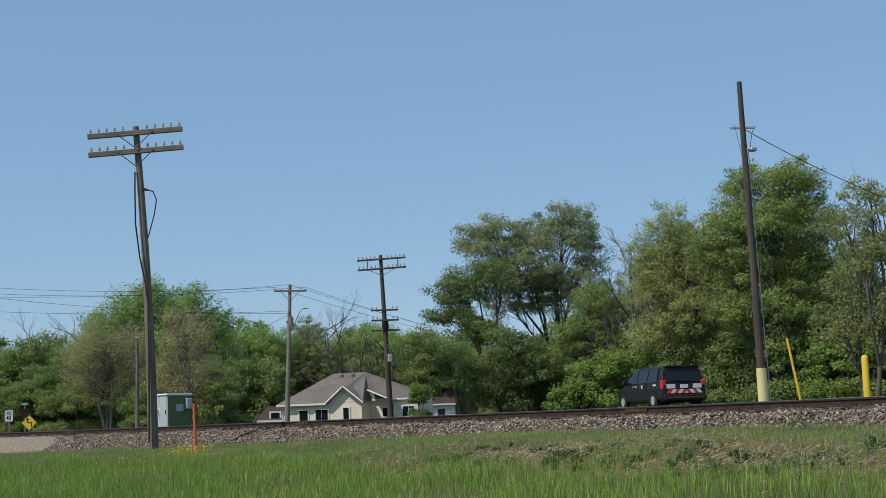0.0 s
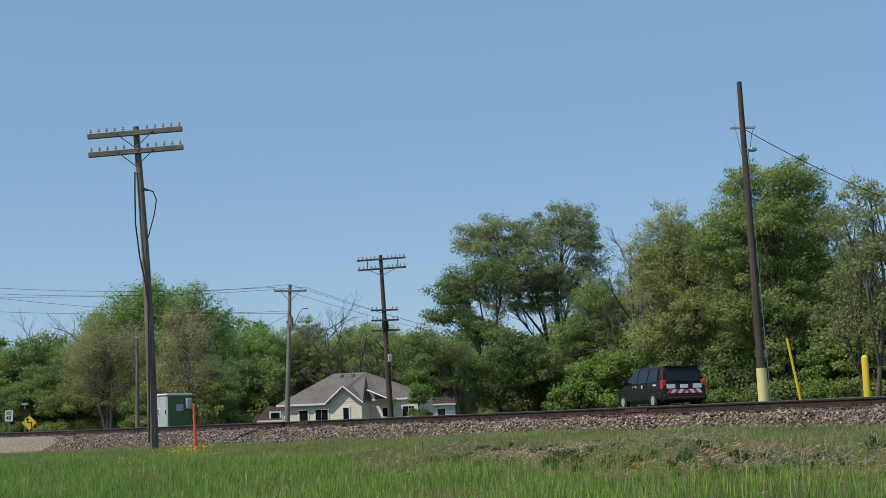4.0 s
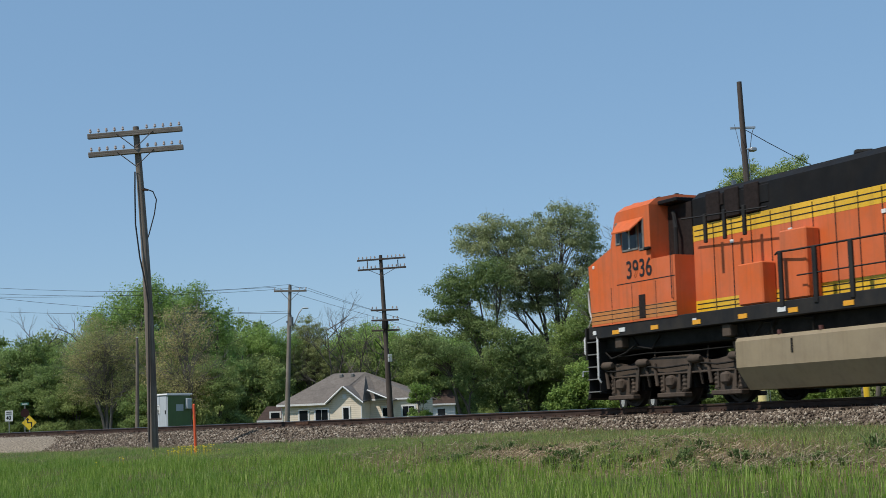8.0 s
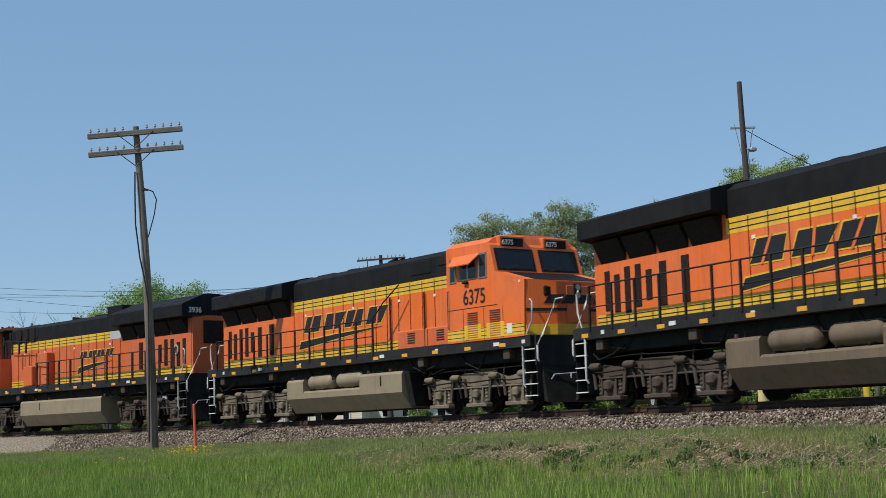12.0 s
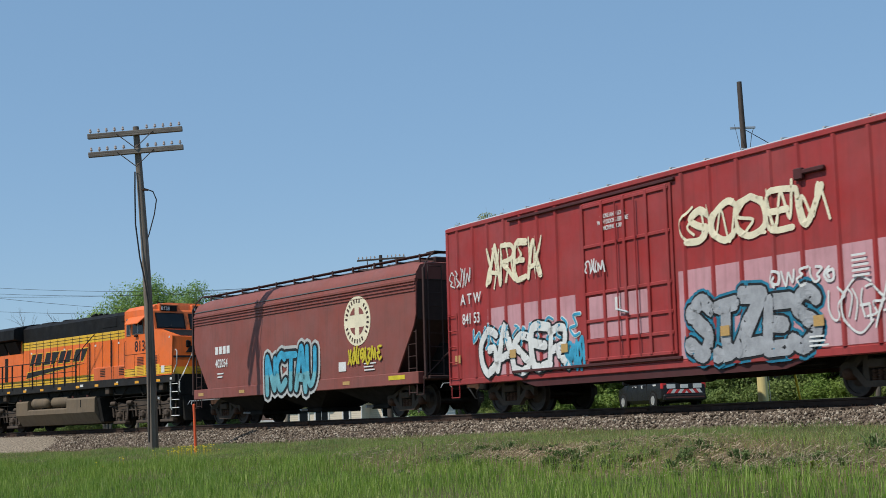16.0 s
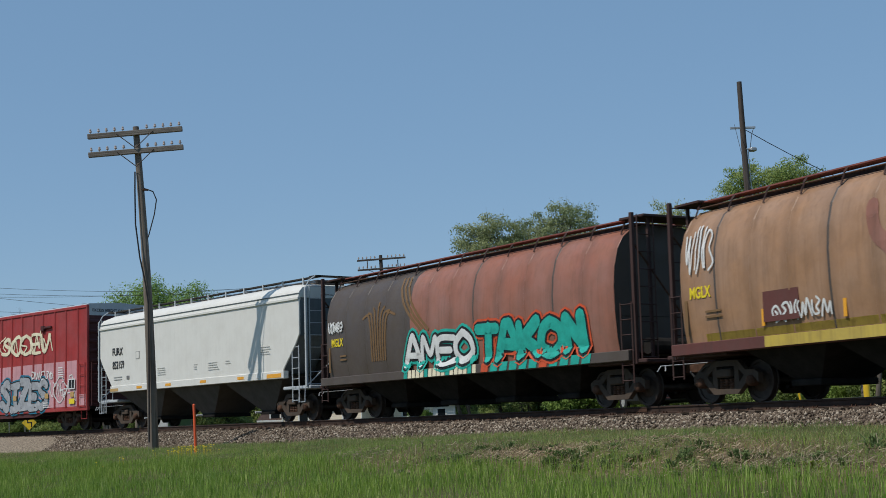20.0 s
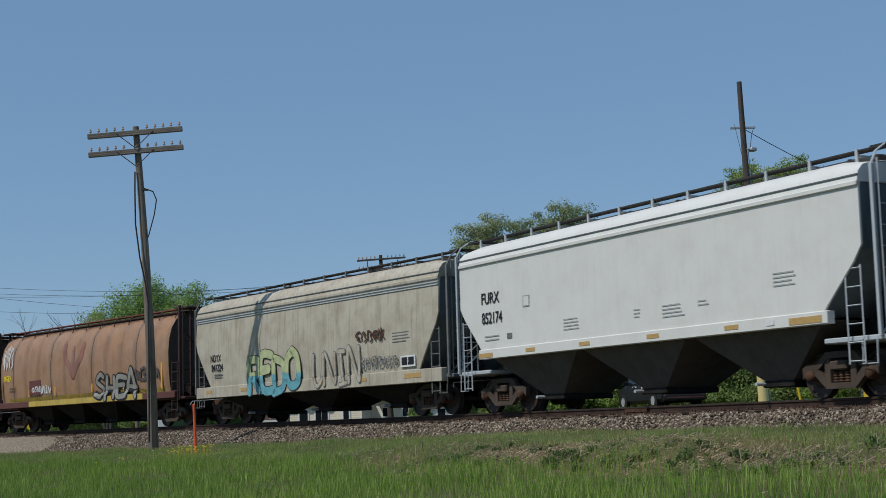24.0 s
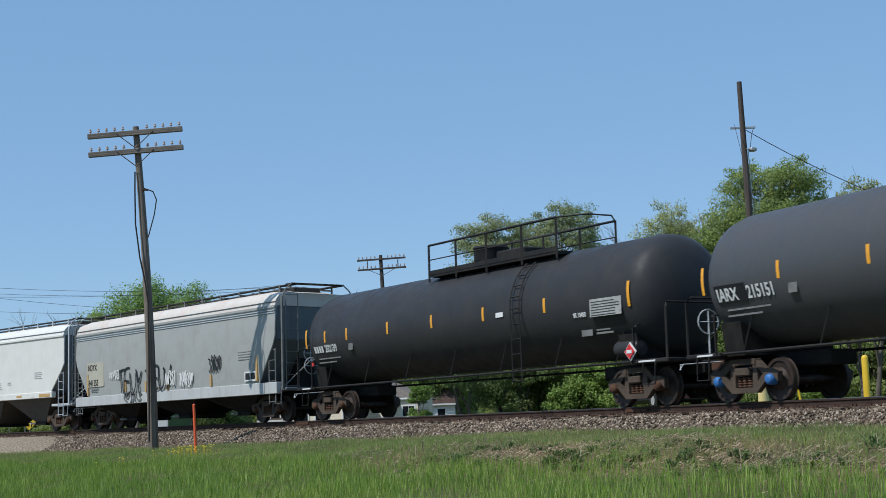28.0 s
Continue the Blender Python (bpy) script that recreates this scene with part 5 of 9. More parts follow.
nt_r.links.new(mix(nt_r, 1.0, ramp(nt_r, noise_tex(nt_r, 3.0, 8, 0.75), [(0.3, (0.115, 0.095, 0.080)), (0.7, (0.215, 0.185, 0.160))]), ramp(nt_r, noise_tex(nt_r, 0.35), [(0.3, (0.8, 0.8, 0.8)), (0.7, (1.1, 1.1, 1.1))]), "MULTIPLY"), b_r.inputs[0])
BROWN_ROOF = plain("brown_shingles", (0.075, 0.05, 0.04), 0.9, 0, 0.2, 0.25, 3)
HOUSE_TURN = radians(57)


def slab(pts, thick):
    """A roof plane with thickness, from its corners."""
    pts = [Vector(p) for p in pts]
    n = (pts[1] - pts[0]).cross(pts[2] - pts[0]).normalized()
    n = n if n.z > 0 else -n
    k = len(pts)
    return Geo().add([*pts, *(p - n * thick for p in pts)], [tuple(range(k)), tuple(range(2 * k - 1, k - 1, -1))] + [(i, (i + 1) % k, k + (i + 1) % k, k + i) for i in range(k)])


def house_window(house, x0, x1, z0, z1, y, panes=1):
    win = part("window", Geo().box(x0 - 0.14, x1 + 0.14, y - 0.06, y + 0.02, z0 - 0.14, z1 + 0.14), M["white"], house)
    w = (x1 - x0) / panes
    for k in range(panes):
        part("pane", Geo().box(x0 + k * w + 0.02, x0 + (k + 1) * w - 0.02, y - 0.075, y - 0.058, z0, z1), M["glass"], win, "dark window pane")
    part("sill", Geo().cbox(x0 - 0.14, x1 + 0.14, y - 0.12, y + 0.01, z0 - 0.15, z0 - 0.09, 0.01), M["white"], win)


def bungalow():
    h = thing("house", "cream-sided bungalow with a grey shingle hip roof", "house", Matrix.Translation((-147.7, 11.0, -0.25)) @ Matrix.Rotation(HOUSE_TURN, 4, "Z"))
    part("wall", Geo().box(0, 8.4, 0, 0.2, 0, 2.72), SIDING, h)
    part("wall", Geo().box(0, 0.2, 0.202, 8.0, 0, 2.72), SIDING, h)
    part("wall", Geo().box(8.2, 8.4, 0.202, 2.6, 0, 2.72), SIDING, h)
    part("wall", Geo().box(8.402, 13.4, 2.6, 2.8, 0, 2.9), SIDING, h)
    part("wall", Geo().box(13.2, 13.4, 2.802, 8.0, 0, 2.9), SIDING, h)
    part("wall", Geo().box(0.202, 13.198, 7.8, 8.0, 0, 2.72), SIDING, h)
    part("gable_wall", Geo().prism([(4.9, 2.722), (8.4, 2.722), (6.62, 4.15)], 1, -0.02, 0.18), SIDING, h)
    # hip roof: ridge from 4.2 to 7.6, eaves all round, a gable over the right of the front
    e, r = 2.72, 5.72
    part("roof", slab([(-0.4, -0.4, e), (5.0, -0.4, e), (6.6, 2.2, 4.35), (7.6, 4.0, r), (4.2, 4.0, r)], 0.14), SHINGLE, h)
    part("roof", slab([(-0.4, 8.4, e), (-0.4, -0.4, e), (4.2, 4.0, r)], 0.14), SHINGLE, h)
    part("roof", slab([(13.8, 8.4, e + 0.1), (-0.4, 8.4, e), (4.2, 4.0, r), (7.6, 4.0, r)], 0.14), SHINGLE, h)
    part("roof", slab([(8.6, -0.4, e), (8.6, 2.4, e + 0.25), (13.8, 2.4, e + 0.25), (13.8, 5.2, e + 0.6), (7.6, 4.0, r), (6.6, 2.2, 4.35)], 0.14), SHINGLE, h)
    part("roof", slab([(4.75, -0.45, 2.66), (6.62, -0.45, 4.28), (6.62, 2.6, 4.40), (5.0, 2.2, 2.9)], 0.12), SHINGLE, h)
    part("roof", slab([(6.62, -0.45, 4.28), (8.62, -0.45, 2.62), (8.62, 2.2, 2.9), (6.62, 2.6, 4.40)], 0.12), SHINGLE, h)
    part("fascia", Geo().tube([(4.72, -0.47, 2.60), (6.62, -0.47, 4.22)], 0.09, 4), M["white"], h)
    part("fascia", Geo().tube([(6.62, -0.47, 4.22), (8.66, -0.47, 2.56)], 0.09, 4), M["white"], h)
    part("fascia", Geo().box(-0.42, 4.8, -0.46, -0.40, 2.50, 2.70), M["white"], h)
    part("fascia", Geo().box(8.5, 13.8, 2.32, 2.38, 2.78, 2.95), M["white"], h)
    part("porch_roof", slab([(8.6, 1.2, 3.9), (11.3, 0.9, 2.75), (11.3, 2.6, 2.85), (8.6, 2.6, 4.0)], 0.12), SHINGLE, h)
    part("porch_fascia", Geo().tube([(8.6, 1.15, 3.82), (11.3, 0.85, 2.68)], 0.08, 4), M["white"], h)
    part("porch_post", Geo().box(11.1, 11.24, 1.0, 1.14, 0, 2.65), M["white"], h)
    door = part("door", Geo().cbox(9.6, 10.5, 2.52, 2.60, 0.1, 2.2, 0.02), M["white"], h, "white front door")
    part("door_window", Geo().box(9.75, 10.35, 2.50, 2.515, 1.2, 2.0), M["glass"], door)
    house_window(h, 1.85, 2.75, 0.95, 2.05, 0)
    house_window(h, 3.55, 4.85, 0.95, 2.05, 0, 2)
    house_window(h, 6.45, 7.05, 1.05, 2.15, -0.02)
    house_window(h, 11.8, 13.0, 1.15, 2.1, 2.6, 2)
    part("attic_vent", Geo().box(6.42, 6.84, -0.05, -0.02, 3.05, 3.5), M["white"], h)
    for x in (5.0, 6.2):
        part("roof_vent", Geo().cbox(x, x + 0.35, 3.3, 3.6, 5.25, 5.62, 0.05), M["walkgrey"], h)
    for x in (0.0, 8.3):
        part("downspout", Geo().box(x, x + 0.08, -0.08, -0.002, 0, 2.6), M["white"], h)


def small_house(name, label, x, y, w, depth, eave, ridge, roof_m):
    h = thing(name, label, "house", Matrix.Translation((x, y, -0.2)) @ Matrix.Rotation(RIGHTWARD, 4, "Z"))
    part("wall", Geo().box(0, w, 0, 0.15, 0, eave), M["white"], h)
    part("wall", Geo().box(0, w, depth - 0.15, depth, 0, eave), M["white"], h)
    for a in (0, w - 0.15):
        part("end_wall", Geo().box(a, a + 0.15, 0.152, depth - 0.152, 0, eave), M["white"], h)
    part("roof", slab([(-0.3, -0.35, eave), (w + 0.3, -0.35, eave), (w - 0.4, depth / 2, ridge), (0.4, depth / 2, ridge)], 0.12), roof_m, h)
    part("roof", slab([(-0.3, depth + 0.35, eave), (w + 0.3, depth + 0.35, eave), (w - 0.4, depth / 2, ridge), (0.4, depth / 2, ridge)], 0.12), roof_m, h)
    for a, b in ((-0.3, 0.4), (w + 0.3, w - 0.4)):
        part("roof_hip", slab([(a, -0.35, eave), (a, depth + 0.35, eave), (b, depth / 2, ridge)], 0.12), roof_m, h)
    part("fascia", Geo().box(-0.3, w + 0.3, -0.39, -0.352, eave - 0.2, eave - 0.02), M["white"], h)
    house_window(h, w * 0.3, w * 0.3 + 0.9, 1.0, 1.9, 0)
    return h


bungalow()
small_house("small_house", "small white house with a brown roof among bushes", -162.2, 31.0, 2.9, 5.0, 2.5, 4.1, BROWN_ROOF)
small_house("garage", "low garage with a dark brown roof beside the bungalow", -149.3, 9.1, 3.6, 5.0, 1.2, 2.6, BROWN_ROOF)


# ---- parked van ----
VAN_PAINT = paint("van_navy", (0.014, 0.013, 0.014), 0.3, (0.03, 0.026, 0.022), 0.2, 0.1, 0.02)
VAN_PAINT.node_tree.nodes["Principled BSDF"].inputs["Specular IOR Level"].default_value = 0.22
TYRE = plain("tyre_rubber", (0.02, 0.02, 0.02), 0.85, 0, 0.3, 0.2, 12)


def parked_van():
    van = thing("van", "dark navy minivan with a red and white striped tailgate, parked", "van", Matrix.Translation((-58.45, 8.70, 0.19)) @ Matrix.Rotation(radians(177.5), 4, "Z"))
    # x forward; half widths and heights along the body
    rows = ((-2.56, 0.93, 0.30, 0.92, 0.96), (-2.50, 0.97, 0.28, 1.00, 1.10), (-2.36, 0.985, 0.26, 1.05, 1.66), (-2.1, 0.99, 0.24, 1.05, 1.72), (-1.0, 1.0, 0.22, 1.04, 1.755), (0.2, 1.0, 0.22, 1.02, 1.745),
            (0.75, 1.0, 0.22, 1.01, 1.66), (1.45, 0.995, 0.24, 1.0, 1.14), (1.62, 0.99, 0.24, 0.98, 1.02), (2.25, 0.95, 0.26, 0.88, 0.90), (2.5, 0.86, 0.30, 0.72, 0.74), (2.58, 0.72, 0.34, 0.60, 0.62))
    rings = []
    for x, w, z0, zb, zt in rows:
        top = w * (0.80 if zt - zb > 0.3 else 0.93)
        rings.append([(x, -w * 0.9, z0), (x, -w, z0 + 0.15), (x, -w, (z0 + zb) / 2 + 0.1), (x, -w * 0.985, zb), (x, -top, max(zb + 0.005, zt - 0.06)), (x, -top * 0.85, zt),
                      (x, top * 0.85, zt), (x, top, max(zb + 0.005, zt - 0.06)), (x, w * 0.985, zb), (x, w, (z0 + zb) / 2 + 0.1), (x, w, z0 + 0.15), (x, w * 0.9, z0)])
    part("body", Geo().loft(rings), VAN_PAINT, van, "", 30)

    def glass(name, pts, out):
        n = (Vector(pts[1]) - Vector(pts[0])).cross(Vector(pts[2]) - Vector(pts[0])).normalized()
        n = n if n.dot(Vector(out)) > 0 else -n
        a = [Vector(p) + n * 0.012 for p in pts]
        k = len(a)
        return part(name, Geo().add([*a, *(p - n * 0.03 for p in a)], [tuple(range(k)), tuple(range(2 * k - 1, k - 1, -1))] + [(i, (i + 1) % k, k + (i + 1) % k, k + i) for i in range(k)]), M["glass"], van, "dark tinted glass")
    for s in (-1, 1):
        for x0, x1, xs in ((-2.05, -1.05, 0.12), (-0.98, 0.02, 0.0), (0.08, 1.2, -0.55)):
            glass("side_window", [(x0, s * 0.985, 1.09), (x1, s * 0.985, 1.07), (x1 + min(0, xs), s * 0.83, 1.62), (x0 + max(0, xs), s * 0.83, 1.64)], (0, s, 0.2))
        for x0 in (-1.0, 0.05):
            part("door_gap", Geo().box(x0, x0 + 0.02, *sorted((s * 0.99, s * 1.004)), 0.35, 1.05), M["under"], van)
        for x0 in (-0.75, 0.25):
            part("door_handle", Geo().cbox(x0, x0 + 0.2, *sorted((s * 0.99, s * 1.03)), 0.92, 0.97, 0.01), VAN_PAINT, van)
        part("wing_mirror", Geo().cbox(1.0, 1.16, *sorted((s * 1.0, s * 1.22)), 1.05, 1.22, 0.03), VAN_PAINT, van)
        part("side_label", Geo().box(-1.95, -1.65, *sorted((s * 0.99, s * 1.006)), 0.93, 1.0), M["letter"], van)
        part("side_label", Geo().box(-0.6, -0.4, *sorted((s * 0.99, s * 1.008)), 0.88, 1.0), M["letter"], van)
        part("side_label", Geo().box(0.1, 0.55, *sorted((s * 0.99, s * 1.006)), 0.93, 0.98), M["letter"], van)
        part("tail_light", Geo().cbox(-2.55, -2.36, *sorted((s * 0.78, s * 0.99)), 0.78, 1.14, 0.03), M["red"], van, "red tail light")
        part("pillar_light", Geo().cbox(-2.44, -2.34, *sorted((s * 0.84, s * 0.90)), 1.15, 1.55, 0.02), M["maroon"], van, "red reflective strip")
        part("rear_label", Geo().box(-2.575, -2.55, *sorted((s * 0.40, s * 0.78)), 0.80, 0.98), M["letter"], van)
        for x in (-1.62, 1.62):
            wheel = part("wheel", Geo().lathe([(0.0, s * 0.80), (0.30, s * 0.80), (0.34, s * 0.83), (0.34, s * 0.99), (0.31, s * 1.02), (0.23, s * 1.025), (0.0, s * 0.98)], (x, 0, 0.34), 1, 24), TYRE, van, "", 40)
            part("rim", Geo().lathe([(0.0, s * 1.035), (0.05, s * 1.035), (0.15, s * 1.02), (0.19, s * 1.03), (0.19, s * 0.99), (0.0, s * 0.99)], (x, 0, 0.34), 1, 20), M["stencil"], wheel, "silver alloy rim", 40)
            part("wheel_arch", Geo().lathe([(0.36, s * 0.985), (0.41, s * 0.985), (0.41, s * 1.006), (0.36, s * 1.006)], (x, 0, 0.34), 1, 24), M["under"], van)
    glass("rear_window", [(-2.545, -0.72, 1.08), (-2.545, 0.72, 1.08), (-2.36, 0.66, 1.60), (-2.36, -0.66, 1.60)], (-1, 0, 0.3))
    glass("windscreen", [(1.42, -0.82, 1.17), (1.42, 0.82, 1.17), (0.80, 0.72, 1.63), (0.80, -0.72, 1.63)], (1, 0, 0.5))
    part("bumper", Geo().cbox(-2.64, -2.45, -0.95, 0.95, 0.30, 0.56, 0.05), VAN_PAINT, van)
    part("bumper_strip", Geo().box(-2.648, -2.638, -0.85, 0.85, 0.40, 0.46), M["maroon"], van)
    part("number_plate", Geo().cbox(-2.59, -2.55, -0.17, 0.17, 0.80, 0.95, 0.008), M["letter"], van)
    for k in range(10):
        y0 = -0.80 + k * 0.16
        lean = 0.13 if k < 5 else -0.13
        part("chevron", Geo().prism([(y0, 0.60), (y0 + 0.16, 0.60), (y0 + 0.16 + lean, 0.76), (y0 + lean, 0.76)], 0, -2.60 - 0.0005 * k, -2.55), M["red"] if k % 2 else M["letter"], van)
    part("spoiler", Geo().cbox(-2.46, -2.2, -0.74, 0.74, 1.70, 1.745, 0.015), VAN_PAINT, van)
    part("wiper", Geo().tube([(-2.57, 0.0, 1.10), (-2.54, 0.4, 1.16)], 0.012, 4), M["wire"], van)
    part("aerial", Geo().tube([(-2.0, 0.3, 1.73), (-2.1, 0.3, 1.95)], 0.008, 4), M["wire"], van)


parked_van()


# ---- signal cabinet and road signs ----
def signal_cabinet():
    green = paint("cabinet_green", (0.10, 0.16, 0.06), 0.6, DUST, 0.3, 0.3, 0.1)
    c = thing("signal_cabinet", "silver and green metal signal cabinet with a white roof", "signal cabinet", Matrix.Translation((-80.84, -9.02, 0.0)) @ Matrix.Rotation(RIGHTWARD - radians(47), 4, "Z"))
    part("body", Geo().cbox(-0.72, 0.72, -0.72, 0.72, 0.1, 1.95, 0.02), M["galv"], c)
    part("side_panel", Geo().box(0.722, 0.735, -0.70, 0.70, 0.12, 1.9), green, c, "faded green side")
    part("side_panel", Geo().box(-0.70, 0.70, 0.722, 0.735, 0.12, 1.9), green, c)
    part("roof", Geo().loft([[(-0.8, -0.8, 1.952), (0.8, -0.8, 1.952), (0.8, 0.8, 1.952), (-0.8, 0.8, 1.952)], [(-0.78, -0.78, 2.03), (0.78, -0.78, 2.03), (0.78, 0.78, 2.03), (-0.78, 0.78, 2.03)]]), M["white"], c)
    for x in (-0.68, 0.0):
        d = part("door", Geo().cbox(x + 0.01, x + 0.67, -0.75, -0.722, 0.16, 1.88, 0.01), M["galv"], c)
        part("handle", Geo().cbox(x + 0.55, x + 0.6, -0.79, -0.751, 0.95, 1.15, 0.01), M["under"], d)
        part("hinge", Geo().cyl((x + 0.03, -0.765, 1.4), (x + 0.03, -0.765, 1.55), 0.02, 6), M["galv"], d)
    part("notice", Geo().box(-0.5, 0.05, -0.772, -0.765, 1.0, 1.45), M["letter"], c, "white printed notice")
    for k in range(5):
        part("notice_line", Geo().box(-0.45, 0.0, -0.776, -0.773, 1.36 - k * 0.07, 1.385 - k * 0.07), M["walkgrey"], c)
    part("notice", Geo().box(0.737, 0.745, -0.2, 0.25, 1.1, 1.45), M["galv"], c)
    part("meter_box", Geo().cbox(0.76, 0.95, 0.35, 0.65, 1.2, 1.75, 0.02), M["galv"], c)
    part("plinth", Geo().box(-0.8, 0.8, -0.8, 0.8, 0.0, 0.098), M["walkgrey"], c)


def sign_post(name, label, x, y, h, turn=0.0):
    ob = thing(name, label, "road sign", Matrix.Translation((x, y, 0.15)) @ Matrix.Rotation(RIGHTWARD + turn, 4, "Z"))
    part("post", Geo().cbox(-0.03, 0.03, 0.0, 0.06, 0, h, 0.008), M["galvpole"], ob)
    return ob


def octagon(r, n=8, turn=0.3927):
    return [(r * math.cos(turn + 2 * math.pi * k / n), r * math.sin(turn + 2 * math.pi * k / n)) for k in range(n)]


def road_signs():
    s = sign_post("speed_sign", "white speed limit sign reading 40 on a post", -116.63, -16.18, 1.9)
    part("plate", Geo().cbox(-0.30, 0.30, -0.02, 0.0, 1.15, 1.95, 0.008), M["letter"], s)
    lettering("40", -0.21, 1.26, 0.45, M["char"], s, -0.024, 0.8, 0.01, "numerals")
    for z in (1.66, 1.80):
        part("small_words", Geo().box(-0.2, 0.2, -0.025, -0.021, z, z + 0.07), M["char"], s)
    t = sign_post("stop_sign", "stop sign seen edge-on under a green street-name sign", -116.26, -15.06, 2.42)
    part("plate", Geo().prism([(a, b + 1.72) for a, b in octagon(0.34)], 1, -0.02, 0.0), M["maroon"], t, "dark red octagon", at=pose(0, 0, 0, 0, 0, 35))
    part("street_name", Geo().cbox(-0.3, 0.3, -0.02, 0.0, 2.3, 2.5, 0.008), plain("sign_green", (0.02, 0.16, 0.08), 0.5), t, "green street-name plate")
    part("street_name_line", Geo().box(-0.2, 0.2, -0.026, -0.021, 2.36, 2.43), M["letter"], t)
    c = sign_post("curve_sign", "yellow diamond warning sign with a black bent arrow", -116.1, -14.75, 1.4)
    part("plate", Geo().prism([(a, b + 1.0) for a, b in octagon(0.55, 4, 0.0)], 1, -0.025, 0.0), M["safety_yellow"], c)
    arrow = Geo()
    ribbon(arrow, [(0.18, 0.72), (0.18, 1.0), (-0.12, 1.0), (-0.12, 1.25)], 0.09, lambda x, z: -0.027, 0.0)
    arrow.prism([(-0.26, 1.2), (0.02, 1.2), (-0.12, 1.38)], 1, -0.031, -0.026)
    part("arrow", arrow, M["char"], c)


signal_cabinet()


# ---- the train ----
TRAIN = []          # vehicle, place along the train, half the truck spacing, wheelsets


def disc_profile(r, w):
    """A railway wheel: flange inside, tread, plate and hub."""
    return [(0.09, -w), (0.09, -0.12), (r * 0.55, -0.03), (r * 0.84, -0.04), (r * 0.86, -0.068), (r, -0.068), (r + 0.004, 0.045), (r + 0.03, 0.055), (r + 0.03, 0.07),
            (r * 0.86, 0.07), (r * 0.8, 0.03), (0.12, 0.05), (0.09, w)]


def wheelset_mesh(r):
    g = Geo()
    for s in (-1, 1):
        g.lathe([(a, s * (b + 0.0) * -1) for a, b in disc_profile(r, 0.14)], (0, s * 0.745, 0), 1, 28)
    g.cyl((0, -1.0, 0), (0, 1.0, 0), 0.085, 12)
    for s in (-1, 1):
        for k in range(3):
            a = k * 2.094 + 0.3
            g.cyl((0.045 * math.cos(a), s * 1.0, 0.045 * math.sin(a)), (0.045 * math.cos(a), s * 1.03, 0.045 * math.sin(a)), 0.016, 6)
    return g


WHEEL_FREIGHT = wheelset_mesh(0.457).mesh("wheelset", plain("wheel_steel", (0.055, 0.040, 0.032), 0.6, 0.3, 0.4, 0.35, 6), 30)
WHEEL_LOCO = wheelset_mesh(0.53).mesh("wheelset", plain("wheel_dark", (0.040, 0.032, 0.028), 0.65, 0.3, 0.4, 0.35, 6), 30)


def tread_mesh(r):
    g = Geo()
    for s in (-1, 1):
        g.lathe([(r + 0.0045, s * 0.745 - 0.05 * s - 0.012), (r + 0.0055, s * 0.745 - 0.05 * s + 0.012)], (0, 0, 0), 1, 28)
        g.lathe([(r * 0.885, s * (0.745 + 0.0695)), (r * 0.985, s * (0.745 + 0.0702))], (0, 0, 0), 1, 28)
    return g.mesh("tread", M["steel"], 30)


def freight_truck(car, x, yaw, frame_mat, cap_mat, springs="rust"):
    truck = part("truck", Geo().cbox(-0.22, 0.22, -1.0, 1.0, 0.50, 0.80, 0.04).cyl((0, 0, 0.8), (0, 0, 0.95), 0.18, 12), M["under"], car, at=pose(x, 0, 0, 0, 0, yaw))
    for s in (-1, 1):
        y0, y1 = sorted((s * 0.92, s * 1.06))
        g = Geo()
        g.prism([(-1.12, 0.40), (-1.13, 0.62), (-0.98, 0.70), (-0.70, 0.70), (-0.42, 0.93), (0.42, 0.93), (0.70, 0.70), (0.98, 0.70), (1.13, 0.62), (1.12, 0.40),
                 (1.0, 0.52), (0.80, 0.52), (0.62, 0.60), (0.36, 0.80), (-0.36, 0.80), (-0.62, 0.60), (-0.80, 0.52), (-1.0, 0.52)], 1, y0, y1)
        g.prism([(-0.80, 0.50), (-0.66, 0.60), (-0.34, 0.30), (0.34, 0.30), (0.66, 0.60), (0.80, 0.50), (0.42, 0.18), (-0.42, 0.18)], 1, y0, y1)
        for c in (-0.38, 0.38):
            g.prism([(c - 0.09, 0.28), (c - 0.07, 0.82), (c + 0.07, 0.82), (c + 0.09, 0.28)], 1, y0 + 0.01, y1 + 0.012)
        part("side_frame", g, frame_mat, truck)
        nest = Geo()
        for c in (-0.17, 0.0, 0.17):
            nest.lathe([(0.07 if k % 2 else 0.052, 0.30 + k * 0.028) for k in range(9)], (c, s * 1.0, 0), 2, 8)
        part("spring_nest", nest, M[springs], truck)
        part("bolster_end", Geo().cbox(-0.24, 0.24, *sorted((s * 0.99, s * 1.13)), 0.55, 0.74, 0.03), frame_mat, truck)
        for ax in (-0.88, 0.88):
            part("bearing_cap", Geo().lathe([(0.0, s * 1.15), (0.07, s * 1.15), (0.11, s * 1.12), (0.125, s * 1.06), (0.125, s * 0.93), (0.0, s * 0.93)], (ax, 0, 0.457), 1, 14), cap_mat, truck, "", 40)
    for bx in (-0.55, 0.55):
        part("brake_beam", Geo().tube([(bx, -0.7, 0.38), (bx, 0.7, 0.38)], 0.04, 6), M["rust"], truck)
    out = []
    for ax in (-0.88, 0.88):
        ws = part("wheelset", WHEEL_FREIGHT, None, truck, at=pose(ax, 0, 0.457))
        out.append((ws, ax, 0.457))
    return out


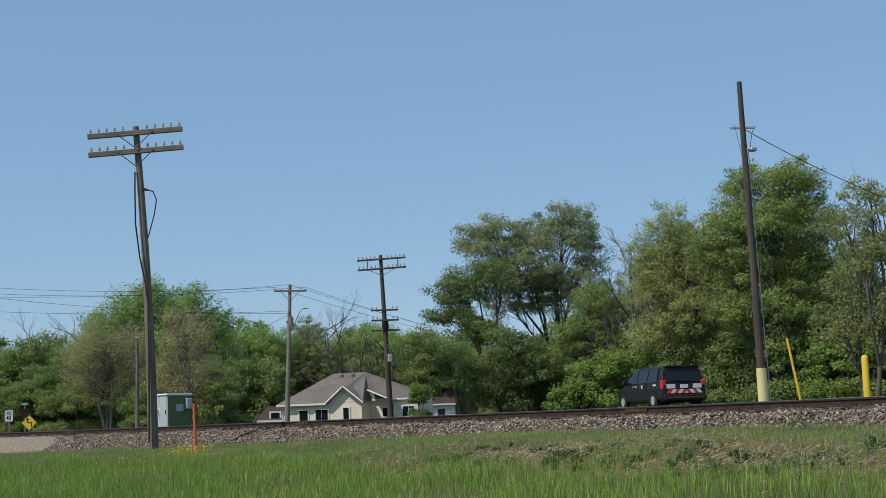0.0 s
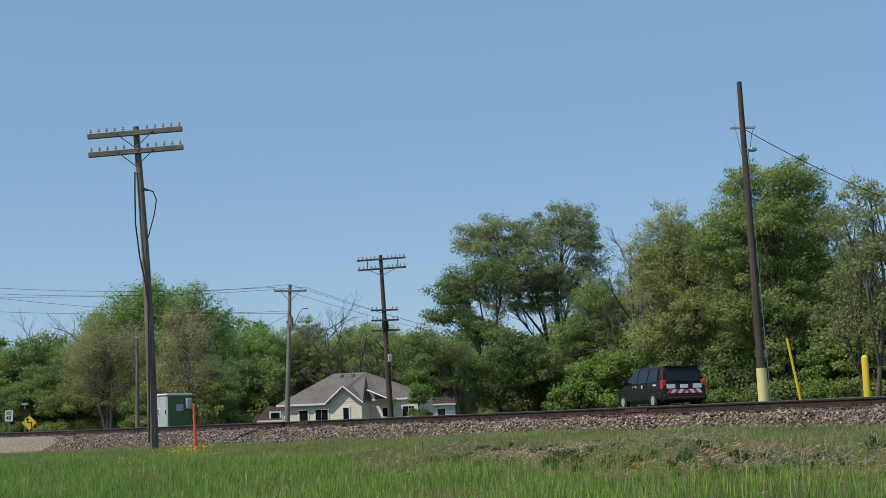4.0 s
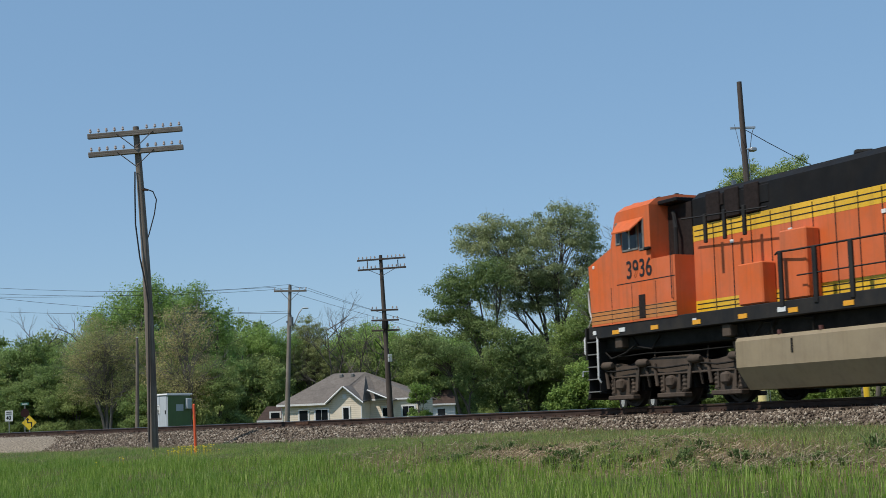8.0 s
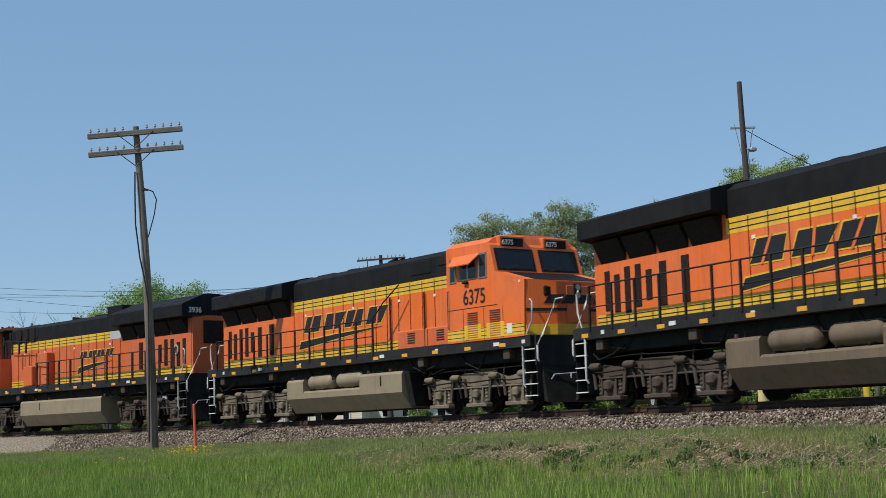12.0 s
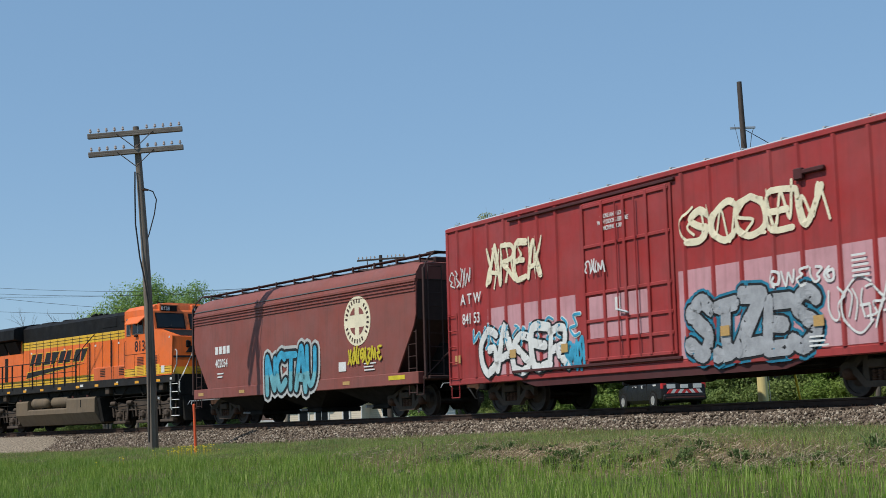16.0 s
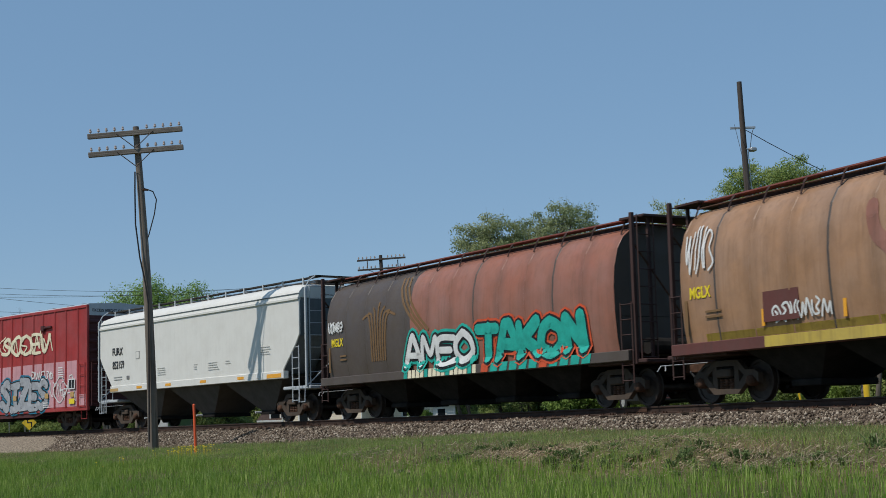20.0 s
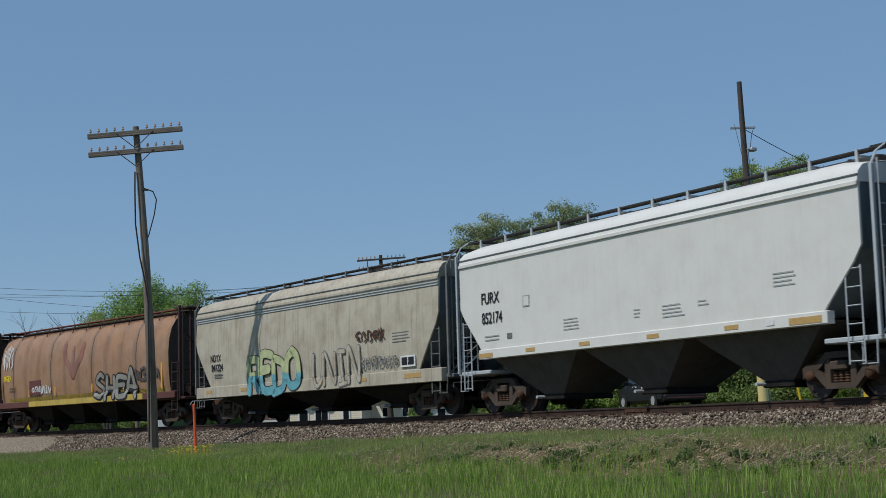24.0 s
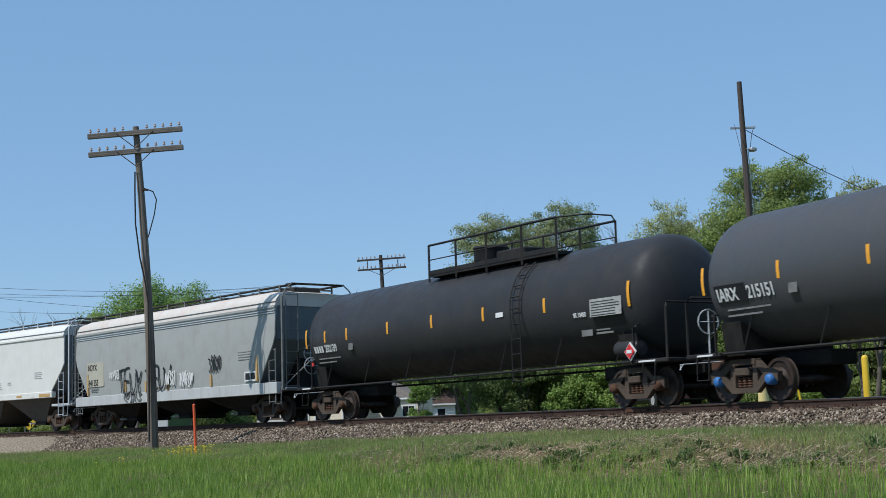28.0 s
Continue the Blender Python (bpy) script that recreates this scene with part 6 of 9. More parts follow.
def coupler(car, x, s, z=0.86):
    """Draft gear, knuckle and air hose at one end; s is the outward side."""
    g = Geo().cbox(*sorted((x, x - s * 0.55)), -0.12, 0.12, z - 0.10, z + 0.10, 0.02)
    g.prism([(x - s * 0.02, -0.16), (x + s * 0.16, -0.18), (x + s * 0.20, -0.05), (x + s * 0.10, 0.0), (x + s * 0.18, 0.16), (x - s * 0.02, 0.16)], 2, z - 0.14, z + 0.14)
    c = part("coupler", g, M["rust"], car, "rusty knuckle coupler")
    part("air_hose", Geo().tube([(x - s * 0.1, -0.35, z - 0.08), (x + s * 0.08, -0.38, z - 0.22), (x + s * 0.16, -0.30, z - 0.42), (x + s * 0.2, -0.12, z - 0.40)], 0.025, 6), M["wire"], c, "black rubber air hose", 60)
    part("cut_lever", Geo().tube([(x - s * 0.12, -1.35, z - 0.08), (x - s * 0.05, -1.30, z + 0.05), (x - s * 0.04, -0.1, z + 0.12)], 0.014, 5), M["galv"], c)


def ladder(parent, x, y, z0, z1, mat, width=0.42, rungs=None, axis="x", name="ladder"):
    """Two stiles and rungs; axis tells along which way it is wide."""
    g = Geo()
    e = Vector((1, 0, 0)) if axis == "x" else Vector((0, 1, 0))
    for s in (-1, 1):
        p = Vector((x, y, 0)) + e * (s * width / 2)
        g.tube([p + Vector((0, 0, z0)), p + Vector((0, 0, z1))], 0.022, 4)
    n = rungs or max(2, int((z1 - z0) / 0.38))
    for k in range(n):
        z = z0 + 0.06 + (z1 - z0 - 0.12) * k / (n - 1)
        g.tube([Vector((x, y, z)) - e * width / 2, Vector((x, y, z)) + e * width / 2], 0.014, 4)
    return part(name, g, mat, parent)


def ribbon(g, pts, w, yf, lift):
    """A painted stroke lying on a side; yf gives the side's y at (x, z)."""
    pts = [Vector((p[0], p[1])) for p in pts]
    for i in range(len(pts) - 1):
        a, b = pts[i], pts[i + 1]
        n = max(1, int((b - a).length / 0.1))
        d = (b - a).normalized() if (b - a).length else Vector((1, 0))
        s = Vector((-d.y, d.x)) * w / 2
        l2 = lift + 0.0004 * (i % 5)
        for k in range(n):
            p, q = a.lerp(b, k / n), a.lerp(b, (k + 1) / n)
            m = max(1, int(w / 0.12))
            for j in range(m):
                e0, e1 = s * (2 * j / m - 1), s * (2 * (j + 1) / m - 1)
                g.add([(c.x, yf(c.x, c.y) - l2, c.y) for c in (p + e0, q + e0, q + e1, p + e1)], [(0, 1, 2, 3)])
    for i, p in enumerate(pts):
        l2 = lift + 0.0022 + 0.0003 * (i % 4)
        ring = [p + Vector((math.cos(a), math.sin(a))) * w / 2 for a in np.linspace(0, 2 * math.pi, 9)[:-1]]
        g.add([(c.x, yf(c.x, c.y) - l2, c.y) for c in [p, *ring]], [(0, k + 1, (k + 1) % 8 + 1) for k in range(8)])


def smooth(pts, n=5):
    """A curve through points."""
    out = []
    for i in range(len(pts) - 1):
        p0, p1, p2, p3 = (Vector(pts[max(0, min(len(pts) - 1, k))]) for k in (i - 1, i, i + 1, i + 2))
        for k in range(n):
            t = k / n
            out.append(0.5 * ((2 * p1) + (p2 - p0) * t + (2 * p0 - 5 * p1 + 4 * p2 - p3) * t * t + (3 * p1 - p0 - 3 * p2 + p3) * t ** 3))
    return out + [Vector(pts[-1])]


def curl(rng):
    """A bulging sprayed form that is no letter: a hooked stem with a loop or a lightning kink."""
    j = lambda a: a + rng.uniform(-0.07, 0.07)
    kind = rng.randrange(5)
    if kind == 0:
        return [[(j(0.15), j(0.05)), (j(0.1), j(0.6)), (j(0.35), j(0.98)), (j(0.75), j(0.8)), (j(0.55), j(0.5)), (j(0.9), j(0.2)), (j(0.6), j(0.0))]]
    if kind == 1:
        return [[(j(0.9), j(0.95)), (j(0.35), j(0.85)), (j(0.6), j(0.55)), (j(0.1), j(0.45)), (j(0.45), j(0.02)), (j(0.85), j(0.12))]]
    if kind == 2:
        return [[(j(0.5), j(0.95)), (j(0.08), j(0.6)), (j(0.3), j(0.1)), (j(0.8), j(0.25)), (j(0.7), j(0.7)), (j(0.35), j(0.6)), (j(0.5), j(0.35))]]
    if kind == 3:
        return [[(j(0.1), j(0.9)), (j(0.3), j(0.3)), (j(0.1), j(0.02))], [(j(0.45), j(1.0)), (j(0.62), j(0.4)), (j(0.4), j(0.0))], [(j(0.9), j(0.95)), (j(0.8), j(0.4)), (j(0.95), j(0.05))]]
    return [[(j(0.1), j(0.1)), (j(0.25), j(0.75)), (j(0.5), j(0.2)), (j(0.7), j(0.95)), (j(0.95), j(0.1))]]


# sprayed capitals as strokes in a unit box; a stroke marked ~ is curved
STROKES = {
    "A": "0.02,0 0.42,1 0.6,1 0.98,0|0.22,0.34 0.8,0.34", "C": "~0.95,0.82 0.55,1 0.12,0.72 0.1,0.3 0.5,0 0.95,0.16", "D": "0.12,0 0.12,1|~0.12,1 0.75,0.85 0.92,0.5 0.75,0.12 0.12,0",
    "E": "0.92,0.98 0.14,0.98 0.14,0.02 0.95,0.02|0.14,0.52 0.75,0.52", "G": "~0.92,0.85 0.5,1 0.1,0.65 0.15,0.2 0.55,0 0.9,0.2|0.9,0.2 0.9,0.48 0.58,0.48", "H": "0.1,0 0.16,1|0.88,0 0.84,1|0.14,0.5 0.86,0.5",
    "I": "0.5,0 0.5,1|0.2,1 0.8,1|0.2,0 0.8,0", "K": "0.12,0 0.12,1|0.9,1 0.16,0.46 0.95,0", "M": "0.04,0 0.14,1 0.5,0.35 0.86,1 0.96,0", "N": "0.1,0 0.12,1 0.84,0.04 0.88,1",
    "O": "~0.5,1 0.1,0.75 0.1,0.25 0.5,0 0.9,0.25 0.9,0.75 0.5,1", "R": "0.12,0 0.12,1|~0.12,0.98 0.8,0.95 0.85,0.6 0.14,0.48|0.35,0.48 0.95,0", "S": "~0.9,0.85 0.5,1 0.12,0.78 0.45,0.52 0.88,0.3 0.55,0 0.08,0.14",
    "T": "0.02,0.96 0.98,0.96|0.5,0.96 0.5,0", "U": "~0.1,1 0.12,0.3 0.5,0 0.86,0.3 0.9,1", "V": "0.06,1 0.48,0 0.94,1", "Y": "0.06,1 0.5,0.5 0.94,1|0.5,0.5 0.46,0", "Z": "0.1,0.97 0.92,0.97 0.08,0.03 0.94,0.03",
}


def capital(letter):
    """The strokes of one sprayed capital."""
    out = []
    for stroke in STROKES[letter].split("|"):
        pts = [tuple(float(v) for v in p.split(",")) for p in stroke.lstrip("~").split()]
        out.append((pts, stroke[0] == "~"))
    return out


def mural(car, x0, x1, z0, z1, n, fill, edge, seed, yf, name="graffiti", label="", w=0.16, rim=0.07, cloud=None, slant=0.0, lift=0.0, word="", lower=None, wild=0.03):
    """Sprayed letters or letter-like strokes with an outline, on a rim of another colour; lower: a second fill, and the height under which it lies."""
    n = len(word) or n
    rng = random.Random(seed)
    inner, outer, back = Geo(), Geo(), Geo()
    for i in range(n):
        cx = x0 + (x1 - x0) * i / n
        cw = (x1 - x0) / n * 1.05
        dz, sc = rng.uniform(-0.06, 0.06) * (z1 - z0), rng.uniform(0.9, 1.08)
        flip, turn = rng.random() < 0.5, rng.random() < 0.5
        for stroke, curved in capital(word[i]) if word else [(c, True) for c in curl(rng)]:
            pts = []
            for a, b in stroke:
                if not word:
                    a, b = (1 - a if flip else a), (1 - b if turn else b)
                a, b = a * (0.8 + 3 * wild if word else 1.0) + rng.uniform(-wild, wild) * 1.3, b * sc + rng.uniform(-wild, wild)
                pts.append((cx + a * cw + slant * b * (z1 - z0), z0 + dz + b * (z1 - z0)))
            pts = smooth(pts) if curved or wild > 0.05 else [Vector(p) for p in pts]
            ww = w * rng.uniform(0.9, 1.15)
            ribbon(inner, pts, ww, yf, lift + 0.022)
            if edge:
                ribbon(outer, pts, ww + rim, yf, lift + 0.012)
            if cloud:
                ribbon(back, pts, ww + rim * 2.1, yf, lift + 0.002)
    if lower:
        under = Geo()
        under.v, low = inner.v, [sum(inner.v[i][2] for i in f) / len(f) < lower[1] for f in inner.f]
        under.f, inner.f = [f for f, k in zip(inner.f, low) if k], [f for f, k in zip(inner.f, low) if not k]
    root = tagged(part(name, inner, M[fill], car, label), kind="stuff")
    if lower:
        tagged(part("lower_fill", under, M[lower[0]], root), kind="stuff")
    if edge:
        tagged(part("outline", outer, M[edge], root), kind="stuff")
    if cloud:
        tagged(part("backdrop_colour", back, M[cloud], root), kind="stuff")
    return root


def plate(car, name, x0, x1, z0, z1, mat, y=-1.6, lift=0.012, label=""):
    return part(name, Geo().box(x0, x1, y - lift, y - 0.001, z0, z1), M[mat], car, label)


def small_print(car, x, z, w, lines, mat="char", y=-1.61, gap=0.075, h=0.032):
    """Stencilled lines too small to be read."""
    rng = random.Random(int(x * 100) + int(z * 100))
    for k in range(lines):
        part("stencil_line", Geo().box(x, x + w * rng.uniform(0.7, 1), y - 0.004, y, z - k * gap, z - k * gap + h), M[mat], car)


# ---- locomotives ----
def locomotive(number, u, d, tank="two", tank_mat="tank_tan", truck_mat="truck_tan", worn=False, half=7.0):
    """d: the side of the cab along the train (+1 towards its tail)."""
    car = thing("locomotive", f"orange, black and yellow diesel locomotive numbered {number}" + (", sun-faded and dusty" if worn else ""), "locomotive", None, "locomotives")
    body_m = M["orange_faded"] if worn else M["orange"]

    def lp(name, g, mat, parent=car, label="", smooth=None):
        if d < 0:
            g.v = [(-p[0], p[1], p[2]) for p in g.v]
            g.f = [tuple(reversed(f)) for f in g.f]
        return part(name, g, M[mat] if isinstance(mat, str) else mat, parent, label, smooth)

    def X(a, b):
        return sorted((a * d, b * d))
    # frame, platforms, hood
    lp("underframe", Geo().cbox(-10.15, 10.0, -1.25, 1.25, 1.35, 1.72, 0.03), "under")
    for s in (-1, 1):
        y0, y1 = sorted((s * 1.27, s * 1.53))
        lp("side_sill", Geo().cbox(-10.1, 9.95, y0, y1, 1.70, 2.02, 0.015), "sill")
    lp("walkway", Geo().box(-10.1, 6.2, -1.26, 1.26, 1.722, 1.99), "sill")
    hx0, hx1 = -9.75, 6.1
    lp("hood_lower_stripe", Geo().box(hx0, hx1, -1.0, 1.0, 1.995, 2.34), "yellow")
    lp("hood_side", Geo().box(hx0, hx1, -0.997, 0.997, 2.342, 3.72), body_m)
    lp("hood_upper_stripe", Geo().box(-4.3, hx1, -1.0, 1.0, 3.722, 4.08), "yellow")
    lp("radiator_bay", Geo().box(hx0, -4.302, -0.995, 0.995, 3.722, 4.2), body_m)
    lp("hood_top", Geo().prism([(-1.0, 4.082), (1.0, 4.082), (1.0, 4.70), (0.80, 4.86), (-0.80, 4.86), (-1.0, 4.70)], 0, -4.3, hx1 - 0.02), "black")
    # radiator wings
    for s in (-1, 1):
        pts = [(s * 0.3, 4.30), (s * 1.05, 4.18), (s * 1.47, 4.26), (s * 1.47, 4.70), (s * 1.40, 4.76), (s * 0.45, 4.98 + 0.17 * worn), (s * 0.3, 4.98 + 0.17 * worn)]
        lp("radiator_wing", Geo().prism(pts, 0, -9.85, -4.2), "black")
    lp("radiator_roof", Geo().cbox(-9.85, -4.2, -0.298, 0.298, 4.3, 5.0 + 0.17 * worn, 0.02), "black")
    lp("hood_end", Geo().box(-9.85, -9.752, -0.98, 0.98, 2.0, 4.3), body_m)
    lp("end_grille", Geo().box(-9.88, -9.852, -0.5, 0.5, 3.2, 4.1), "grille")
    for k in range(4):
        x0 = -9.5 + k * 1.3
        for s in (-1, 1):
            y = s * 1.0
            pan = Geo().add([(x0, y, 3.62), (x0 + 1.15, y, 3.62), (x0 + 1.15, y * 1.26, 4.16), (x0, y * 1.26, 4.16), (x0, y * 0.97, 3.62), (x0 + 1.15, y * 0.97, 3.62), (x0 + 1.15, y * 0.97, 4.19), (x0, y * 0.97, 4.19)],
                            [(0, 1, 2, 3), (5, 4, 7, 6), (0, 3, 7, 4), (1, 5, 6, 2), (0, 4, 5, 1), (3, 2, 6, 7)])
            lp("intake_screen", pan, "grille")
    for k, (x0, w, z0, z1) in enumerate(((-9.35, 0.22, 2.42, 3.42), (-8.92, 0.24, 2.36, 3.30), (-8.45, 0.24, 2.30, 3.45), (-7.98, 0.24, 2.42, 3.46), (-7.52, 0.24, 2.55, 3.28), (-6.95, 0.28, 2.36, 3.42), (-6.05, 0.3, 2.36, 3.46))):
        lp("vent_door", Geo().cbox(x0, x0 + w, -1.02, -0.99, z0, z1, 0.006), "grille")
        lp("vent_door", Geo().cbox(x0, x0 + w, 0.99, 1.02, z0, z1, 0.006), "grille")
    for k in range(15):
        x0 = -4.2 + k * 0.68
        lp("hood_door_seam", Geo().box(x0, x0 + 0.018, -1.012, -0.99, 2.05, 4.05), "sill")
    for z in (2.14, 2.25, 3.82, 3.95):
        lp("stripe_line", Geo().box(-4.2 if z > 3 else hx0, hx1 - 0.05, -1.006, -0.99, z, z + 0.022), "sill")
    for x0 in (-3.4, -0.2, 2.6, 4.6):
        lp("latch_plate", Geo().box(x0, x0 + 0.12, -1.015, -0.99, 3.52, 3.60), "white")
    lp("hood_hatch", Geo().cbox(3.3, 4.5, -1.02, 1.02, 4.25, 4.66, 0.02), "black")
    lp("hood_vent", Geo().cbox(4.9, 5.5, -1.025, -0.99, 4.42, 4.68, 0.01), "grille")
    lp("exhaust_stack", Geo().cbox(-3.6, -2.4, -0.4, 0.4, 4.86, 4.98, 0.03), "under", car, "sooty exhaust stack")
    lp("roof_fan", Geo().lathe([(0.0, 4.86), (0.5, 4.86), (0.5, 4.95), (0.4, 4.98), (0, 4.98)], (-1.2, 0, 0), 2, 18), "black")
    horn = Geo()
    for k in range(3):
        horn.cyl((0.9 + 0.12 * k, -0.25 + 0.2 * k, 4.99), (1.35 + 0.12 * k, -0.25 + 0.2 * k, 5.0), 0.03, 8, 0.085)
    lp("horn", horn.box(0.95, 1.2, -0.3, 0.3, 4.86, 4.93), "under")
    lp("aerial_rail", Geo().box(4.6, 5.6, -0.35, -0.28, 4.94, 4.97).box(5.35, 5.42, -0.36, -0.27, 4.86, 5.08), "steel")
    # cab
    cb = 7.05 if worn else 6.12              # the back of the cab's upper half
    side = [(6.1, 2.0), (9.75, 2.0), (9.82, 3.52), (8.50 + 0.28 * worn, 3.86), (8.28 + 0.25 * worn, 4.62), (8.20 + 0.25 * worn, 4.70), (cb, 4.72)] + ([(cb, 3.42), (6.1, 3.42)] if worn else [])
    cab = lp("cab", Geo().prism(side, 1, -1.55, 1.55), body_m)
    cf = 8.2 + 0.25 * worn
    lp("cab_roof", Geo().loft([[(cb, -1.55, 4.721), (cf, -1.55, 4.703), (cf, 1.55, 4.703), (cb, 1.55, 4.721)], [(cb + 0.02, -1.32, 4.88), (cf - 0.05, -1.32, 4.86), (cf - 0.05, 1.32, 4.86), (cb + 0.02, 1.32, 4.88)],
                              [(cb + 0.04, -0.75, 5.0), (cf - 0.1, -0.75, 4.98), (cf - 0.1, 0.75, 4.98), (cb + 0.04, 0.75, 5.0)]]), body_m)
    for k in range(5):
        lp("roof_fitting", Geo().cbox(cb + 0.2 + 0.25 * k, cb + 0.3 + 0.25 * k, -0.6 + 0.3 * (k % 3), -0.5 + 0.3 * (k % 3), 4.98, 5.06 + 0.03 * (k % 2), 0.015), "under", cab)
    lp("nose", Geo().loft([[(9.80, -1.5, 2.0), (9.80, 1.5, 2.0), (9.80, 1.5, 3.5), (9.80, -1.5, 3.5)], [(10.12, -0.7, 2.0), (10.12, 0.7, 2.0), (10.12, 0.7, 3.46), (10.12, -0.7, 3.46)]]), body_m)
    lp("nose_stripe", Geo().loft([[(9.79, -1.52, 2.02), (9.81, 1.52, 2.02), (9.81, 1.52, 2.3), (9.79, -1.52, 2.3)], [(10.14, -0.71, 2.02), (10.14, 0.71, 2.02), (10.14, 0.71, 2.3), (10.14, -0.71, 2.3)]]), "yellow")
    for y0, y1 in ((-1.553, -1.545), (1.545, 1.553)):
        lp("cab_stripe", Geo().box(6.1, 9.76, y0 - 0.001, y1, 2.05, 2.36), "tan" if worn else "yellow")
        for zl in (2.12, 2.24, 2.33):
            lp("stripe_line", Geo().box(6.1, 9.76, y0 - 0.003, y1 + 0.003, zl, zl + 0.018), "sill")
        for xl in (6.9, 7.9, 8.8):
            lp("panel_seam", Geo().box(xl, xl + 0.014, y0 - 0.0025, y1 + 0.0025, 2.02, 2.9), "sill")
    lp("nose_top_panel", Geo().add([(8.55, -1.15, 3.862), (9.80, -1.15, 3.535), (9.80, 1.15, 3.535), (8.55, 1.15, 3.862), (8.55, -1.15, 3.84), (9.8, -1.15, 3.51), (9.8, 1.15, 3.51), (8.55, 1.15, 3.84)],
                                   [(0, 1, 2, 3), (7, 6, 5, 4), (0, 4, 5, 1), (2, 6, 7, 3), (1, 5, 6, 2), (0, 3, 7, 4)]), "black")
    def front(y0, y1, a, b, lift):
        """A pane on the sloping front of the cab, a and b its heights as parts of the slope."""
        p, q = Vector((8.50 + 0.28 * worn, 0, 3.86)), Vector((8.28 + 0.25 * worn, 0, 4.62))
        n = Vector((0.96, 0, 0.28)) * lift
        lo, hi = p.lerp(q, a) + n, p.lerp(q, b) + n
        back = -Vector((0.96, 0, 0.28)) * 0.03
        v = [Vector((c.x, y, c.z)) for c, y in ((lo, y0), (lo, y1), (hi, y1), (hi, y0))]
        return Geo().add([*v, *(c + back for c in v)], [(0, 1, 2, 3), (7, 6, 5, 4), (0, 4, 5, 1), (1, 5, 6, 2), (2, 6, 7, 3), (3, 7, 4, 0)])
    for y0, y1 in ((-1.38, -0.16), (0.16, 1.38)):
        fr = lp("windscreen_frame", front(y0 - 0.06, y1 + 0.06, 0.06, 0.90, 0.012), "under")
        lp("windscreen", front(y0, y1, 0.12, 0.84, 0.02), "glass", fr, "dark tinted windscreen")
        lp("wiper", Geo().tube([(8.53, y0 + 0.15, 3.92), (8.47, (y0 + y1) / 2, 4.02), (8.36, (y0 + y1) / 2 + 0.05, 4.4)], 0.012, 4), "wire", fr)
        nb = lp("number_board", Geo().cbox(8.02, 8.33, y0 + 0.25, y1 - 0.25, 4.62, 4.85, 0.015), "under", cab)
        lp("board_surround", Geo().cbox(8.0, 8.29, y0 + 0.16, y1 - 0.16, 4.58, 4.92, 0.03), body_m, cab)
    hb = lp("headlight_housing", Geo().cbox(10.1, 10.17, -0.14, 0.14, 2.98, 3.42, 0.03), "under")
    for hz in (3.09, 3.31):
        lp("headlight", Geo().cyl((10.165, 0, hz), (10.185, 0, hz), 0.085, 12), "steel", hb)
    lp("nose_door", Geo().cbox(10.125, 10.15, -0.38, 0.38, 2.35, 3.35, 0.01), body_m)
    lp("door_window", Geo().cbox(9.98, 10.06, -1.06, -0.82, 3.06, 3.34, 0.04), "under")
    # cab side: windows, awning, number, louvres
    for s in (-1, 1):
        def sb(a, b, z0, z1, out, ch=0.01):
            y0, y1 = sorted((s * 1.53, s * (1.55 + out)))
            return Geo().cbox(a, b, y0, y1, z0, z1, ch)
        for a, b, z0, z1 in ((7.30, 7.52, 3.66, 4.42), (7.56, 8.24, 3.70, 4.40), (8.28, 8.52, 3.90, 4.45)) if worn else ((6.28, 6.60, 3.70, 4.42), (6.78, 7.62, 3.74, 4.40), (7.72, 8.12, 3.72, 4.45)):
            wf = lp("window_frame", sb(a, b, z0, z1, 0.02), "walkgrey")
            lp("window_pane", sb(a + 0.05, b - 0.05, z0 + 0.05, z1 - 0.05, 0.027), "glass", wf, "dark window pane")
            if b - a > 0.6:
                lp("window_bar", sb((a + b) / 2 - 0.03, (a + b) / 2 + 0.03, z0 + 0.04, z1 - 0.04, 0.034), "galv", wf)
        yy = s * 1.55
        ax0, ax1 = (7.3, 8.4) if worn else (6.45, 7.80)
        lp("awning", Geo().add([(ax0, yy, 4.46), (ax1, yy, 4.46), (ax1 - 0.14, yy + s * 0.30, 4.16), (ax0 + 0.17, yy + s * 0.30, 4.16), (ax0, yy, 4.43), (ax1, yy, 4.43), (ax1 - 0.14, yy + s * 0.29, 4.13), (ax0 + 0.17, yy + s * 0.29, 4.13)],
                               [(0, 1, 2, 3), (7, 6, 5, 4), (0, 4, 5, 1), (1, 5, 6, 2), (2, 6, 7, 3), (3, 7, 4, 0)]), body_m)
        lp("mirror_bracket", Geo().cbox(7.0, 7.22, *sorted((yy, yy + s * 0.10)), 3.64, 3.71, 0.02), "under")
        lp("grab_iron", Geo().tube([(6.2, yy, 2.42), (6.2, yy + s * 0.05, 2.42), (6.2, yy + s * 0.05, 3.5), (6.2, yy, 3.5)], 0.014, 4), "sill")
        if not worn:
            for a in (6.95, 8.02):
                lv = lp("louvre_panel", sb(a, a + 0.82, 2.04, 2.46, 0.012), "yellow")
                for k in range(12):
                    lp("louvre", sb(a + 0.17, a + 0.66, 2.10 + k * 0.062, 2.124 + k * 0.062, 0.022, 0.004), "maroon" if k > 5 else "tan", lv)
        else:
            lp("battery_vent", sb(7.35, 7.62, 2.06, 2.62, 0.015), "grille")
        if not worn:
            lp("white_plate", sb(8.98, 9.22, 2.10, 2.38, 0.012, 0.004), "letter")
        lp("cab_seam", sb(6.12, 8.55, 2.93, 2.95, 0.006, 0.002), "sill")
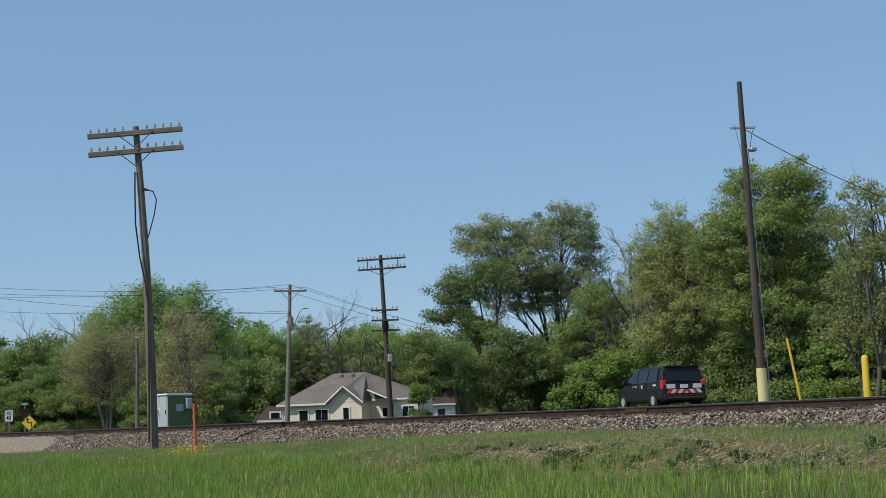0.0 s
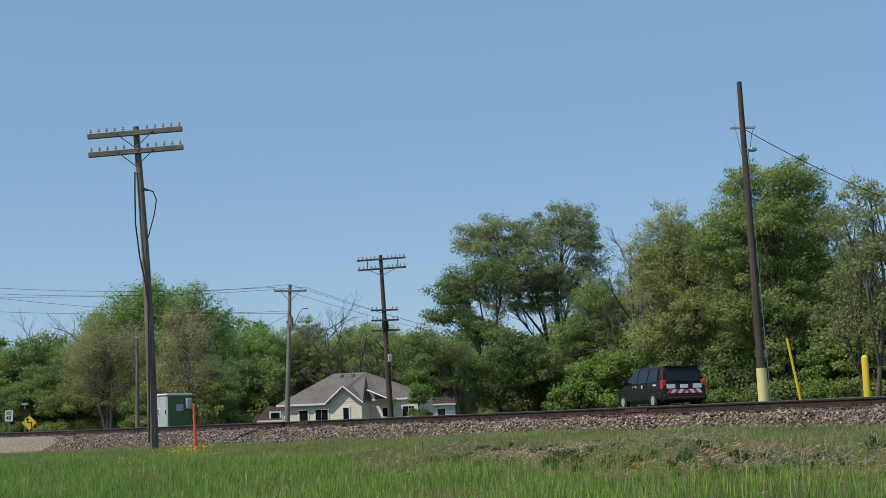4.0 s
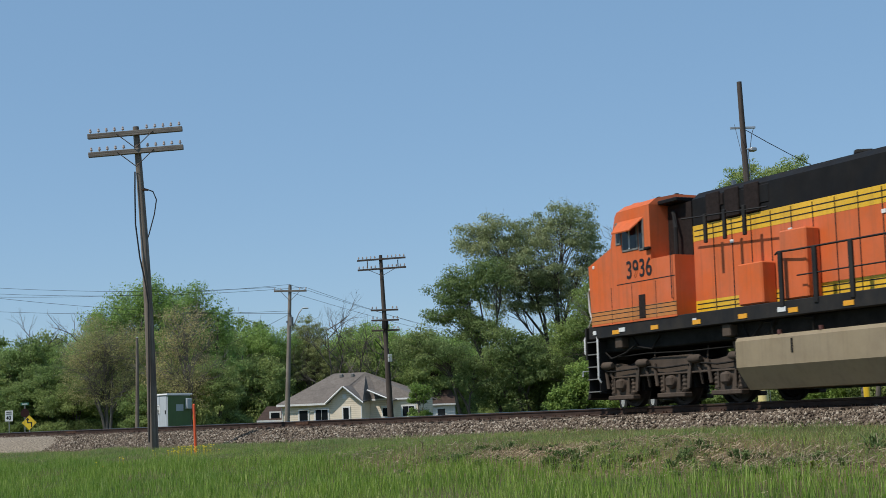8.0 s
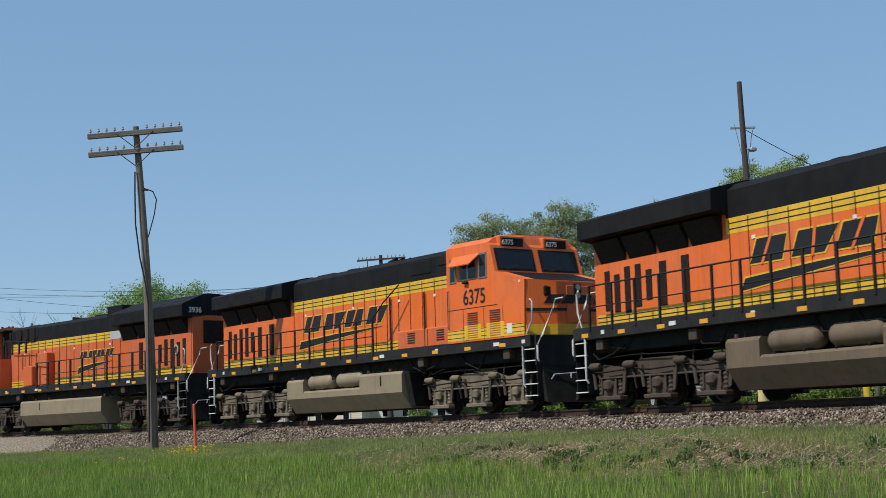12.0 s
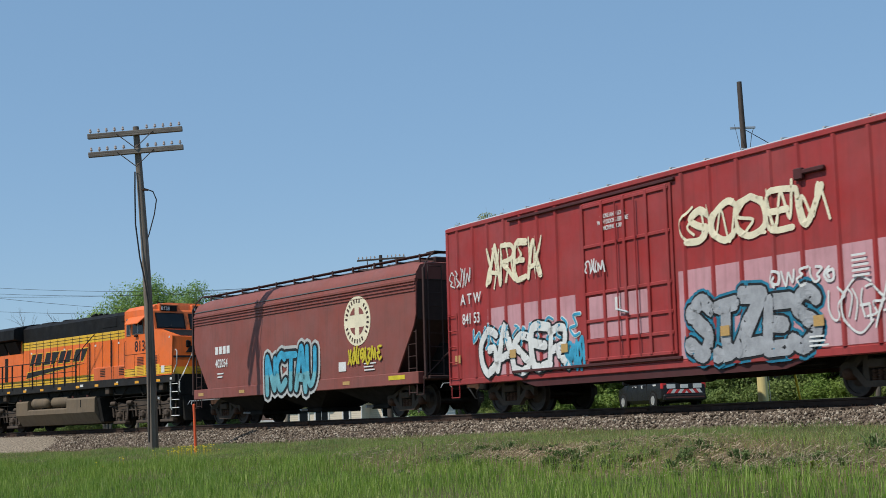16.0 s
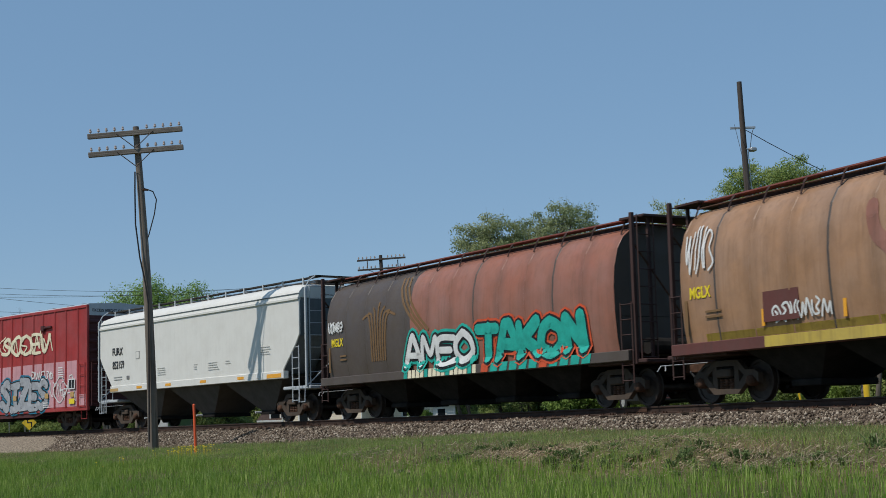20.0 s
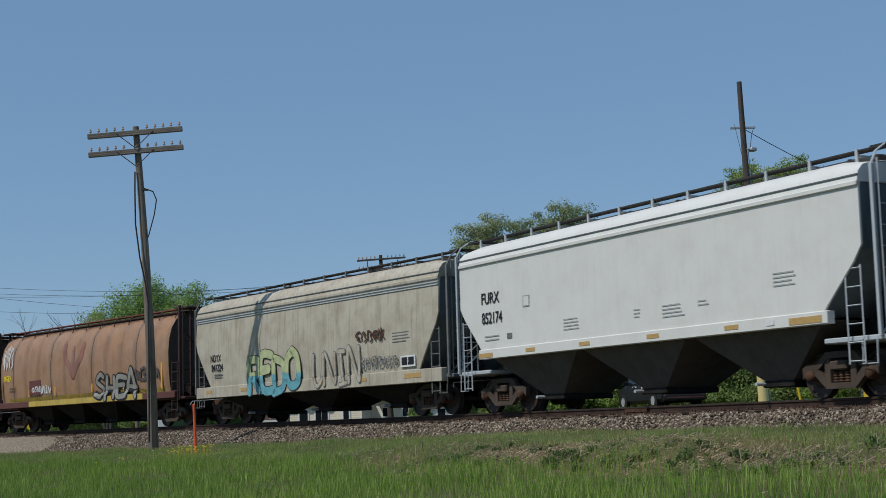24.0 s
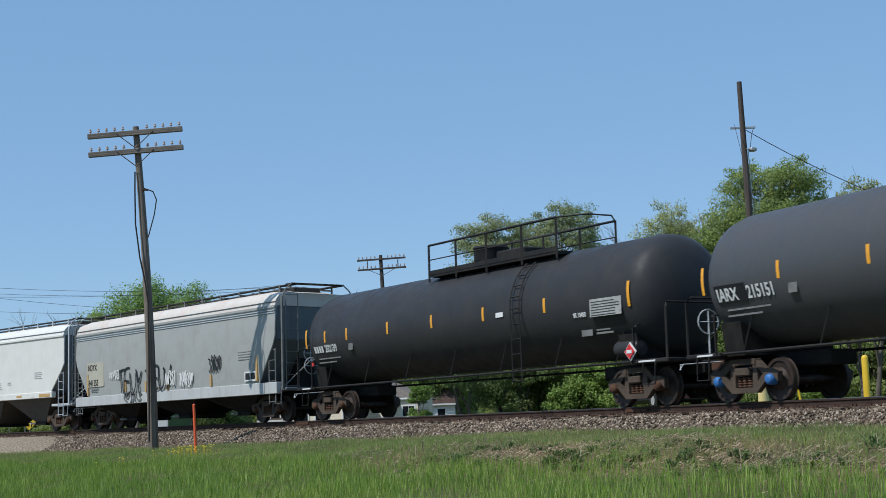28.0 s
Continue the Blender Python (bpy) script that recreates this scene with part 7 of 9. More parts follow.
        lp("marker_light", sb(9.55, 9.63, 3.44, 3.52, 0.012), "letter")
    xs = X(6.92, 8.12)
    lettering(number, xs[0], 3.05, 0.60, M["char"], car, -1.556, 0.92, 0.006, "road_number")
    if d > 0:
        for y0 in (-1.22, 0.33):
            part("board_number", text_mesh(number, 0.20, M["letter"], 1.0, 0.004), M["letter"], car, at=pose(8.336, y0 + 0.06, 4.655, 0, 0, 90))
    else:
        part("board_number", text_mesh(number, 0.30, M["letter"], 1.0, 0.004), M["letter"], car, at=pose(9.86, -1.18, 4.40, 0, 0, 90))
    # emblem: four slanted block shapes over a swoosh, black edged with yellow
    ex = -3.5 if d > 0 else 0.65
    sc = 1.0 if d > 0 else 0.55
    emblem = None
    for k, w in enumerate((1.25, 1.35, 1.25, 1.2)):
        x0 = ex + k * 1.38 * sc
        w *= sc
        for lift, grow_, mat in ((0.006, 0.04, "yellow"), (0.012, 0.0, "char")):
            z0, z1, sh = 2.98 - grow_ + (0.1 if sc < 1 else 0), 2.98 + 0.52 * sc + grow_ + (0.1 if sc < 1 else 0), 0.26 * sc
            g = Geo()
            g.prism([(x0 - grow_, z0), (x0 + w * (0.86 - 0.1 * (k % 2)) + grow_, z0), (x0 + w * (0.80 + 0.12 * (k % 2)) + sh + grow_, z1), (x0 + sh - grow_, z1)], 1, -1.0 - lift, -0.99)
            o = part("emblem_block" if mat == "char" else "emblem_edge", g, M[mat], car if emblem is None else emblem)
            emblem = emblem or o
        za, zb = 2.93 + (0.1 if sc < 1 else 0), 3.03 + (0.1 if sc < 1 else 0) + 0.52 * sc
        c0 = x0 + w * (0.28, 0.46, 0.34, 0.5)[k]
        lean = (0.36, 0.12, 0.40, 0.16)[k] * sc
        part("emblem_slit", Geo().prism([(c0, za), (c0 + 0.09 * sc, za), (c0 + lean + 0.09 * sc, zb), (c0 + lean, zb)], 1, -1.016, -1.0), body_m, emblem)
    for lift, gr, mat in ((0.006, 0.04, "yellow"), (0.012, 0, "char")):
        part("emblem_swoosh", Geo().prism([(ex - 0.35 * sc - gr, 2.42 - gr), (ex + 2.2 * sc, 2.64 - gr), (ex + 5.2 * sc + gr, 2.86), (ex + 2.2 * sc, 2.80 + gr), (ex - 0.2 * sc - gr, 2.68 + gr)], 1, -1.0 - lift, -0.99), M[mat], emblem)
    for k in range(4):
        y0 = -1.05 + k * 0.5
        lp("nose_emblem", Geo().prism([(y0, 2.86), (y0 + 0.40, 2.86), (y0 + 0.56, 3.1), (y0 + 0.16, 3.1)], 0, 10.08 + 0.04 * (k in (1, 2)), 10.155) if k in (1, 2) else
           Geo().add([(9.80 + 0.4 * (1.5 - abs(y)) + 0.012, y, z) for y, z in ((y0, 2.86), (y0 + 0.40, 2.86), (y0 + 0.56, 3.1), (y0 + 0.16, 3.1))] + [(9.78 + 0.4 * (1.5 - abs(y)), y, z) for y, z in ((y0, 2.86), (y0 + 0.40, 2.86), (y0 + 0.56, 3.1), (y0 + 0.16, 3.1))],
                     [(0, 1, 2, 3), (7, 6, 5, 4), (0, 4, 5, 1), (1, 5, 6, 2), (2, 6, 7, 3), (3, 7, 4, 0)]), "char")
    lp("nose_line", Geo().loft([[(9.81, -1.51, 2.66), (9.81, 1.51, 2.66), (9.81, 1.51, 2.74), (9.81, -1.51, 2.74)], [(10.135, -0.705, 2.66), (10.135, 0.705, 2.66), (10.135, 0.705, 2.74), (10.135, -0.705, 2.74)]]), "char")
    if not worn:
        bx = lp("battery_box", Geo().cbox(2.6, 6.08, -1.07, -1.0, 2.022, 2.60, 0.03), "orange_faded", car, "dusty tan equipment box")
        for x0 in (3.2, 4.8):
            for k in range(5):
                lp("louvre", Geo().box(x0, x0 + 0.4, -1.085, -1.068, 2.2 + k * 0.07, 2.23 + k * 0.07), "sill", bx)
        lp("box_seam", Geo().box(4.3, 4.32, -1.078, -1.06, 2.04, 2.58), "sill", bx)
        for x0 in (2.2, 4.15):
            lp("drain_pipe", Geo().tube([(x0, -1.05, 2.05), (x0, -1.06, 3.70)], 0.03, 5), "sill")
    else:
        for x0, z0, z1 in ((1.75, 2.05, 3.5), (3.2, 2.05, 2.95)):
            lp("equipment_box", Geo().cbox(x0, x0 + 0.85, -1.38, -1.0, z0, z1, 0.03), body_m)
        lp("hood_hump", Geo().cbox(-4.28, -3.0, -0.97, 0.97, 4.70, 5.16, 0.03), "black")
        lp("bare_patch", Geo().box(-4.28, -3.35, -1.013, -0.99, 3.74, 4.06), "galv", car, "bare grey metal patch")
        lp("hose_reel", Geo().tube([(-8.7 + 0.13 * math.cos(t), -1.04, 3.0 + 0.17 * math.sin(t)) for t in np.linspace(0, 6.28, 13)], 0.035, 5), "patch", car, "coiled pale hose on a door")
        lp("cab_recess", Geo().box(6.1, 7.04, -1.02, 1.02, 3.43, 4.68), "grille")
        lp("recess_pipe", Geo().tube([(6.5, -1.2, 3.44), (6.5, -1.2, 4.1), (6.7, -1.1, 4.5)], 0.05, 6), "sill")
        lp("cab_back_overhang", Geo().cbox(6.3, 7.05, -1.3, 1.3, 4.70, 4.80, 0.02), "black")
        for x0 in (3.6, 4.3, 5.0):
            lp("intake_frame", Geo().cbox(x0, x0 + 0.5, -1.06, -1.0, 4.1, 4.75, 0.02), "grille")
            lp("upper_post", Geo().cbox(x0 - 0.06, x0 + 0.04, -1.5, -1.44, 3.55, 4.2, 0.01), "sill")
        lp("upper_rail", Geo().tube([(2.8, -1.47, 4.05), (5.9, -1.47, 4.2)], 0.02, 5), "sill")
    # fuel tank and air reservoirs
    sec = [(-1.42, 1.36), (-1.48, 1.28), (-1.48, 0.72), (-1.15, 0.24), (1.15, 0.24), (1.48, 0.72), (1.48, 1.28), (1.42, 1.36)]
    low = [(-1.42, 0.96), (-1.48, 0.90), (-1.48, 0.72), (-1.15, 0.24), (1.15, 0.24), (1.48, 0.72), (1.48, 0.90), (1.42, 0.96)]
    if tank == "two":
        ft = lp("fuel_tank", Geo().prism(low, 0, -2.75, 0.948), tank_mat)
        lp("tank_block", Geo().prism(sec, 0, 0.95, 3.45), tank_mat, ft)
        lp("tank_block", Geo().prism(sec, 0, -3.9, -2.752), tank_mat, ft)
        for a, b in ((-2.65, -1.05), (-0.75, 0.85)):
            prof = [(0.0, a), (0.14, a + 0.02), (0.22, a + 0.09), (0.25, a + 0.18), (0.25, b - 0.18), (0.22, b - 0.09), (0.14, b - 0.02), (0.0, b)]
            for s in (-1, 1):
                res = lp("air_reservoir", Geo().lathe([(r, x) for r, x in prof], (0, s * 1.18, 1.24), 0, 18), tank_mat, ft, "", 40)
                lp("reservoir_strap", Geo().cbox(a + 0.3, a + 0.36, *sorted((s * 1.0, s * 1.45)), 0.96, 1.02, 0.01).cbox(b - 0.36, b - 0.3, *sorted((s * 1.0, s * 1.45)), 0.96, 1.02, 0.01), "under", ft)
    else:
        ft = lp("fuel_tank", Geo().prism(sec, 0, -3.4, 4.1), tank_mat)
    lp("tank_shield", Geo().prism([(-1.40, 1.30), (-1.2, 0.3), (1.2, 0.3), (1.40, 1.30)], 0, 3.452 if tank == "two" else 4.102, 3.75 if tank == "two" else 4.3), "under")
    for x0 in (-3.6, 1.4, 2.7):
        lp("filler_cap", Geo().cyl((x0, -1.40, 1.36), (x0, -1.40, 1.45), 0.05, 8), "maroon", ft)
        lp("filler_pipe", Geo().tube([(x0 + 0.25, -1.38, 1.34), (x0 + 0.25, -1.38, 1.62), (x0 + 0.6, -1.3, 1.66)], 0.03, 5), "under", ft)
    lp("sight_gauge", Geo().box(2.2, 2.26, -1.492, -1.47, 0.95, 1.25), "under", ft)
    # piping under the sill
    rngp = random.Random(u)
    for k in range(7):
        x0 = rngp.uniform(-9, 8)
        lp("hanging_pipe", Geo().tube([(x0, -1.25, 1.68), (x0 + 0.3, -1.32, 1.35 + rngp.uniform(-0.1, 0.15)), (x0 + 0.9, -1.3, 1.30 + rngp.uniform(-0.1, 0.15)), (x0 + 1.2, -1.25, 1.68)], 0.022, 5), "under")
    for x0 in (-9.2, -5.3, 4.3, 8.6):
        lp("junction_box", Geo().cbox(x0, x0 + 0.3, -1.45, -1.2, 1.42, 1.69, 0.02), "truck_brown")
    # sill reflectors
    for k in range(12):
        x0 = -9.7 + k * 1.66
        lp("reflector", Geo().box(x0, x0 + 0.30, -1.542, -1.525, 1.76, 1.86), "amber")
    for k, x0 in enumerate((-8.8, -5.9, -2.9, 2.3, 5.4, 8.3, 9.6)):
        lp("sill_label", Geo().box(x0, x0 + (0.26 if k % 2 else 0.14), -1.541, -1.525, 1.80, 1.90), "letter")
    # handrails
    posts = np.linspace(-9.3, 1.9 if d > 0 else 2.4, 12)
    for x0 in posts:
        lp("stanchion", Geo().cbox(x0 - (0.06 if worn else 0.03), x0 + (0.06 if worn else 0.03), -1.56, -1.50, 1.9, 3.04, 0.01), "sill")
    lp("handrail", Geo().tube([(-9.3, -1.53, 3.03), (1.9, -1.53, 3.03), (2.5, -1.5, 3.5 if d > 0 else 3.05), (3.2, -1.35, 4.0) if d > 0 else (2.6, -1.5, 3.0)], 0.022, 5), "sill")
    lp("mid_handrail", Geo().tube([(-9.3, -1.53, 2.5), (1.9, -1.53, 2.5)], 0.016, 5), "sill")
    for s in (1,):
        lp("far_handrail", Geo().tube([(-9.3, 1.53, 3.03), (5.8, 1.53, 3.03)], 0.022, 5), "sill")
    # ends: steps, plows, white grab rails
    for e in (-1, 1):
        ex_ = 10.12 * e
        lp("end_plate", Geo().box(*sorted((ex_, ex_ + 0.06 * e)), -1.5, 1.5, 1.2, 2.0), "sill")
        lp("plow", Geo().loft([[(ex_, -1.3, 1.2), (ex_ + 0.05 * e, -1.3, 1.2), (ex_ + 0.05 * e, 1.3, 1.2), (ex_, 1.3, 1.2)], [(ex_ + 0.15 * e, -1.35, 0.25), (ex_ + 0.3 * e, -1.35, 0.2), (ex_ + 0.3 * e, 1.35, 0.2), (ex_ + 0.15 * e, 1.35, 0.25)]]), "under")
        for s in (-1, 1):
            y = s * 1.46
            sx0, sx1 = sorted((9.62 * e, 10.14 * e))
            well = lp("step_well", Geo().box(sx0, sx0 + 0.02, *sorted((y, s * 0.95)), 0.35, 1.70).box(sx1 - 0.02, sx1, *sorted((y, s * 0.95)), 0.35, 1.70).box(sx0 + 0.02, sx1 - 0.02, *sorted((s * 0.97, s * 0.95)), 0.35, 1.70), "sill")
            for k in range(5):
                z = 0.38 + k * 0.31
                lp("step", Geo().box(sx0 - 0.01, sx1 + 0.01, *sorted((y - s * 0.3, y - s * 0.03)), z, z + 0.025), "under", well)
                lp("step_edge", Geo().box(sx0 - 0.015, sx1 + 0.015, *sorted((y - s * 0.02, y + s * 0.02)), z + 0.003, z + 0.03), "walkgrey" if worn else "white", well)
            lp("grab_rail", Geo().tube([(9.60 * e, y - s * 0.02, 0.62), (9.60 * e, y + s * 0.05, 0.72), (9.60 * e, y + s * 0.05, 1.72), (9.70 * e, y + s * 0.04, 1.95), (9.98 * e, y, 2.40), (10.0 * e, y, 2.9), (9.92 * e, y, 2.98)], 0.026, 6), "white", car, "white grab rail", 60)
            lp("grab_rail", Geo().tube([(10.2 * e, y - s * 0.02, 1.30), (10.22 * e, y + s * 0.03, 1.38), (10.22 * e, y + s * 0.03, 1.72), (10.26 * e, s * 1.35, 2.0), (10.32 * e, s * 1.0, 2.7), (10.32 * e, s * 0.92, 2.95), (10.3 * e, s * 0.65, 3.0)], 0.026, 6), "white", car, "white grab rail", 60)
    coupler(car, 10.72, 1, 0.88)
    coupler(car, -10.72, -1, 0.88)
    # trucks
    wheels = []
    for e in (-1, 1):
        yaw = -math.degrees(half / RADIUS) * e
        tr = part("truck", Geo().cbox(-2.5, 2.5, -0.55, 0.55, 0.62, 1.05, 0.05).cyl((0, 0, 1.0), (0, 0, 1.34), 0.4, 14), M["under"], car, at=pose(half * e, 0, 0, 0, 0, yaw))
        tm = M[truck_mat]
        for s in (-1, 1):
            y0, y1 = sorted((s * 0.98, s * 1.16))
            g = Geo().prism([(-2.75, 0.82), (-2.7, 1.0), (-2.2, 1.06), (-1.7, 0.98), (-1.3, 0.98), (-0.7, 1.14), (0.7, 1.14), (1.3, 0.98), (1.7, 0.98), (2.2, 1.06), (2.7, 1.0), (2.75, 0.82),
                             (2.4, 0.72), (1.55, 0.70), (0.5, 0.70), (-0.5, 0.70), (-1.55, 0.70), (-2.4, 0.72)], 1, y0, y1)
            for ax in (-2.0, 0.0, 2.0):
                g.prism([(ax - 0.36, 0.32), (ax - 0.24, 0.74), (ax + 0.24, 0.74), (ax + 0.36, 0.32), (ax + 0.30, 0.24), (ax - 0.30, 0.24)], 1, y0 + 0.002, y1 + 0.03)
            part("side_frame", g, tm, tr)
            for ax in (-2.0, 0.0, 2.0):
                part("axle_box", Geo().lathe([(0.0, s * 1.27), (0.10, s * 1.27), (0.15, s * 1.24), (0.17, s * 1.16), (0.17, s * 1.0), (0.0, s * 1.0)], (ax, 0, 0.53), 1, 14), M["truck_brown"], tr, "", 40)
                part("pedestal_tie", Geo().cbox(ax - 0.52, ax + 0.52, *sorted((s * 1.0, s * 1.24)), 0.17, 0.28, 0.02), tm, tr)
                for c in (-0.42, 0.42):
                    part("coil_spring", Geo().lathe([(0.085 if k % 2 else 0.062, 0.29 + k * 0.05) for k in range(9)], (ax + c, s * 1.10, 0), 2, 8), tm, tr)
            for bx in (-2.45, -1.0, 1.0, 2.45):
                part("brake_cylinder", Geo().lathe([(0.0, bx - 0.22), (0.07, bx - 0.22), (0.095, bx - 0.15), (0.095, bx + 0.12), (0.06, bx + 0.2), (0, bx + 0.2)], (0, s * 1.26, 1.02), 0, 12), tm, tr, "", 40)
                part("brake_hanger", Geo().tube([(bx, s * 1.22, 1.0), (bx + 0.12, s * 1.2, 0.7), (bx + 0.05, s * 1.1, 0.45)], 0.035, 5), M["truck_brown"], tr)
            # rigging: pull rods, levers, snubbers, sand pipes and frame ribs
            for k, ax in enumerate((-2.0, 0.0, 2.0)):
                part("pull_rod", Geo().tube([(ax - 0.85, s * 1.25, 0.92), (ax - 0.2, s * 1.27, 0.86), (ax + 0.75, s * 1.25, 0.90)], 0.022, 5), M["under"], tr)
                part("brake_lever", Geo().prism([(ax + 0.62, 0.38), (ax + 0.72, 0.36), (ax + 0.84, 1.02), (ax + 0.72, 1.04)], 1, *sorted((s * 1.19, s * 1.24))), M["truck_brown"], tr)
                part("brake_shoe", Geo().cbox(ax + 0.50, ax + 0.62, *sorted((s * 0.72, s * 0.96)), 0.36, 0.72, 0.03), M["under"], tr)
                part("bearing_cover", Geo().cbox(ax - 0.13, ax + 0.13, *sorted((s * 1.2, s * 1.30)), 0.42, 0.66, 0.04), tm, tr)
                part("snubber", Geo().cyl((ax - 0.5, s * 1.22, 0.45), (ax - 0.62, s * 1.2, 0.98), 0.045, 8), M["truck_brown"], tr)
                for c in (-0.30, 0.30):
                    part("frame_rib", Geo().cbox(ax + c - 0.03, ax + c + 0.03, *sorted((s * 1.16, s * 1.20)), 0.34, 0.72, 0.01), tm, tr)
                part("frame_hole", Geo().cyl((ax + 1.0 if k < 2 else ax - 1.0, s * 1.155, 0.88), (ax + 1.0 if k < 2 else ax - 1.0, s * 1.166, 0.88), 0.08, 10), M["under"], tr)
                part("sand_pipe", Geo().tube([(ax - 0.7, s * 1.1, 1.3), (ax - 0.72, s * 1.15, 0.8), (ax - 0.55, s * 0.9, 0.2)], 0.02, 5), M["truck_brown"], tr)
            part("frame_flange", Geo().cbox(-2.3, 2.3, *sorted((s * 1.16, s * 1.21)), 0.70, 0.745, 0.01), tm, tr)
            part("air_hose", Geo().tube([(-2.6, s * 1.2, 1.35), (-2.2, s * 1.3, 1.18), (-1.6, s * 1.3, 1.30), (-1.2, s * 1.25, 1.5)], 0.022, 5), M["under"], tr)
            part("brake_pipe", Geo().tube([(-2.4, s * 1.24, 1.2), (-0.8, s * 1.26, 1.24), (0.8, s * 1.26, 1.2), (2.4, s * 1.24, 1.22)], 0.016, 5), M["under"], tr)
        for ax in (-2.0, 0.0, 2.0):
            ws = part("wheelset", WHEEL_LOCO, None, tr, at=pose(ax, 0, 0.53))
            wheels.append((ws, ax, 0.53))
    TRAIN.append((car, u, half, wheels))
    return car


# ---- covered hoppers with flat sides ----
def hopper(u, half, hl, label, side_m, roof_m, sill_m, end_m, eave, crown, notch_z, notch_x, sill_z0, sill_z1, full_sill, walk_m, ladder_m, ribs=0, bays=3, belly="belly", cap_m="rust", frame_m="truck_brown", bulge=0.0):
    car = thing("hopper_car", label, "hopper car", None, "freight cars")
    nx = notch_x
    for s in (-1, 1):
        g = Geo()
        # gently bowed sheet between sill and eave
        zs = np.linspace(sill_z1, eave, 9)
        rings = []
        for z in zs:
            t = (z - sill_z1) / (eave - sill_z1)
            e = hl if z >= notch_z else nx + (hl - nx) * (z - sill_z1) / (notch_z - sill_z1)
            y = s * (1.585 + bulge * math.sin(math.pi * t))
            rings.append([(x * e, y, z) for x in np.linspace(-1, 1, 3)] + [(x * e, y - s * 0.05, z) for x in np.linspace(1, -1, 3)])
        part("side_sheet", g.loft(rings), side_m, car, "", 30)
        z0, z1 = sill_z0, sill_z1 + 0.002
        sl = hl + 0.05 if full_sill else nx + 0.1
        part("side_sill", Geo().cbox(-sl, sl, *sorted((s * 1.40, s * 1.615)), z0, z1, 0.015), sill_m, car)
        part("eave_rail", Geo().cbox(-hl, hl, *sorted((s * 1.5, s * 1.635)), eave - 0.05, eave + 0.05, 0.015), side_m, car)
        part("roof_angle", Geo().box(-hl, hl, *sorted((s * 1.55, s * 1.60)), eave + 0.16, eave + 0.185), M["endgrey"], car)
    roof = []
    for x, k in ((-hl, 0), (-hl + 0.7, 1), (hl - 0.7, 1), (hl, 0)):
        top = crown + (0.17 if k else 0.04)
        half_roof = [(1.60, eave + 0.03), (1.555, eave + 0.24), (1.42, crown - 0.04 + 0.04 * k), (1.20, crown + 0.02 + 0.09 * k), (0.6, top)]
        roof.append([(x, -y, z) for y, z in half_roof] + [(x, y, z) for y, z in reversed(half_roof)])
    part("roof", Geo().loft(roof), roof_m, car, "", 50)
    part("hatch_trough", Geo().cbox(-hl + 0.4, hl - 0.4, -0.58, 0.58, crown + 0.02, crown + 0.29, 0.03), walk_m, car)
    for k in range(8):
        x = -hl + 1.2 + k * (2 * hl - 2.4) / 7
        part("hatch_clamp", Geo().cbox(x - 0.04, x + 0.04, -0.60, 0.60, crown + 0.12, crown + 0.305, 0.01), walk_m, car)
    # running boards with their brackets
    wz = crown + 0.30
    for s in (-1, 1):
        wk = part("running_board", Geo().box(-hl - 0.25, hl + 0.25, *sorted((s * 0.80, s * 1.12)), wz, wz + 0.025), walk_m, car)
        for k in range(12):
            x = -hl + 0.45 + k * (2 * hl - 0.9) / 11
            part("bracket", Geo().box(x - 0.035, x + 0.035, *sorted((s * 1.09, s * 1.125)), crown + 0.05, wz + 0.045).box(x - 0.03, x + 0.03, *sorted((s * 0.62, s * 1.088)), crown + 0.18, crown + 0.23), ladder_m, wk)
    for e in (-1, 1):
        part("end_walk", Geo().box(*sorted((e * (hl - 0.1), e * (hl + 0.35))), -1.1, 1.1, wz + 0.034, wz + 0.06), walk_m, car)
        # slope sheet, end frame, platform; end_m is darkened to carry the ends' shade
        a, b = e * (hl - 0.02), e * (nx - 0.35)
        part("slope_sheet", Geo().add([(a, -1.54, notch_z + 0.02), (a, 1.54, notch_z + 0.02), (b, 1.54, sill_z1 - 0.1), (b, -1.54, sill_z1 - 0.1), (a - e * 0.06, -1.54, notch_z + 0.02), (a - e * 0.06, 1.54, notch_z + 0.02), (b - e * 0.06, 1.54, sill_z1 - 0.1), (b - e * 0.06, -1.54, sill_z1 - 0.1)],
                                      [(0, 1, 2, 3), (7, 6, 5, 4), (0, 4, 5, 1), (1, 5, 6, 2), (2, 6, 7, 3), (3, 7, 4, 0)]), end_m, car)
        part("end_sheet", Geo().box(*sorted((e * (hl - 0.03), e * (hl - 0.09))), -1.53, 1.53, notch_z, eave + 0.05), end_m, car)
        part("platform", Geo().cbox(*sorted((e * (nx - 0.2), e * (hl + 0.42))), -1.45, 1.45, 1.06, 1.17, 0.02), ladder_m if not full_sill else end_m, car)
        part("center_sill", Geo().cbox(*sorted((e * (nx - 1.6), e * (hl + 0.35))), -0.33, 0.33, 0.74, 1.055, 0.02), M["under"], car)
        part("shear_plate", Geo().prism([(e * (nx - 0.3), 1.18), (e * (hl - 0.5), 1.18), (e * (hl - 0.6), 2.3), (e * (nx + 0.25), 1.9)], 1, -0.35, 0.35), M["under"], car)
        for s in (-1, 1):
            part("corner_post", Geo().cbox(*sorted((e * (hl + 0.26), e * (hl + 0.34))), *sorted((s * 1.46, s * 1.54)), 1.12, eave + 0.35, 0.01), ladder_m, car)
            part("post_cap", Geo().tube([(e * (hl + 0.3), s * 1.5, eave + 0.34), (e * (hl + 0.3), s * 1.35, eave + 0.6), (e * (hl + 0.3), s * 1.08, wz + 0.05)], 0.025, 5), ladder_m, car)
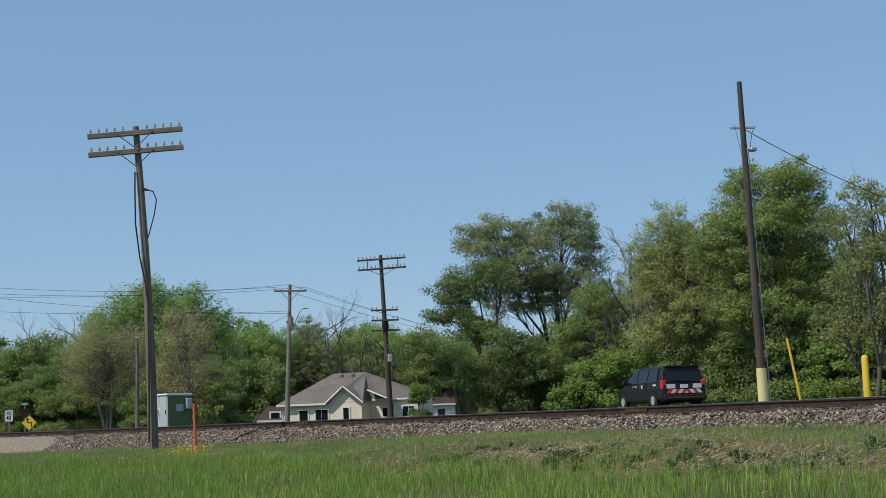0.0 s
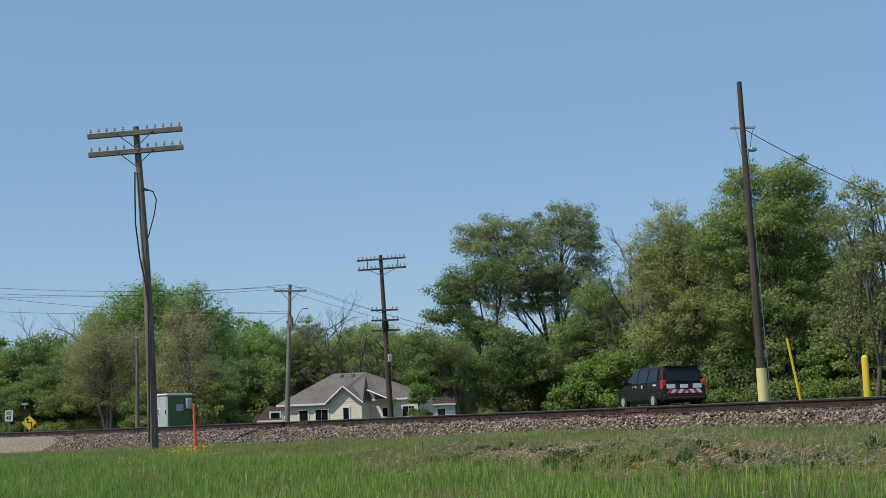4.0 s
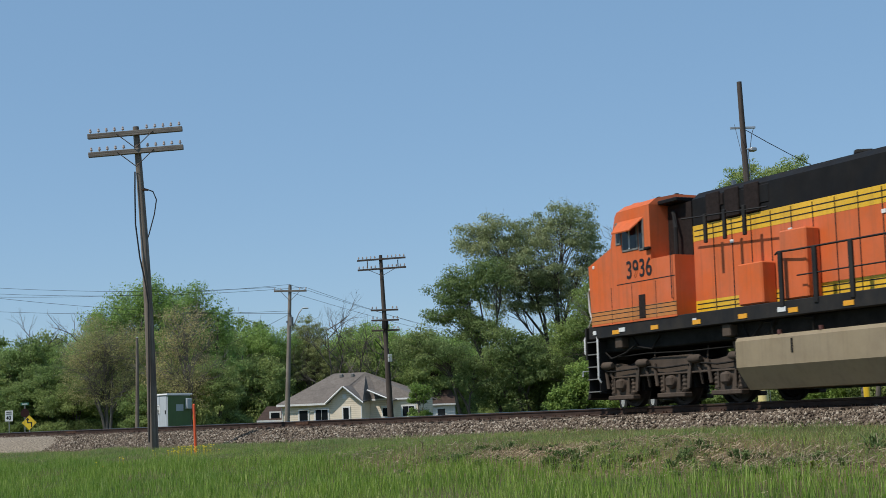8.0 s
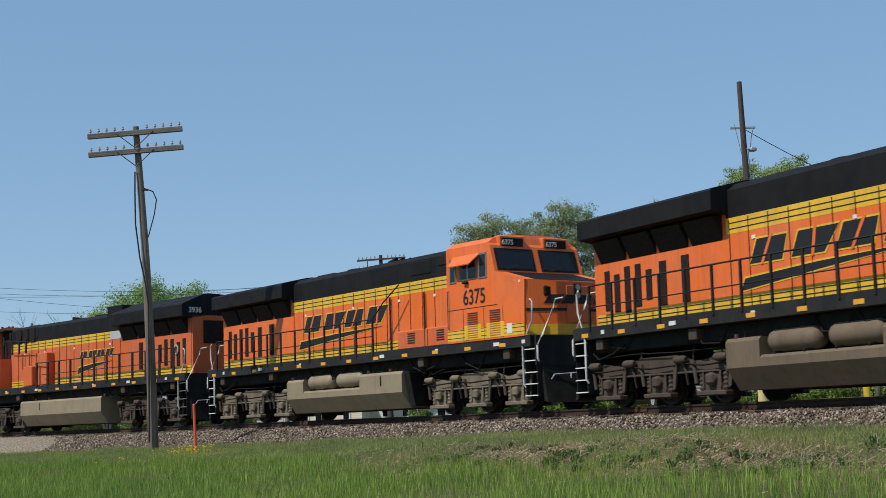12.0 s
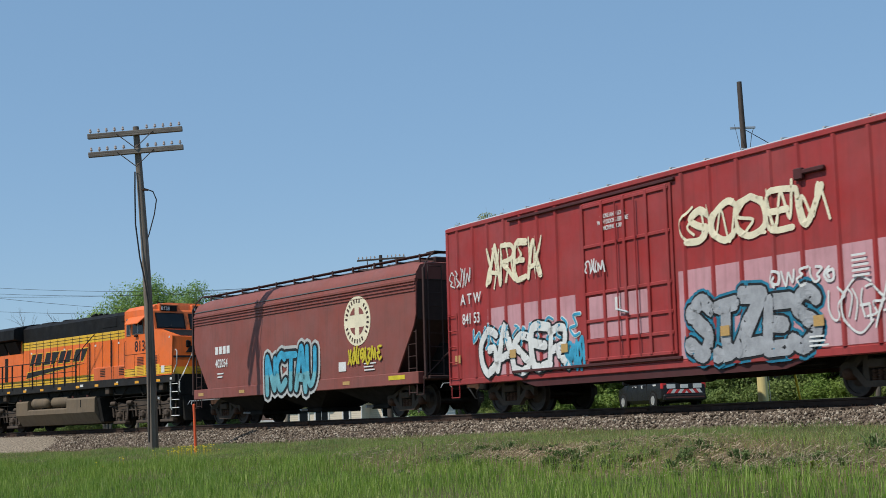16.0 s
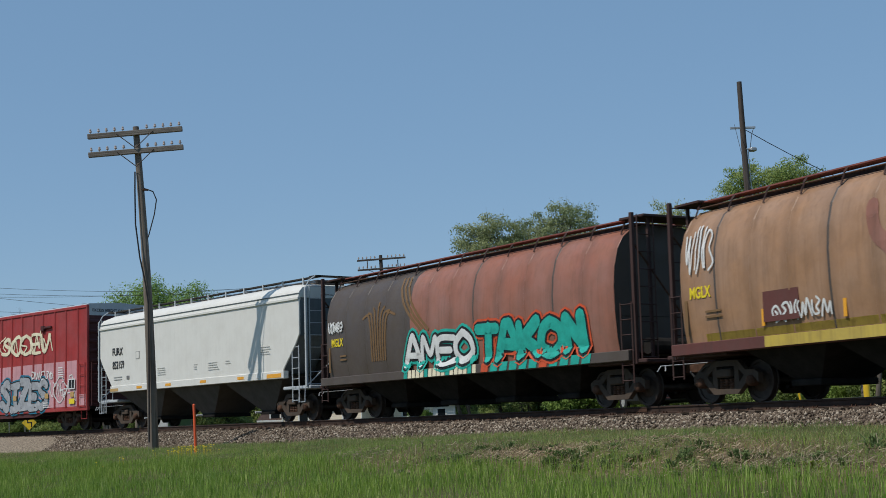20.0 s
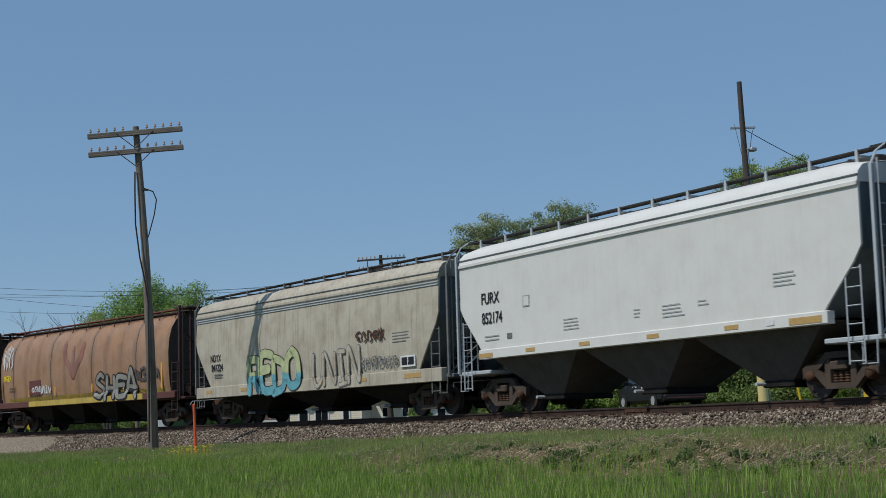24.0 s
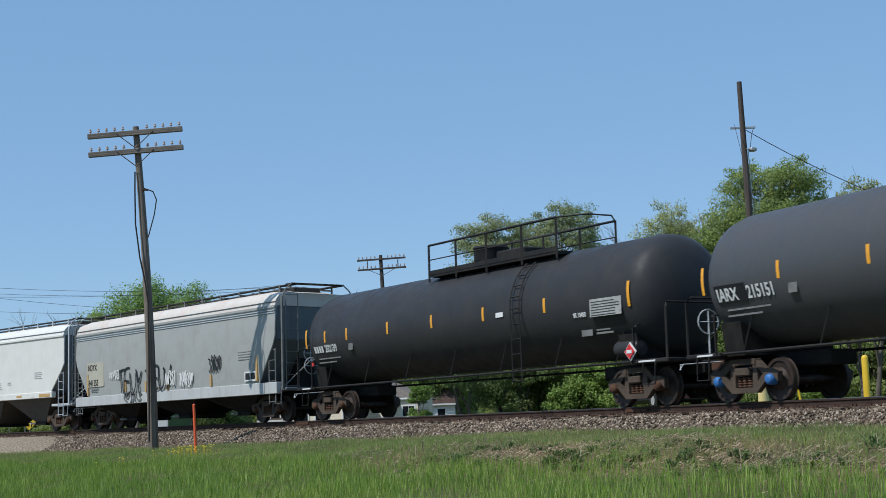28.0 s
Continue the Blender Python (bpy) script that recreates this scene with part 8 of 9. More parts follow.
        lad = ladder(car, e * (hl - 0.30), -1.56, 0.62, 2.55, ladder_m, 0.42, 6, "x", "side_ladder")
        part("sill_step", Geo().tube([(e * (hl + 0.2), -1.5, 1.1), (e * (hl + 0.2), -1.52, 0.62), (e * (hl - 0.2), -1.52, 0.62), (e * (hl - 0.2), -1.5, 1.1)], 0.02, 5), ladder_m, lad)
        ladder(car, e * (hl + 0.33), -1.12, 1.15, eave + 0.45, ladder_m, 0.5, 9, "y", "end_ladder")
        part("cross_brace", Geo().tube([(e * (hl + 0.30), -1.45, 1.2), (e * (hl + 0.30), 0.6, 2.9)], 0.025, 4), ladder_m, car)
        coupler(car, e * (half + 2.35), e)
    part("brake_wheel", Geo().tube([(hl + 0.37, -0.4 + 0.27 * math.cos(t), 2.35 + 0.27 * math.sin(t)) for t in np.linspace(0, 2 * math.pi, 19)], 0.018, 5).tube([(hl + 0.38, -0.66, 2.35), (hl + 0.38, -0.14, 2.35)], 0.015, 4).tube([(hl + 0.38, -0.4, 2.09), (hl + 0.38, -0.4, 2.61)], 0.015, 4), M["galv"], car, "spoked hand-brake wheel")
    # hopper bays
    span = 2 * (nx - 0.15)
    for k in range(bays):
        x0 = -nx + 0.15 + k * span / bays
        x1 = x0 + span / bays - 0.01
        cx = (x0 + x1) / 2
        zt = sill_z0 + 0.10
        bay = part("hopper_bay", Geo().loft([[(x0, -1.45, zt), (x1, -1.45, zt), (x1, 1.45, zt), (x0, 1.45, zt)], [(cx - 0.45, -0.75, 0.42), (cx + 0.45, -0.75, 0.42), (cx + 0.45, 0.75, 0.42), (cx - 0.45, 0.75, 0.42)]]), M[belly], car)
        part("outlet_gate", Geo().cbox(cx - 0.5, cx + 0.5, -0.8, 0.8, 0.28, 0.42, 0.02), M["under"], bay)
        part("gate_rod", Geo().cyl((cx - 0.42, -1.05, 0.36), (cx - 0.42, -0.8, 0.36), 0.04, 8), M["galv"], bay)
    wheels = []
    for e in (-1, 1):
        wheels += freight_truck(car, half * e, -math.degrees(half / RADIUS) * e, M[frame_m], M[cap_m])
    TRAIN.append((car, u, half, wheels))
    return car


def reflectors(car, xs, z, mat="amber", w=0.34, h=0.11, y=-1.616):
    for x in xs:
        part("reflector", Geo().box(x, x + w, y - 0.006, y + 0.002, z, z + h), M[mat], car)


# ---- round-sided grain hoppers ----
def grain_hopper(u, half, label, front_m, main_m, split, sill_m, sill_alt=None):
    hl = 7.55
    car = thing("grain_hopper", label, "hopper car", None, "freight cars")
    prof = [(1.50, 1.30), (1.57, 1.7), (1.615, 2.3), (1.625, 2.9), (1.58, 3.4), (1.46, 3.85), (1.27, 4.15), (1.0, 4.35), (0.6, 4.46)]
    sec = [(-y, z) for y, z in prof] + [(y, z) for y, z in reversed(prof)]

    def shell(a, b, mat, name):
        xs = np.linspace(a, b, max(2, int((b - a) / 0.7)))
        return part(name, Geo().loft([[(x, y, z) for y, z in sec] for x in xs]), mat, car, "", 40)
    if split:
        shell(-hl, split, front_m, "painted_shell")
        shell(split, hl, main_m, "body_shell")
    else:
        shell(-hl, hl, main_m, "body_shell")
    ribs = 12
    for k in range(ribs + 1):
        x = -hl + 2 * hl * k / ribs
        rib = Geo().loft([[(x + dx, y * (1 + o), z + o * 1.4 * (z - 2.7) / 2) for y, z in sec] for dx, o in ((-0.035, 0.0), (-0.02, 0.005), (0.02, 0.005), (0.035, 0.0))], True, False)
        part("weld_rib", rib, M["darkbrown"] if k % 3 == 1 or (split and x < split) else main_m, car)

    def yf(x, z):
        return -float(np.interp(z, [p[1] for p in prof], [p[0] for p in prof]))
    for s in (-1, 1):
        part("side_sill", Geo().cbox(-8.05, 8.05, *sorted((s * 1.38, s * 1.64)), 1.08, 1.34, 0.015), sill_m, car)
        if sill_alt:
            part("sill_panel", Geo().box(-4.62, 5.6, s * 1.646 - 0.004, s * 1.646 + 0.004, 1.10, 1.33), sill_alt, car)
            for a, b in ((-6.8, 7.2),):
                part("lower_panel", Geo().loft([[(x, -(1.506 + 0.008), 1.345), (x, -(1.535 + 0.008), 1.52), (x, -(1.53), 1.52), (x, -1.5, 1.345)] for x in (max(a, -hl), min(b, hl))]), M["sillyellow"], car)
        wz = 4.58
        wk = part("running_board", Geo().box(-hl - 0.6, hl + 0.6, *sorted((s * 0.68, s * 1.03)), wz, wz + 0.03), M["mineral"], car)
        for k in range(13):
            x = -hl + 0.1 + k * (2 * hl - 0.2) / 12
            part("bracket", Geo().tube([(x, s * 1.02, wz), (x, s * 1.12, 4.47), (x, s * 1.22, 4.22)], 0.026, 4), M["mineral_dark"], wk)
        part("edge_rail", Geo().tube([(-hl, s * 1.10, 4.44), (hl, s * 1.10, 4.44)], 0.02, 4), M["rust"], wk)
    part("roof_trough", Geo().cbox(-hl + 0.2, hl - 0.2, -0.66, 0.66, 4.40, 4.56, 0.03), M["mineral_dark"], car)
    for e in (-1, 1):
        part("end_sheet", Geo().prism([(y, z) for y, z in sec], 0, *sorted((e * (hl + 0.004), e * (hl - 0.03)))), M["darkbrown"] if e > 0 else M["under"], car)
        part("slope_sheet", Geo().prism([(e * hl, 2.2), (e * (hl + 0.02), 2.2), (e * 6.2, 1.3), (e * 6.0, 1.3)], 1, -1.4, 1.4), M["under"], car)
        part("platform", Geo().cbox(*sorted((e * 6.2, e * 8.5)), -1.45, 1.45, 1.02, 1.12, 0.02), M["mineral_dark"], car)
        part("center_sill", Geo().cbox(*sorted((e * 5.6, e * 8.3)), -0.33, 0.33, 0.72, 1.0, 0.02), M["under"], car)
        part("end_roof", Geo().cbox(*sorted((e * (hl - 0.2), e * (hl + 0.75))), -1.2, 1.2, 4.57, 4.63, 0.01), M["mineral_dark"], car)
        for s in (-1, 1):
            part("corner_post", Geo().cbox(*sorted((e * 8.1, e * 8.2)), *sorted((s * 1.40, s * 1.5)), 1.0, 4.66, 0.01), M["mineral_dark"], car)
            part("inner_post", Geo().cbox(*sorted((e * 8.1, e * 8.18)), *sorted((s * 0.9, s * 0.98)), 1.0, 4.62, 0.01), M["mineral_dark"], car)
        part("cross_brace", Geo().tube([(e * 8.14, -1.4, 3.9), (e * 8.14, 0.9, 1.2)], 0.03, 4), M["rust"], car)
        ladder(car, e * 7.92, -1.55, 0.55, 2.5, M["mineral_dark"], 0.42, 6, "x", "side_ladder")
        ladder(car, e * 8.22, -1.1, 1.1, 4.62, M["mineral_dark"], 0.5, 9, "y", "end_ladder")
        coupler(car, e * (half + 1.98), e)
        part("air_tank", Geo().cyl((e * 7.9, -0.9, 1.45), (e * 7.9, 0.2, 1.45), 0.2, 12), M["under"], car)
    for k in range(4):
        x0 = -5.9 + k * 2.95
        cx = x0 + 1.47
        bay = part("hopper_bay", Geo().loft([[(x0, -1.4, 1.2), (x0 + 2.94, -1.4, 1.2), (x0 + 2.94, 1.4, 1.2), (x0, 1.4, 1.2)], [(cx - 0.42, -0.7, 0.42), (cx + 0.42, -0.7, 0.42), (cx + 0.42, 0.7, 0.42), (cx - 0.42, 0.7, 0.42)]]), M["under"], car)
        part("outlet_gate", Geo().cbox(cx - 0.48, cx + 0.48, -0.78, 0.78, 0.28, 0.42, 0.02), M["under"], bay)
    wheels = []
    for e in (-1, 1):
        wheels += freight_truck(car, half * e, -math.degrees(half / RADIUS) * e, M["truck_brown"], M["rust"])
    TRAIN.append((car, u, half, wheels))
    return car, yf


# ---- box car ----
def box_car(u, half):
    car = thing("box_car", "dark red high-cube box car with sliding doors and graffiti", "box car", None, "freight cars")
    hl, z0, z1 = 9.32, 0.98, 5.30
    for s in (-1, 1):
        part("side_sheet", Geo().box(-hl, hl, *sorted((s * 1.55, s * 1.595)), z0, z1), M["box_red"], car)
        part("side_sill", Geo().cbox(-hl, hl, *sorted((s * 1.45, s * 1.61)), 0.80, z0 - 0.002, 0.02), M["box_red"], car)
        part("deep_sill", Geo().prism([(-5.6, 0.80), (-4.8, 0.62), (4.8, 0.62), (5.6, 0.80)], 1, *sorted((s * 1.50, s * 1.56))), M["box_dark"], car)
        part("top_chord", Geo().cbox(-hl, hl, *sorted((s * 1.5, s * 1.64)), z1 - 0.10, z1 + 0.03, 0.02), M["box_red"], car)
        for x in (-8.68, -7.80, -6.98, -6.10, -5.25, -4.40, -3.52, 1.72, 2.70, 3.65, 4.70, 5.55, 6.60, 7.56, 8.58):
            part("side_post", Geo().prism([(x - 0.07, s * 1.594), (x - 0.035, s * 1.645), (x + 0.035, s * 1.645), (x + 0.07, s * 1.594)], 2, z0, z1 - 0.1), M["box_red"], car)
        for a, b, zz in ((-7.1, -2.75, 2.84), (1.45, 8.55, 2.98)):
            part("faded_panel", Geo().box(a, b, *sorted((s * 1.597, s * 1.60)), z0 + 0.02, zz), M["box_pink"], car, "faded pinkish paint")
        # door with frames, bars and rails
        door = part("door", Geo().cbox(-2.25, 1.35, *sorted((s * 1.60, s * 1.66)), 1.12, 5.06, 0.02), M["box_red"], car)
        for x in (-2.2, -1.35, -0.45, 0.45, 1.22):
            part("door_post", Geo().cbox(x - 0.05, x + 0.05, *sorted((s * 1.662, s * 1.72)), 1.15, 5.02, 0.015), M["box_red"], door)
        for z in (1.16, 1.62, 2.1, 2.78, 3.95, 4.95):
            part("door_bar", Geo().cbox(-2.2, 1.3, *sorted((s * 1.662, s * 1.70)), z - 0.045, z + 0.045, 0.015), M["box_red"], door)
        for x in (-0.72, 0.05):
            part("lock_rod", Geo().tube([(x, s * 1.74, 1.2), (x, s * 1.74, 4.9)], 0.022, 6), M["box_red"], door)
        part("door_handle", Geo().tube([(-0.72, s * 1.76, 2.3), (-0.3, s * 1.77, 2.2)], 0.03, 5), M["galv"], door)
        part("door_placard", Geo().box(-0.95, -0.75, *sorted((s * 1.664, s * 1.672)), 2.3, 2.62), M["letter"], door)
        part("door_patch", Geo().box(-2.05, 0.35, *sorted((s * 1.663, s * 1.667)), 1.68, 2.7), M["box_pink"], door, "faded pinkish paint")
        for z in (1.04, 5.12):
            part("door_track", Geo().cbox(-5.8, 1.5, *sorted((s * 1.60, s * 1.68)), z - 0.035, z + 0.035, 0.01), M["box_dark"], car)
    part("floor", Geo().box(-hl, hl, -1.45, 1.45, 0.9, 0.978), M["under"], car)
    part("center_sill", Geo().cbox(-9.6, 9.6, -0.33, 0.33, 0.66, 0.898, 0.02), M["under"], car)
    part("roof", Geo().prism([(-1.62, z1 + 0.032), (1.62, z1 + 0.032), (1.5, z1 + 0.09), (0.0, z1 + 0.16), (-1.5, z1 + 0.09)], 0, -hl, hl), M["galv"], car)
    for k in range(15):
        x = -hl + 0.5 + k * (2 * hl - 1) / 14
        part("roof_seam", Geo().prism([(-1.55, z1 + 0.085), (0, z1 + 0.155), (1.55, z1 + 0.085), (1.55, z1 + 0.115), (0, z1 + 0.19), (-1.55, z1 + 0.115)], 0, x - 0.03, x + 0.03), M["galv"], car)
    for e in (-1, 1):
        # end wall and corrugations in the darkened red, shade painted in
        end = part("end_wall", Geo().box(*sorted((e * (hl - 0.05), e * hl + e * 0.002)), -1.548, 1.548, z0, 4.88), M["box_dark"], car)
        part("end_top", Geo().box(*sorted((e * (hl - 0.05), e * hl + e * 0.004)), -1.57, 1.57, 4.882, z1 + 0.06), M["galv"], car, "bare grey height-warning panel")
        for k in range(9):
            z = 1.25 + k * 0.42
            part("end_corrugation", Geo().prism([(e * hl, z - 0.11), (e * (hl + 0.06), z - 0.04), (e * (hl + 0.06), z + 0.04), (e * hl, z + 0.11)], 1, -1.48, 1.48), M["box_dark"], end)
        for s in (-1, 1):
            part("corner_post", Geo().cbox(*sorted((e * (hl - 0.1), e * (hl + 0.03))), *sorted((s * 1.50, s * 1.625)), 0.80, z1 + 0.02, 0.015), M["box_red"], car)
        ladder(car, e * (hl - 0.34), -1.66, 0.95, 2.85, M["box_red"], 0.5, 5, "x", "side_ladder")
        ladder(car, e * (hl + 0.12), -1.2, 1.0, 2.85, M["box_dark"], 0.5, 5, "y", "end_ladder")
        part("sill_step", Geo().tube([(e * (hl - 0.05), -1.58, 0.82), (e * (hl - 0.05), -1.58, 0.45), (e * (hl - 0.5), -1.58, 0.45), (e * (hl - 0.5), -1.58, 0.82)], 0.02, 5), M["box_red"], car)
        part("cushion_unit", Geo().cbox(*sorted((e * 9.3, e * 9.75)), -0.4, 0.4, 0.68, 1.05, 0.03), M["under"], car)
        coupler(car, e * 9.85, e)
    part("brake_rigging", Geo().tube([(-5.5, -1.1, 0.72), (5.5, -1.1, 0.70)], 0.03, 5), M["under"], car)
    part("air_reservoir", Geo().cyl((0.4, -0.9, 0.68), (1.6, -0.9, 0.68), 0.2, 12), M["under"], car)

    posts = (-8.68, -7.80, -6.98, -6.10, -5.25, -4.40, -3.52, 1.72, 2.70, 3.65, 4.70, 5.55, 6.60, 7.56, 8.58)

    def yf(x, z):
        return -1.601 - 0.047 * min(1.0, max(0.0, (0.14 - min(abs(x - p) for p in posts)) / 0.08))
    lettering("A T W", -8.5, 3.06, 0.42, M["letter"], car, -1.652, 0.95, 0.004, "reporting_mark")
    lettering("841 53", -8.43, 2.5, 0.42, M["letter"], car, -1.652, 0.85, 0.004, "car_number")
    mural(car, -6.95, -4.3, 3.5, 4.45, 4, "cream", None, 21, yf, label="cream sprayed letters", w=0.13, word="AREA", wild=0.065)
    mural(car, -7.0, -4.2, 3.42, 4.5, 4, "cream", None, 34, yf, label="cream sprayed flourish", w=0.06)
    mural(car, 1.75, 6.2, 3.5, 4.3, 5, "cream", None, 22, yf, label="cream looping letters", w=0.15, word="SCOEV", slant=0.12, wild=0.07)
    mural(car, 1.6, 6.4, 3.42, 4.4, 5, "cream", None, 35, yf, label="cream sprayed flourish", w=0.07)
    mural(car, -7.5, -3.2, 1.05, 2.15, 5, "spray_white", "char", 23, yf, label="white bubble letters with black edges", w=0.22, rim=0.11, word="GASER", wild=0.07)
    mural(car, -7.9, -2.5, 1.75, 2.35, 9, "aqua", "spray_white", 29, yf, label="pale blue drips above the letters", w=0.06, rim=0.05, lift=-0.002)
    mural(car, -3.4, -2.4, 1.0, 1.7, 4, "aqua", None, 30, yf, label="pale blue sprayed bars", w=0.10)
    mural(car, 1.75, 5.9, 1.06, 2.12, 5, "spray_grey", "char", 24, yf, label="silver block letters with black edges on blue", w=0.34, rim=0.11, cloud="deep_aqua", slant=0.12, word="SIZES", wild=0.045)
    mural(car, 4.5, 6.5, 2.28, 2.65, 5, "spray_white", None, 25, yf, label="thin white tag", w=0.06)
    mural(car, -2.1, -1.25, 3.28, 3.62, 3, "spray_white", None, 26, lambda x, z: -1.725, label="thin white tag", w=0.045)
    mural(car, 6.2, 7.7, 1.45, 2.1, 3, "spray_white", None, 27, yf, label="thin white tag", w=0.045)
    mural(car, -9.2, -7.9, 3.6, 4.08, 4, "spray_white", None, 28, yf, label="thin white tag", w=0.04)
    for k, words in enumerate(("CLOSE AND LOCK", "WITH DOORS BEFORE", "MOVING CAR")):
        lettering(words, -0.92, 4.58 - 0.15 * k, 0.15, M["letter"], car, -1.672, 0.85, 0.002, "warning_words", align="CENTER")
    part("corner_bracket", Geo().cbox(5.55, 6.35, -1.70, -1.60, 4.52, 4.62, 0.02).cbox(5.5, 5.75, -1.72, -1.60, 4.42, 4.66, 0.02), M["box_dark"], car)
    part("faded_panel", Geo().box(8.62, 9.28, -1.602, -1.597, 1.0, 1.5), M["box_pink"], car)
    mural(car, 6.55, 8.5, 1.2, 2.3, 2, "spray_white", None, 33, yf, label="thin white sprayed outline", w=0.05, word="GA")
    small_print(car, 6.95, 2.7, 0.5, 5, "letter", -1.652, 0.1, 0.045)
    small_print(car, 5.55, 1.2, 0.7, 3, "letter", -1.652, 0.09, 0.04)
    lettering("EXCESS HEIGHT CAR", 0, 0, 0.17, M["char"], car, 0, 1.0, 0.003, "warning_words").matrix_basis = pose(hl + 0.008, -1.35, 5.05, 0, 0, 90)
    reflectors(car, (-8.9, -5.9, -3.4, 2.9, 5.8, 8.0), 1.42, "amber_dull", 0.3, 0.22, -1.65)
    plate(car, "builder_plate", 7.9, 8.35, 1.12, 1.34, "letter_gold", -1.648)
    cs = plate(car, "consolidated_stencil", 7.85, 8.4, 1.75, 2.2, "letter", -1.648)
    for k in (0, 1):
        part("stencil_block", Geo().box(7.9 + k * 0.24, 8.1 + k * 0.24, -1.666, -1.659, 1.8, 2.15), M["char"], cs)
    wheels = []
    for e in (-1, 1):
        wheels += freight_truck(car, half * e, -math.degrees(half / RADIUS) * e, M["truck_brown"], M["rust"])
    TRAIN.append((car, u, half, wheels))
    return car


# ---- tank cars ----
def tank_car(u, half, hl, label, bars_x, number, mark_x, frame_m, cap_m, mark=""):
    car = thing("tank_car", label, "tank car", None, "freight cars")
    R, zc = 1.51, 2.72
    prof = [(0.0, -hl), (0.45, -hl + 0.025), (0.85, -hl + 0.10), (1.15, -hl + 0.21), (1.34, -hl + 0.36), (1.46, -hl + 0.55), (R, -hl + 0.82)]
    prof = prof + [(R, -hl / 3), (R, hl / 3)] + [(a, -b) for a, b in reversed(prof)]
    tank = part("tank", Geo().lathe(prof, (0, 0, zc), 0, 48), M["tankgrey" if mark else "tankblack"], car, "", 35)
    for x in (-hl + 0.86, -3.4, 0.4, 3.9, hl - 0.86):
        part("weld_seam", Geo().lathe([(R, x - 0.02), (R + 0.006, x), (R, x + 0.02)], (0, 0, zc), 0, 48), M["tankgrey" if mark else "tankblack"], tank, "", 35)

    def yf(x, z):
        return -math.sqrt(max(0.01, R * R - (z - zc) ** 2)) - 0.004
    for x in bars_x:
        g = Geo()
        tall = 0.62 if x in (bars_x[0], bars_x[-1]) else 0.38
        for k in range(6):
            a, b = zc - 0.02 - tall / 2 + tall * k / 6, zc - 0.02 - tall / 2 + tall * (k + 1) / 6
            g.add([(x, yf(x, a), a), (x + 0.10, yf(x, a), a), (x + 0.10, yf(x, b), b), (x, yf(x, b), b)], [(0, 1, 2, 3)])
        part("reflector", g, M["amber"], tank, "amber reflective bar")
    # bottom frame
    for s in (-1, 1):
        part("side_rail", Geo().tube([(-hl + 0.5, s * 1.32, 1.06), (hl - 0.5, s * 1.32, 1.06)], 0.035, 6), M["sill"], car)
        for x in np.linspace(-hl + 1.5, hl - 1.5, 7):
            part("rail_stay", Geo().tube([(x, s * 1.32, 1.06), (x + 0.25, s * 1.22, 1.9)], 0.02, 4), M["sill"], car)
    for e in (-1, 1):
        part("stub_sill", Geo().cbox(*sorted((e * (hl - 3.2), e * (hl + 0.6))), -0.36, 0.36, 0.72, 1.04, 0.03), M["under"], car)
        part("saddle", Geo().prism([(-1.2, 1.0), (1.2, 1.0), (1.3, 1.75), (0.9, 1.5), (-0.9, 1.5), (-1.3, 1.75)], 0, e * half - 0.35, e * half + 0.35), M["under"], car)
        part("end_platform", Geo().cbox(*sorted((e * (hl - 0.75), e * (hl + 0.55))), -1.42, 1.42, 1.0, 1.10, 0.02), M["sill"], car)
        part("edge_label", Geo().box(*sorted((e * (hl - 0.5), e * (hl + 0.1))), -1.428, -1.418, 1.03, 1.07), M["letter"], car)
        part("end_handrail", Geo().tube([(e * (hl + 0.5), -1.38, 1.1), (e * (hl + 0.5), -1.38, 2.3), (e * (hl + 0.45), -1.3, 2.42), (e * (hl + 0.45), 1.3, 2.42), (e * (hl + 0.5), 1.38, 2.3), (e * (hl + 0.5), 1.38, 1.1)], 0.03, 6), M["sill"], car, "", 60)
        part("side_handrail", Geo().tube([(e * (hl - 0.65), -1.42, 1.08), (e * (hl - 0.65), -1.44, 1.88), (e * (hl - 0.55), -1.42, 1.92), (e * (hl - 0.6), -1.3, 1.95)], 0.03, 6), M["sill"], car, "", 60)
        part("corner_step", Geo().tube([(e * (hl + 0.1), -1.42, 1.02), (e * (hl + 0.1), -1.44, 0.5), (e * (hl - 0.35), -1.44, 0.5), (e * (hl - 0.35), -1.42, 1.02)], 0.022, 5), M["sill"], car)
        coupler(car, e * (half + 2.05), e)
    part("brake_wheel", Geo().tube([(-hl - 0.2, -1.0 + 0.28 * math.cos(t), 1.85 + 0.28 * math.sin(t)) for t in np.linspace(0, 2 * math.pi, 19)], 0.018, 5).tube([(-hl - 0.2, -1.26, 1.85), (-hl - 0.2, -0.74, 1.85)], 0.015, 4).tube([(-hl - 0.2, -1.0, 1.1), (-hl - 0.2, -1.0, 2.1)], 0.025, 4), M["galv"], car, "spoked hand-brake wheel")
    part("air_reservoir", Geo().lathe([(0.0, hl - 1.6), (0.18, hl - 1.57), (0.22, hl - 1.48), (0.22, hl - 0.78), (0.18, hl - 0.7), (0, hl - 0.68)], (0, -1.15, 1.4), 0, 16), M["tankblack"], car, "", 40)
    # top platform
    top = zc + R
    a, b = -1.5, 4.95
    pf = part("top_platform", Geo().box(a, b, -1.0, -0.35, top - 0.10, top - 0.06).box(a, b, 0.35, 1.0, top - 0.10, top - 0.06).box(a, b, -1.0, 1.0, top - 0.14, top - 0.102), M["sill"], car)
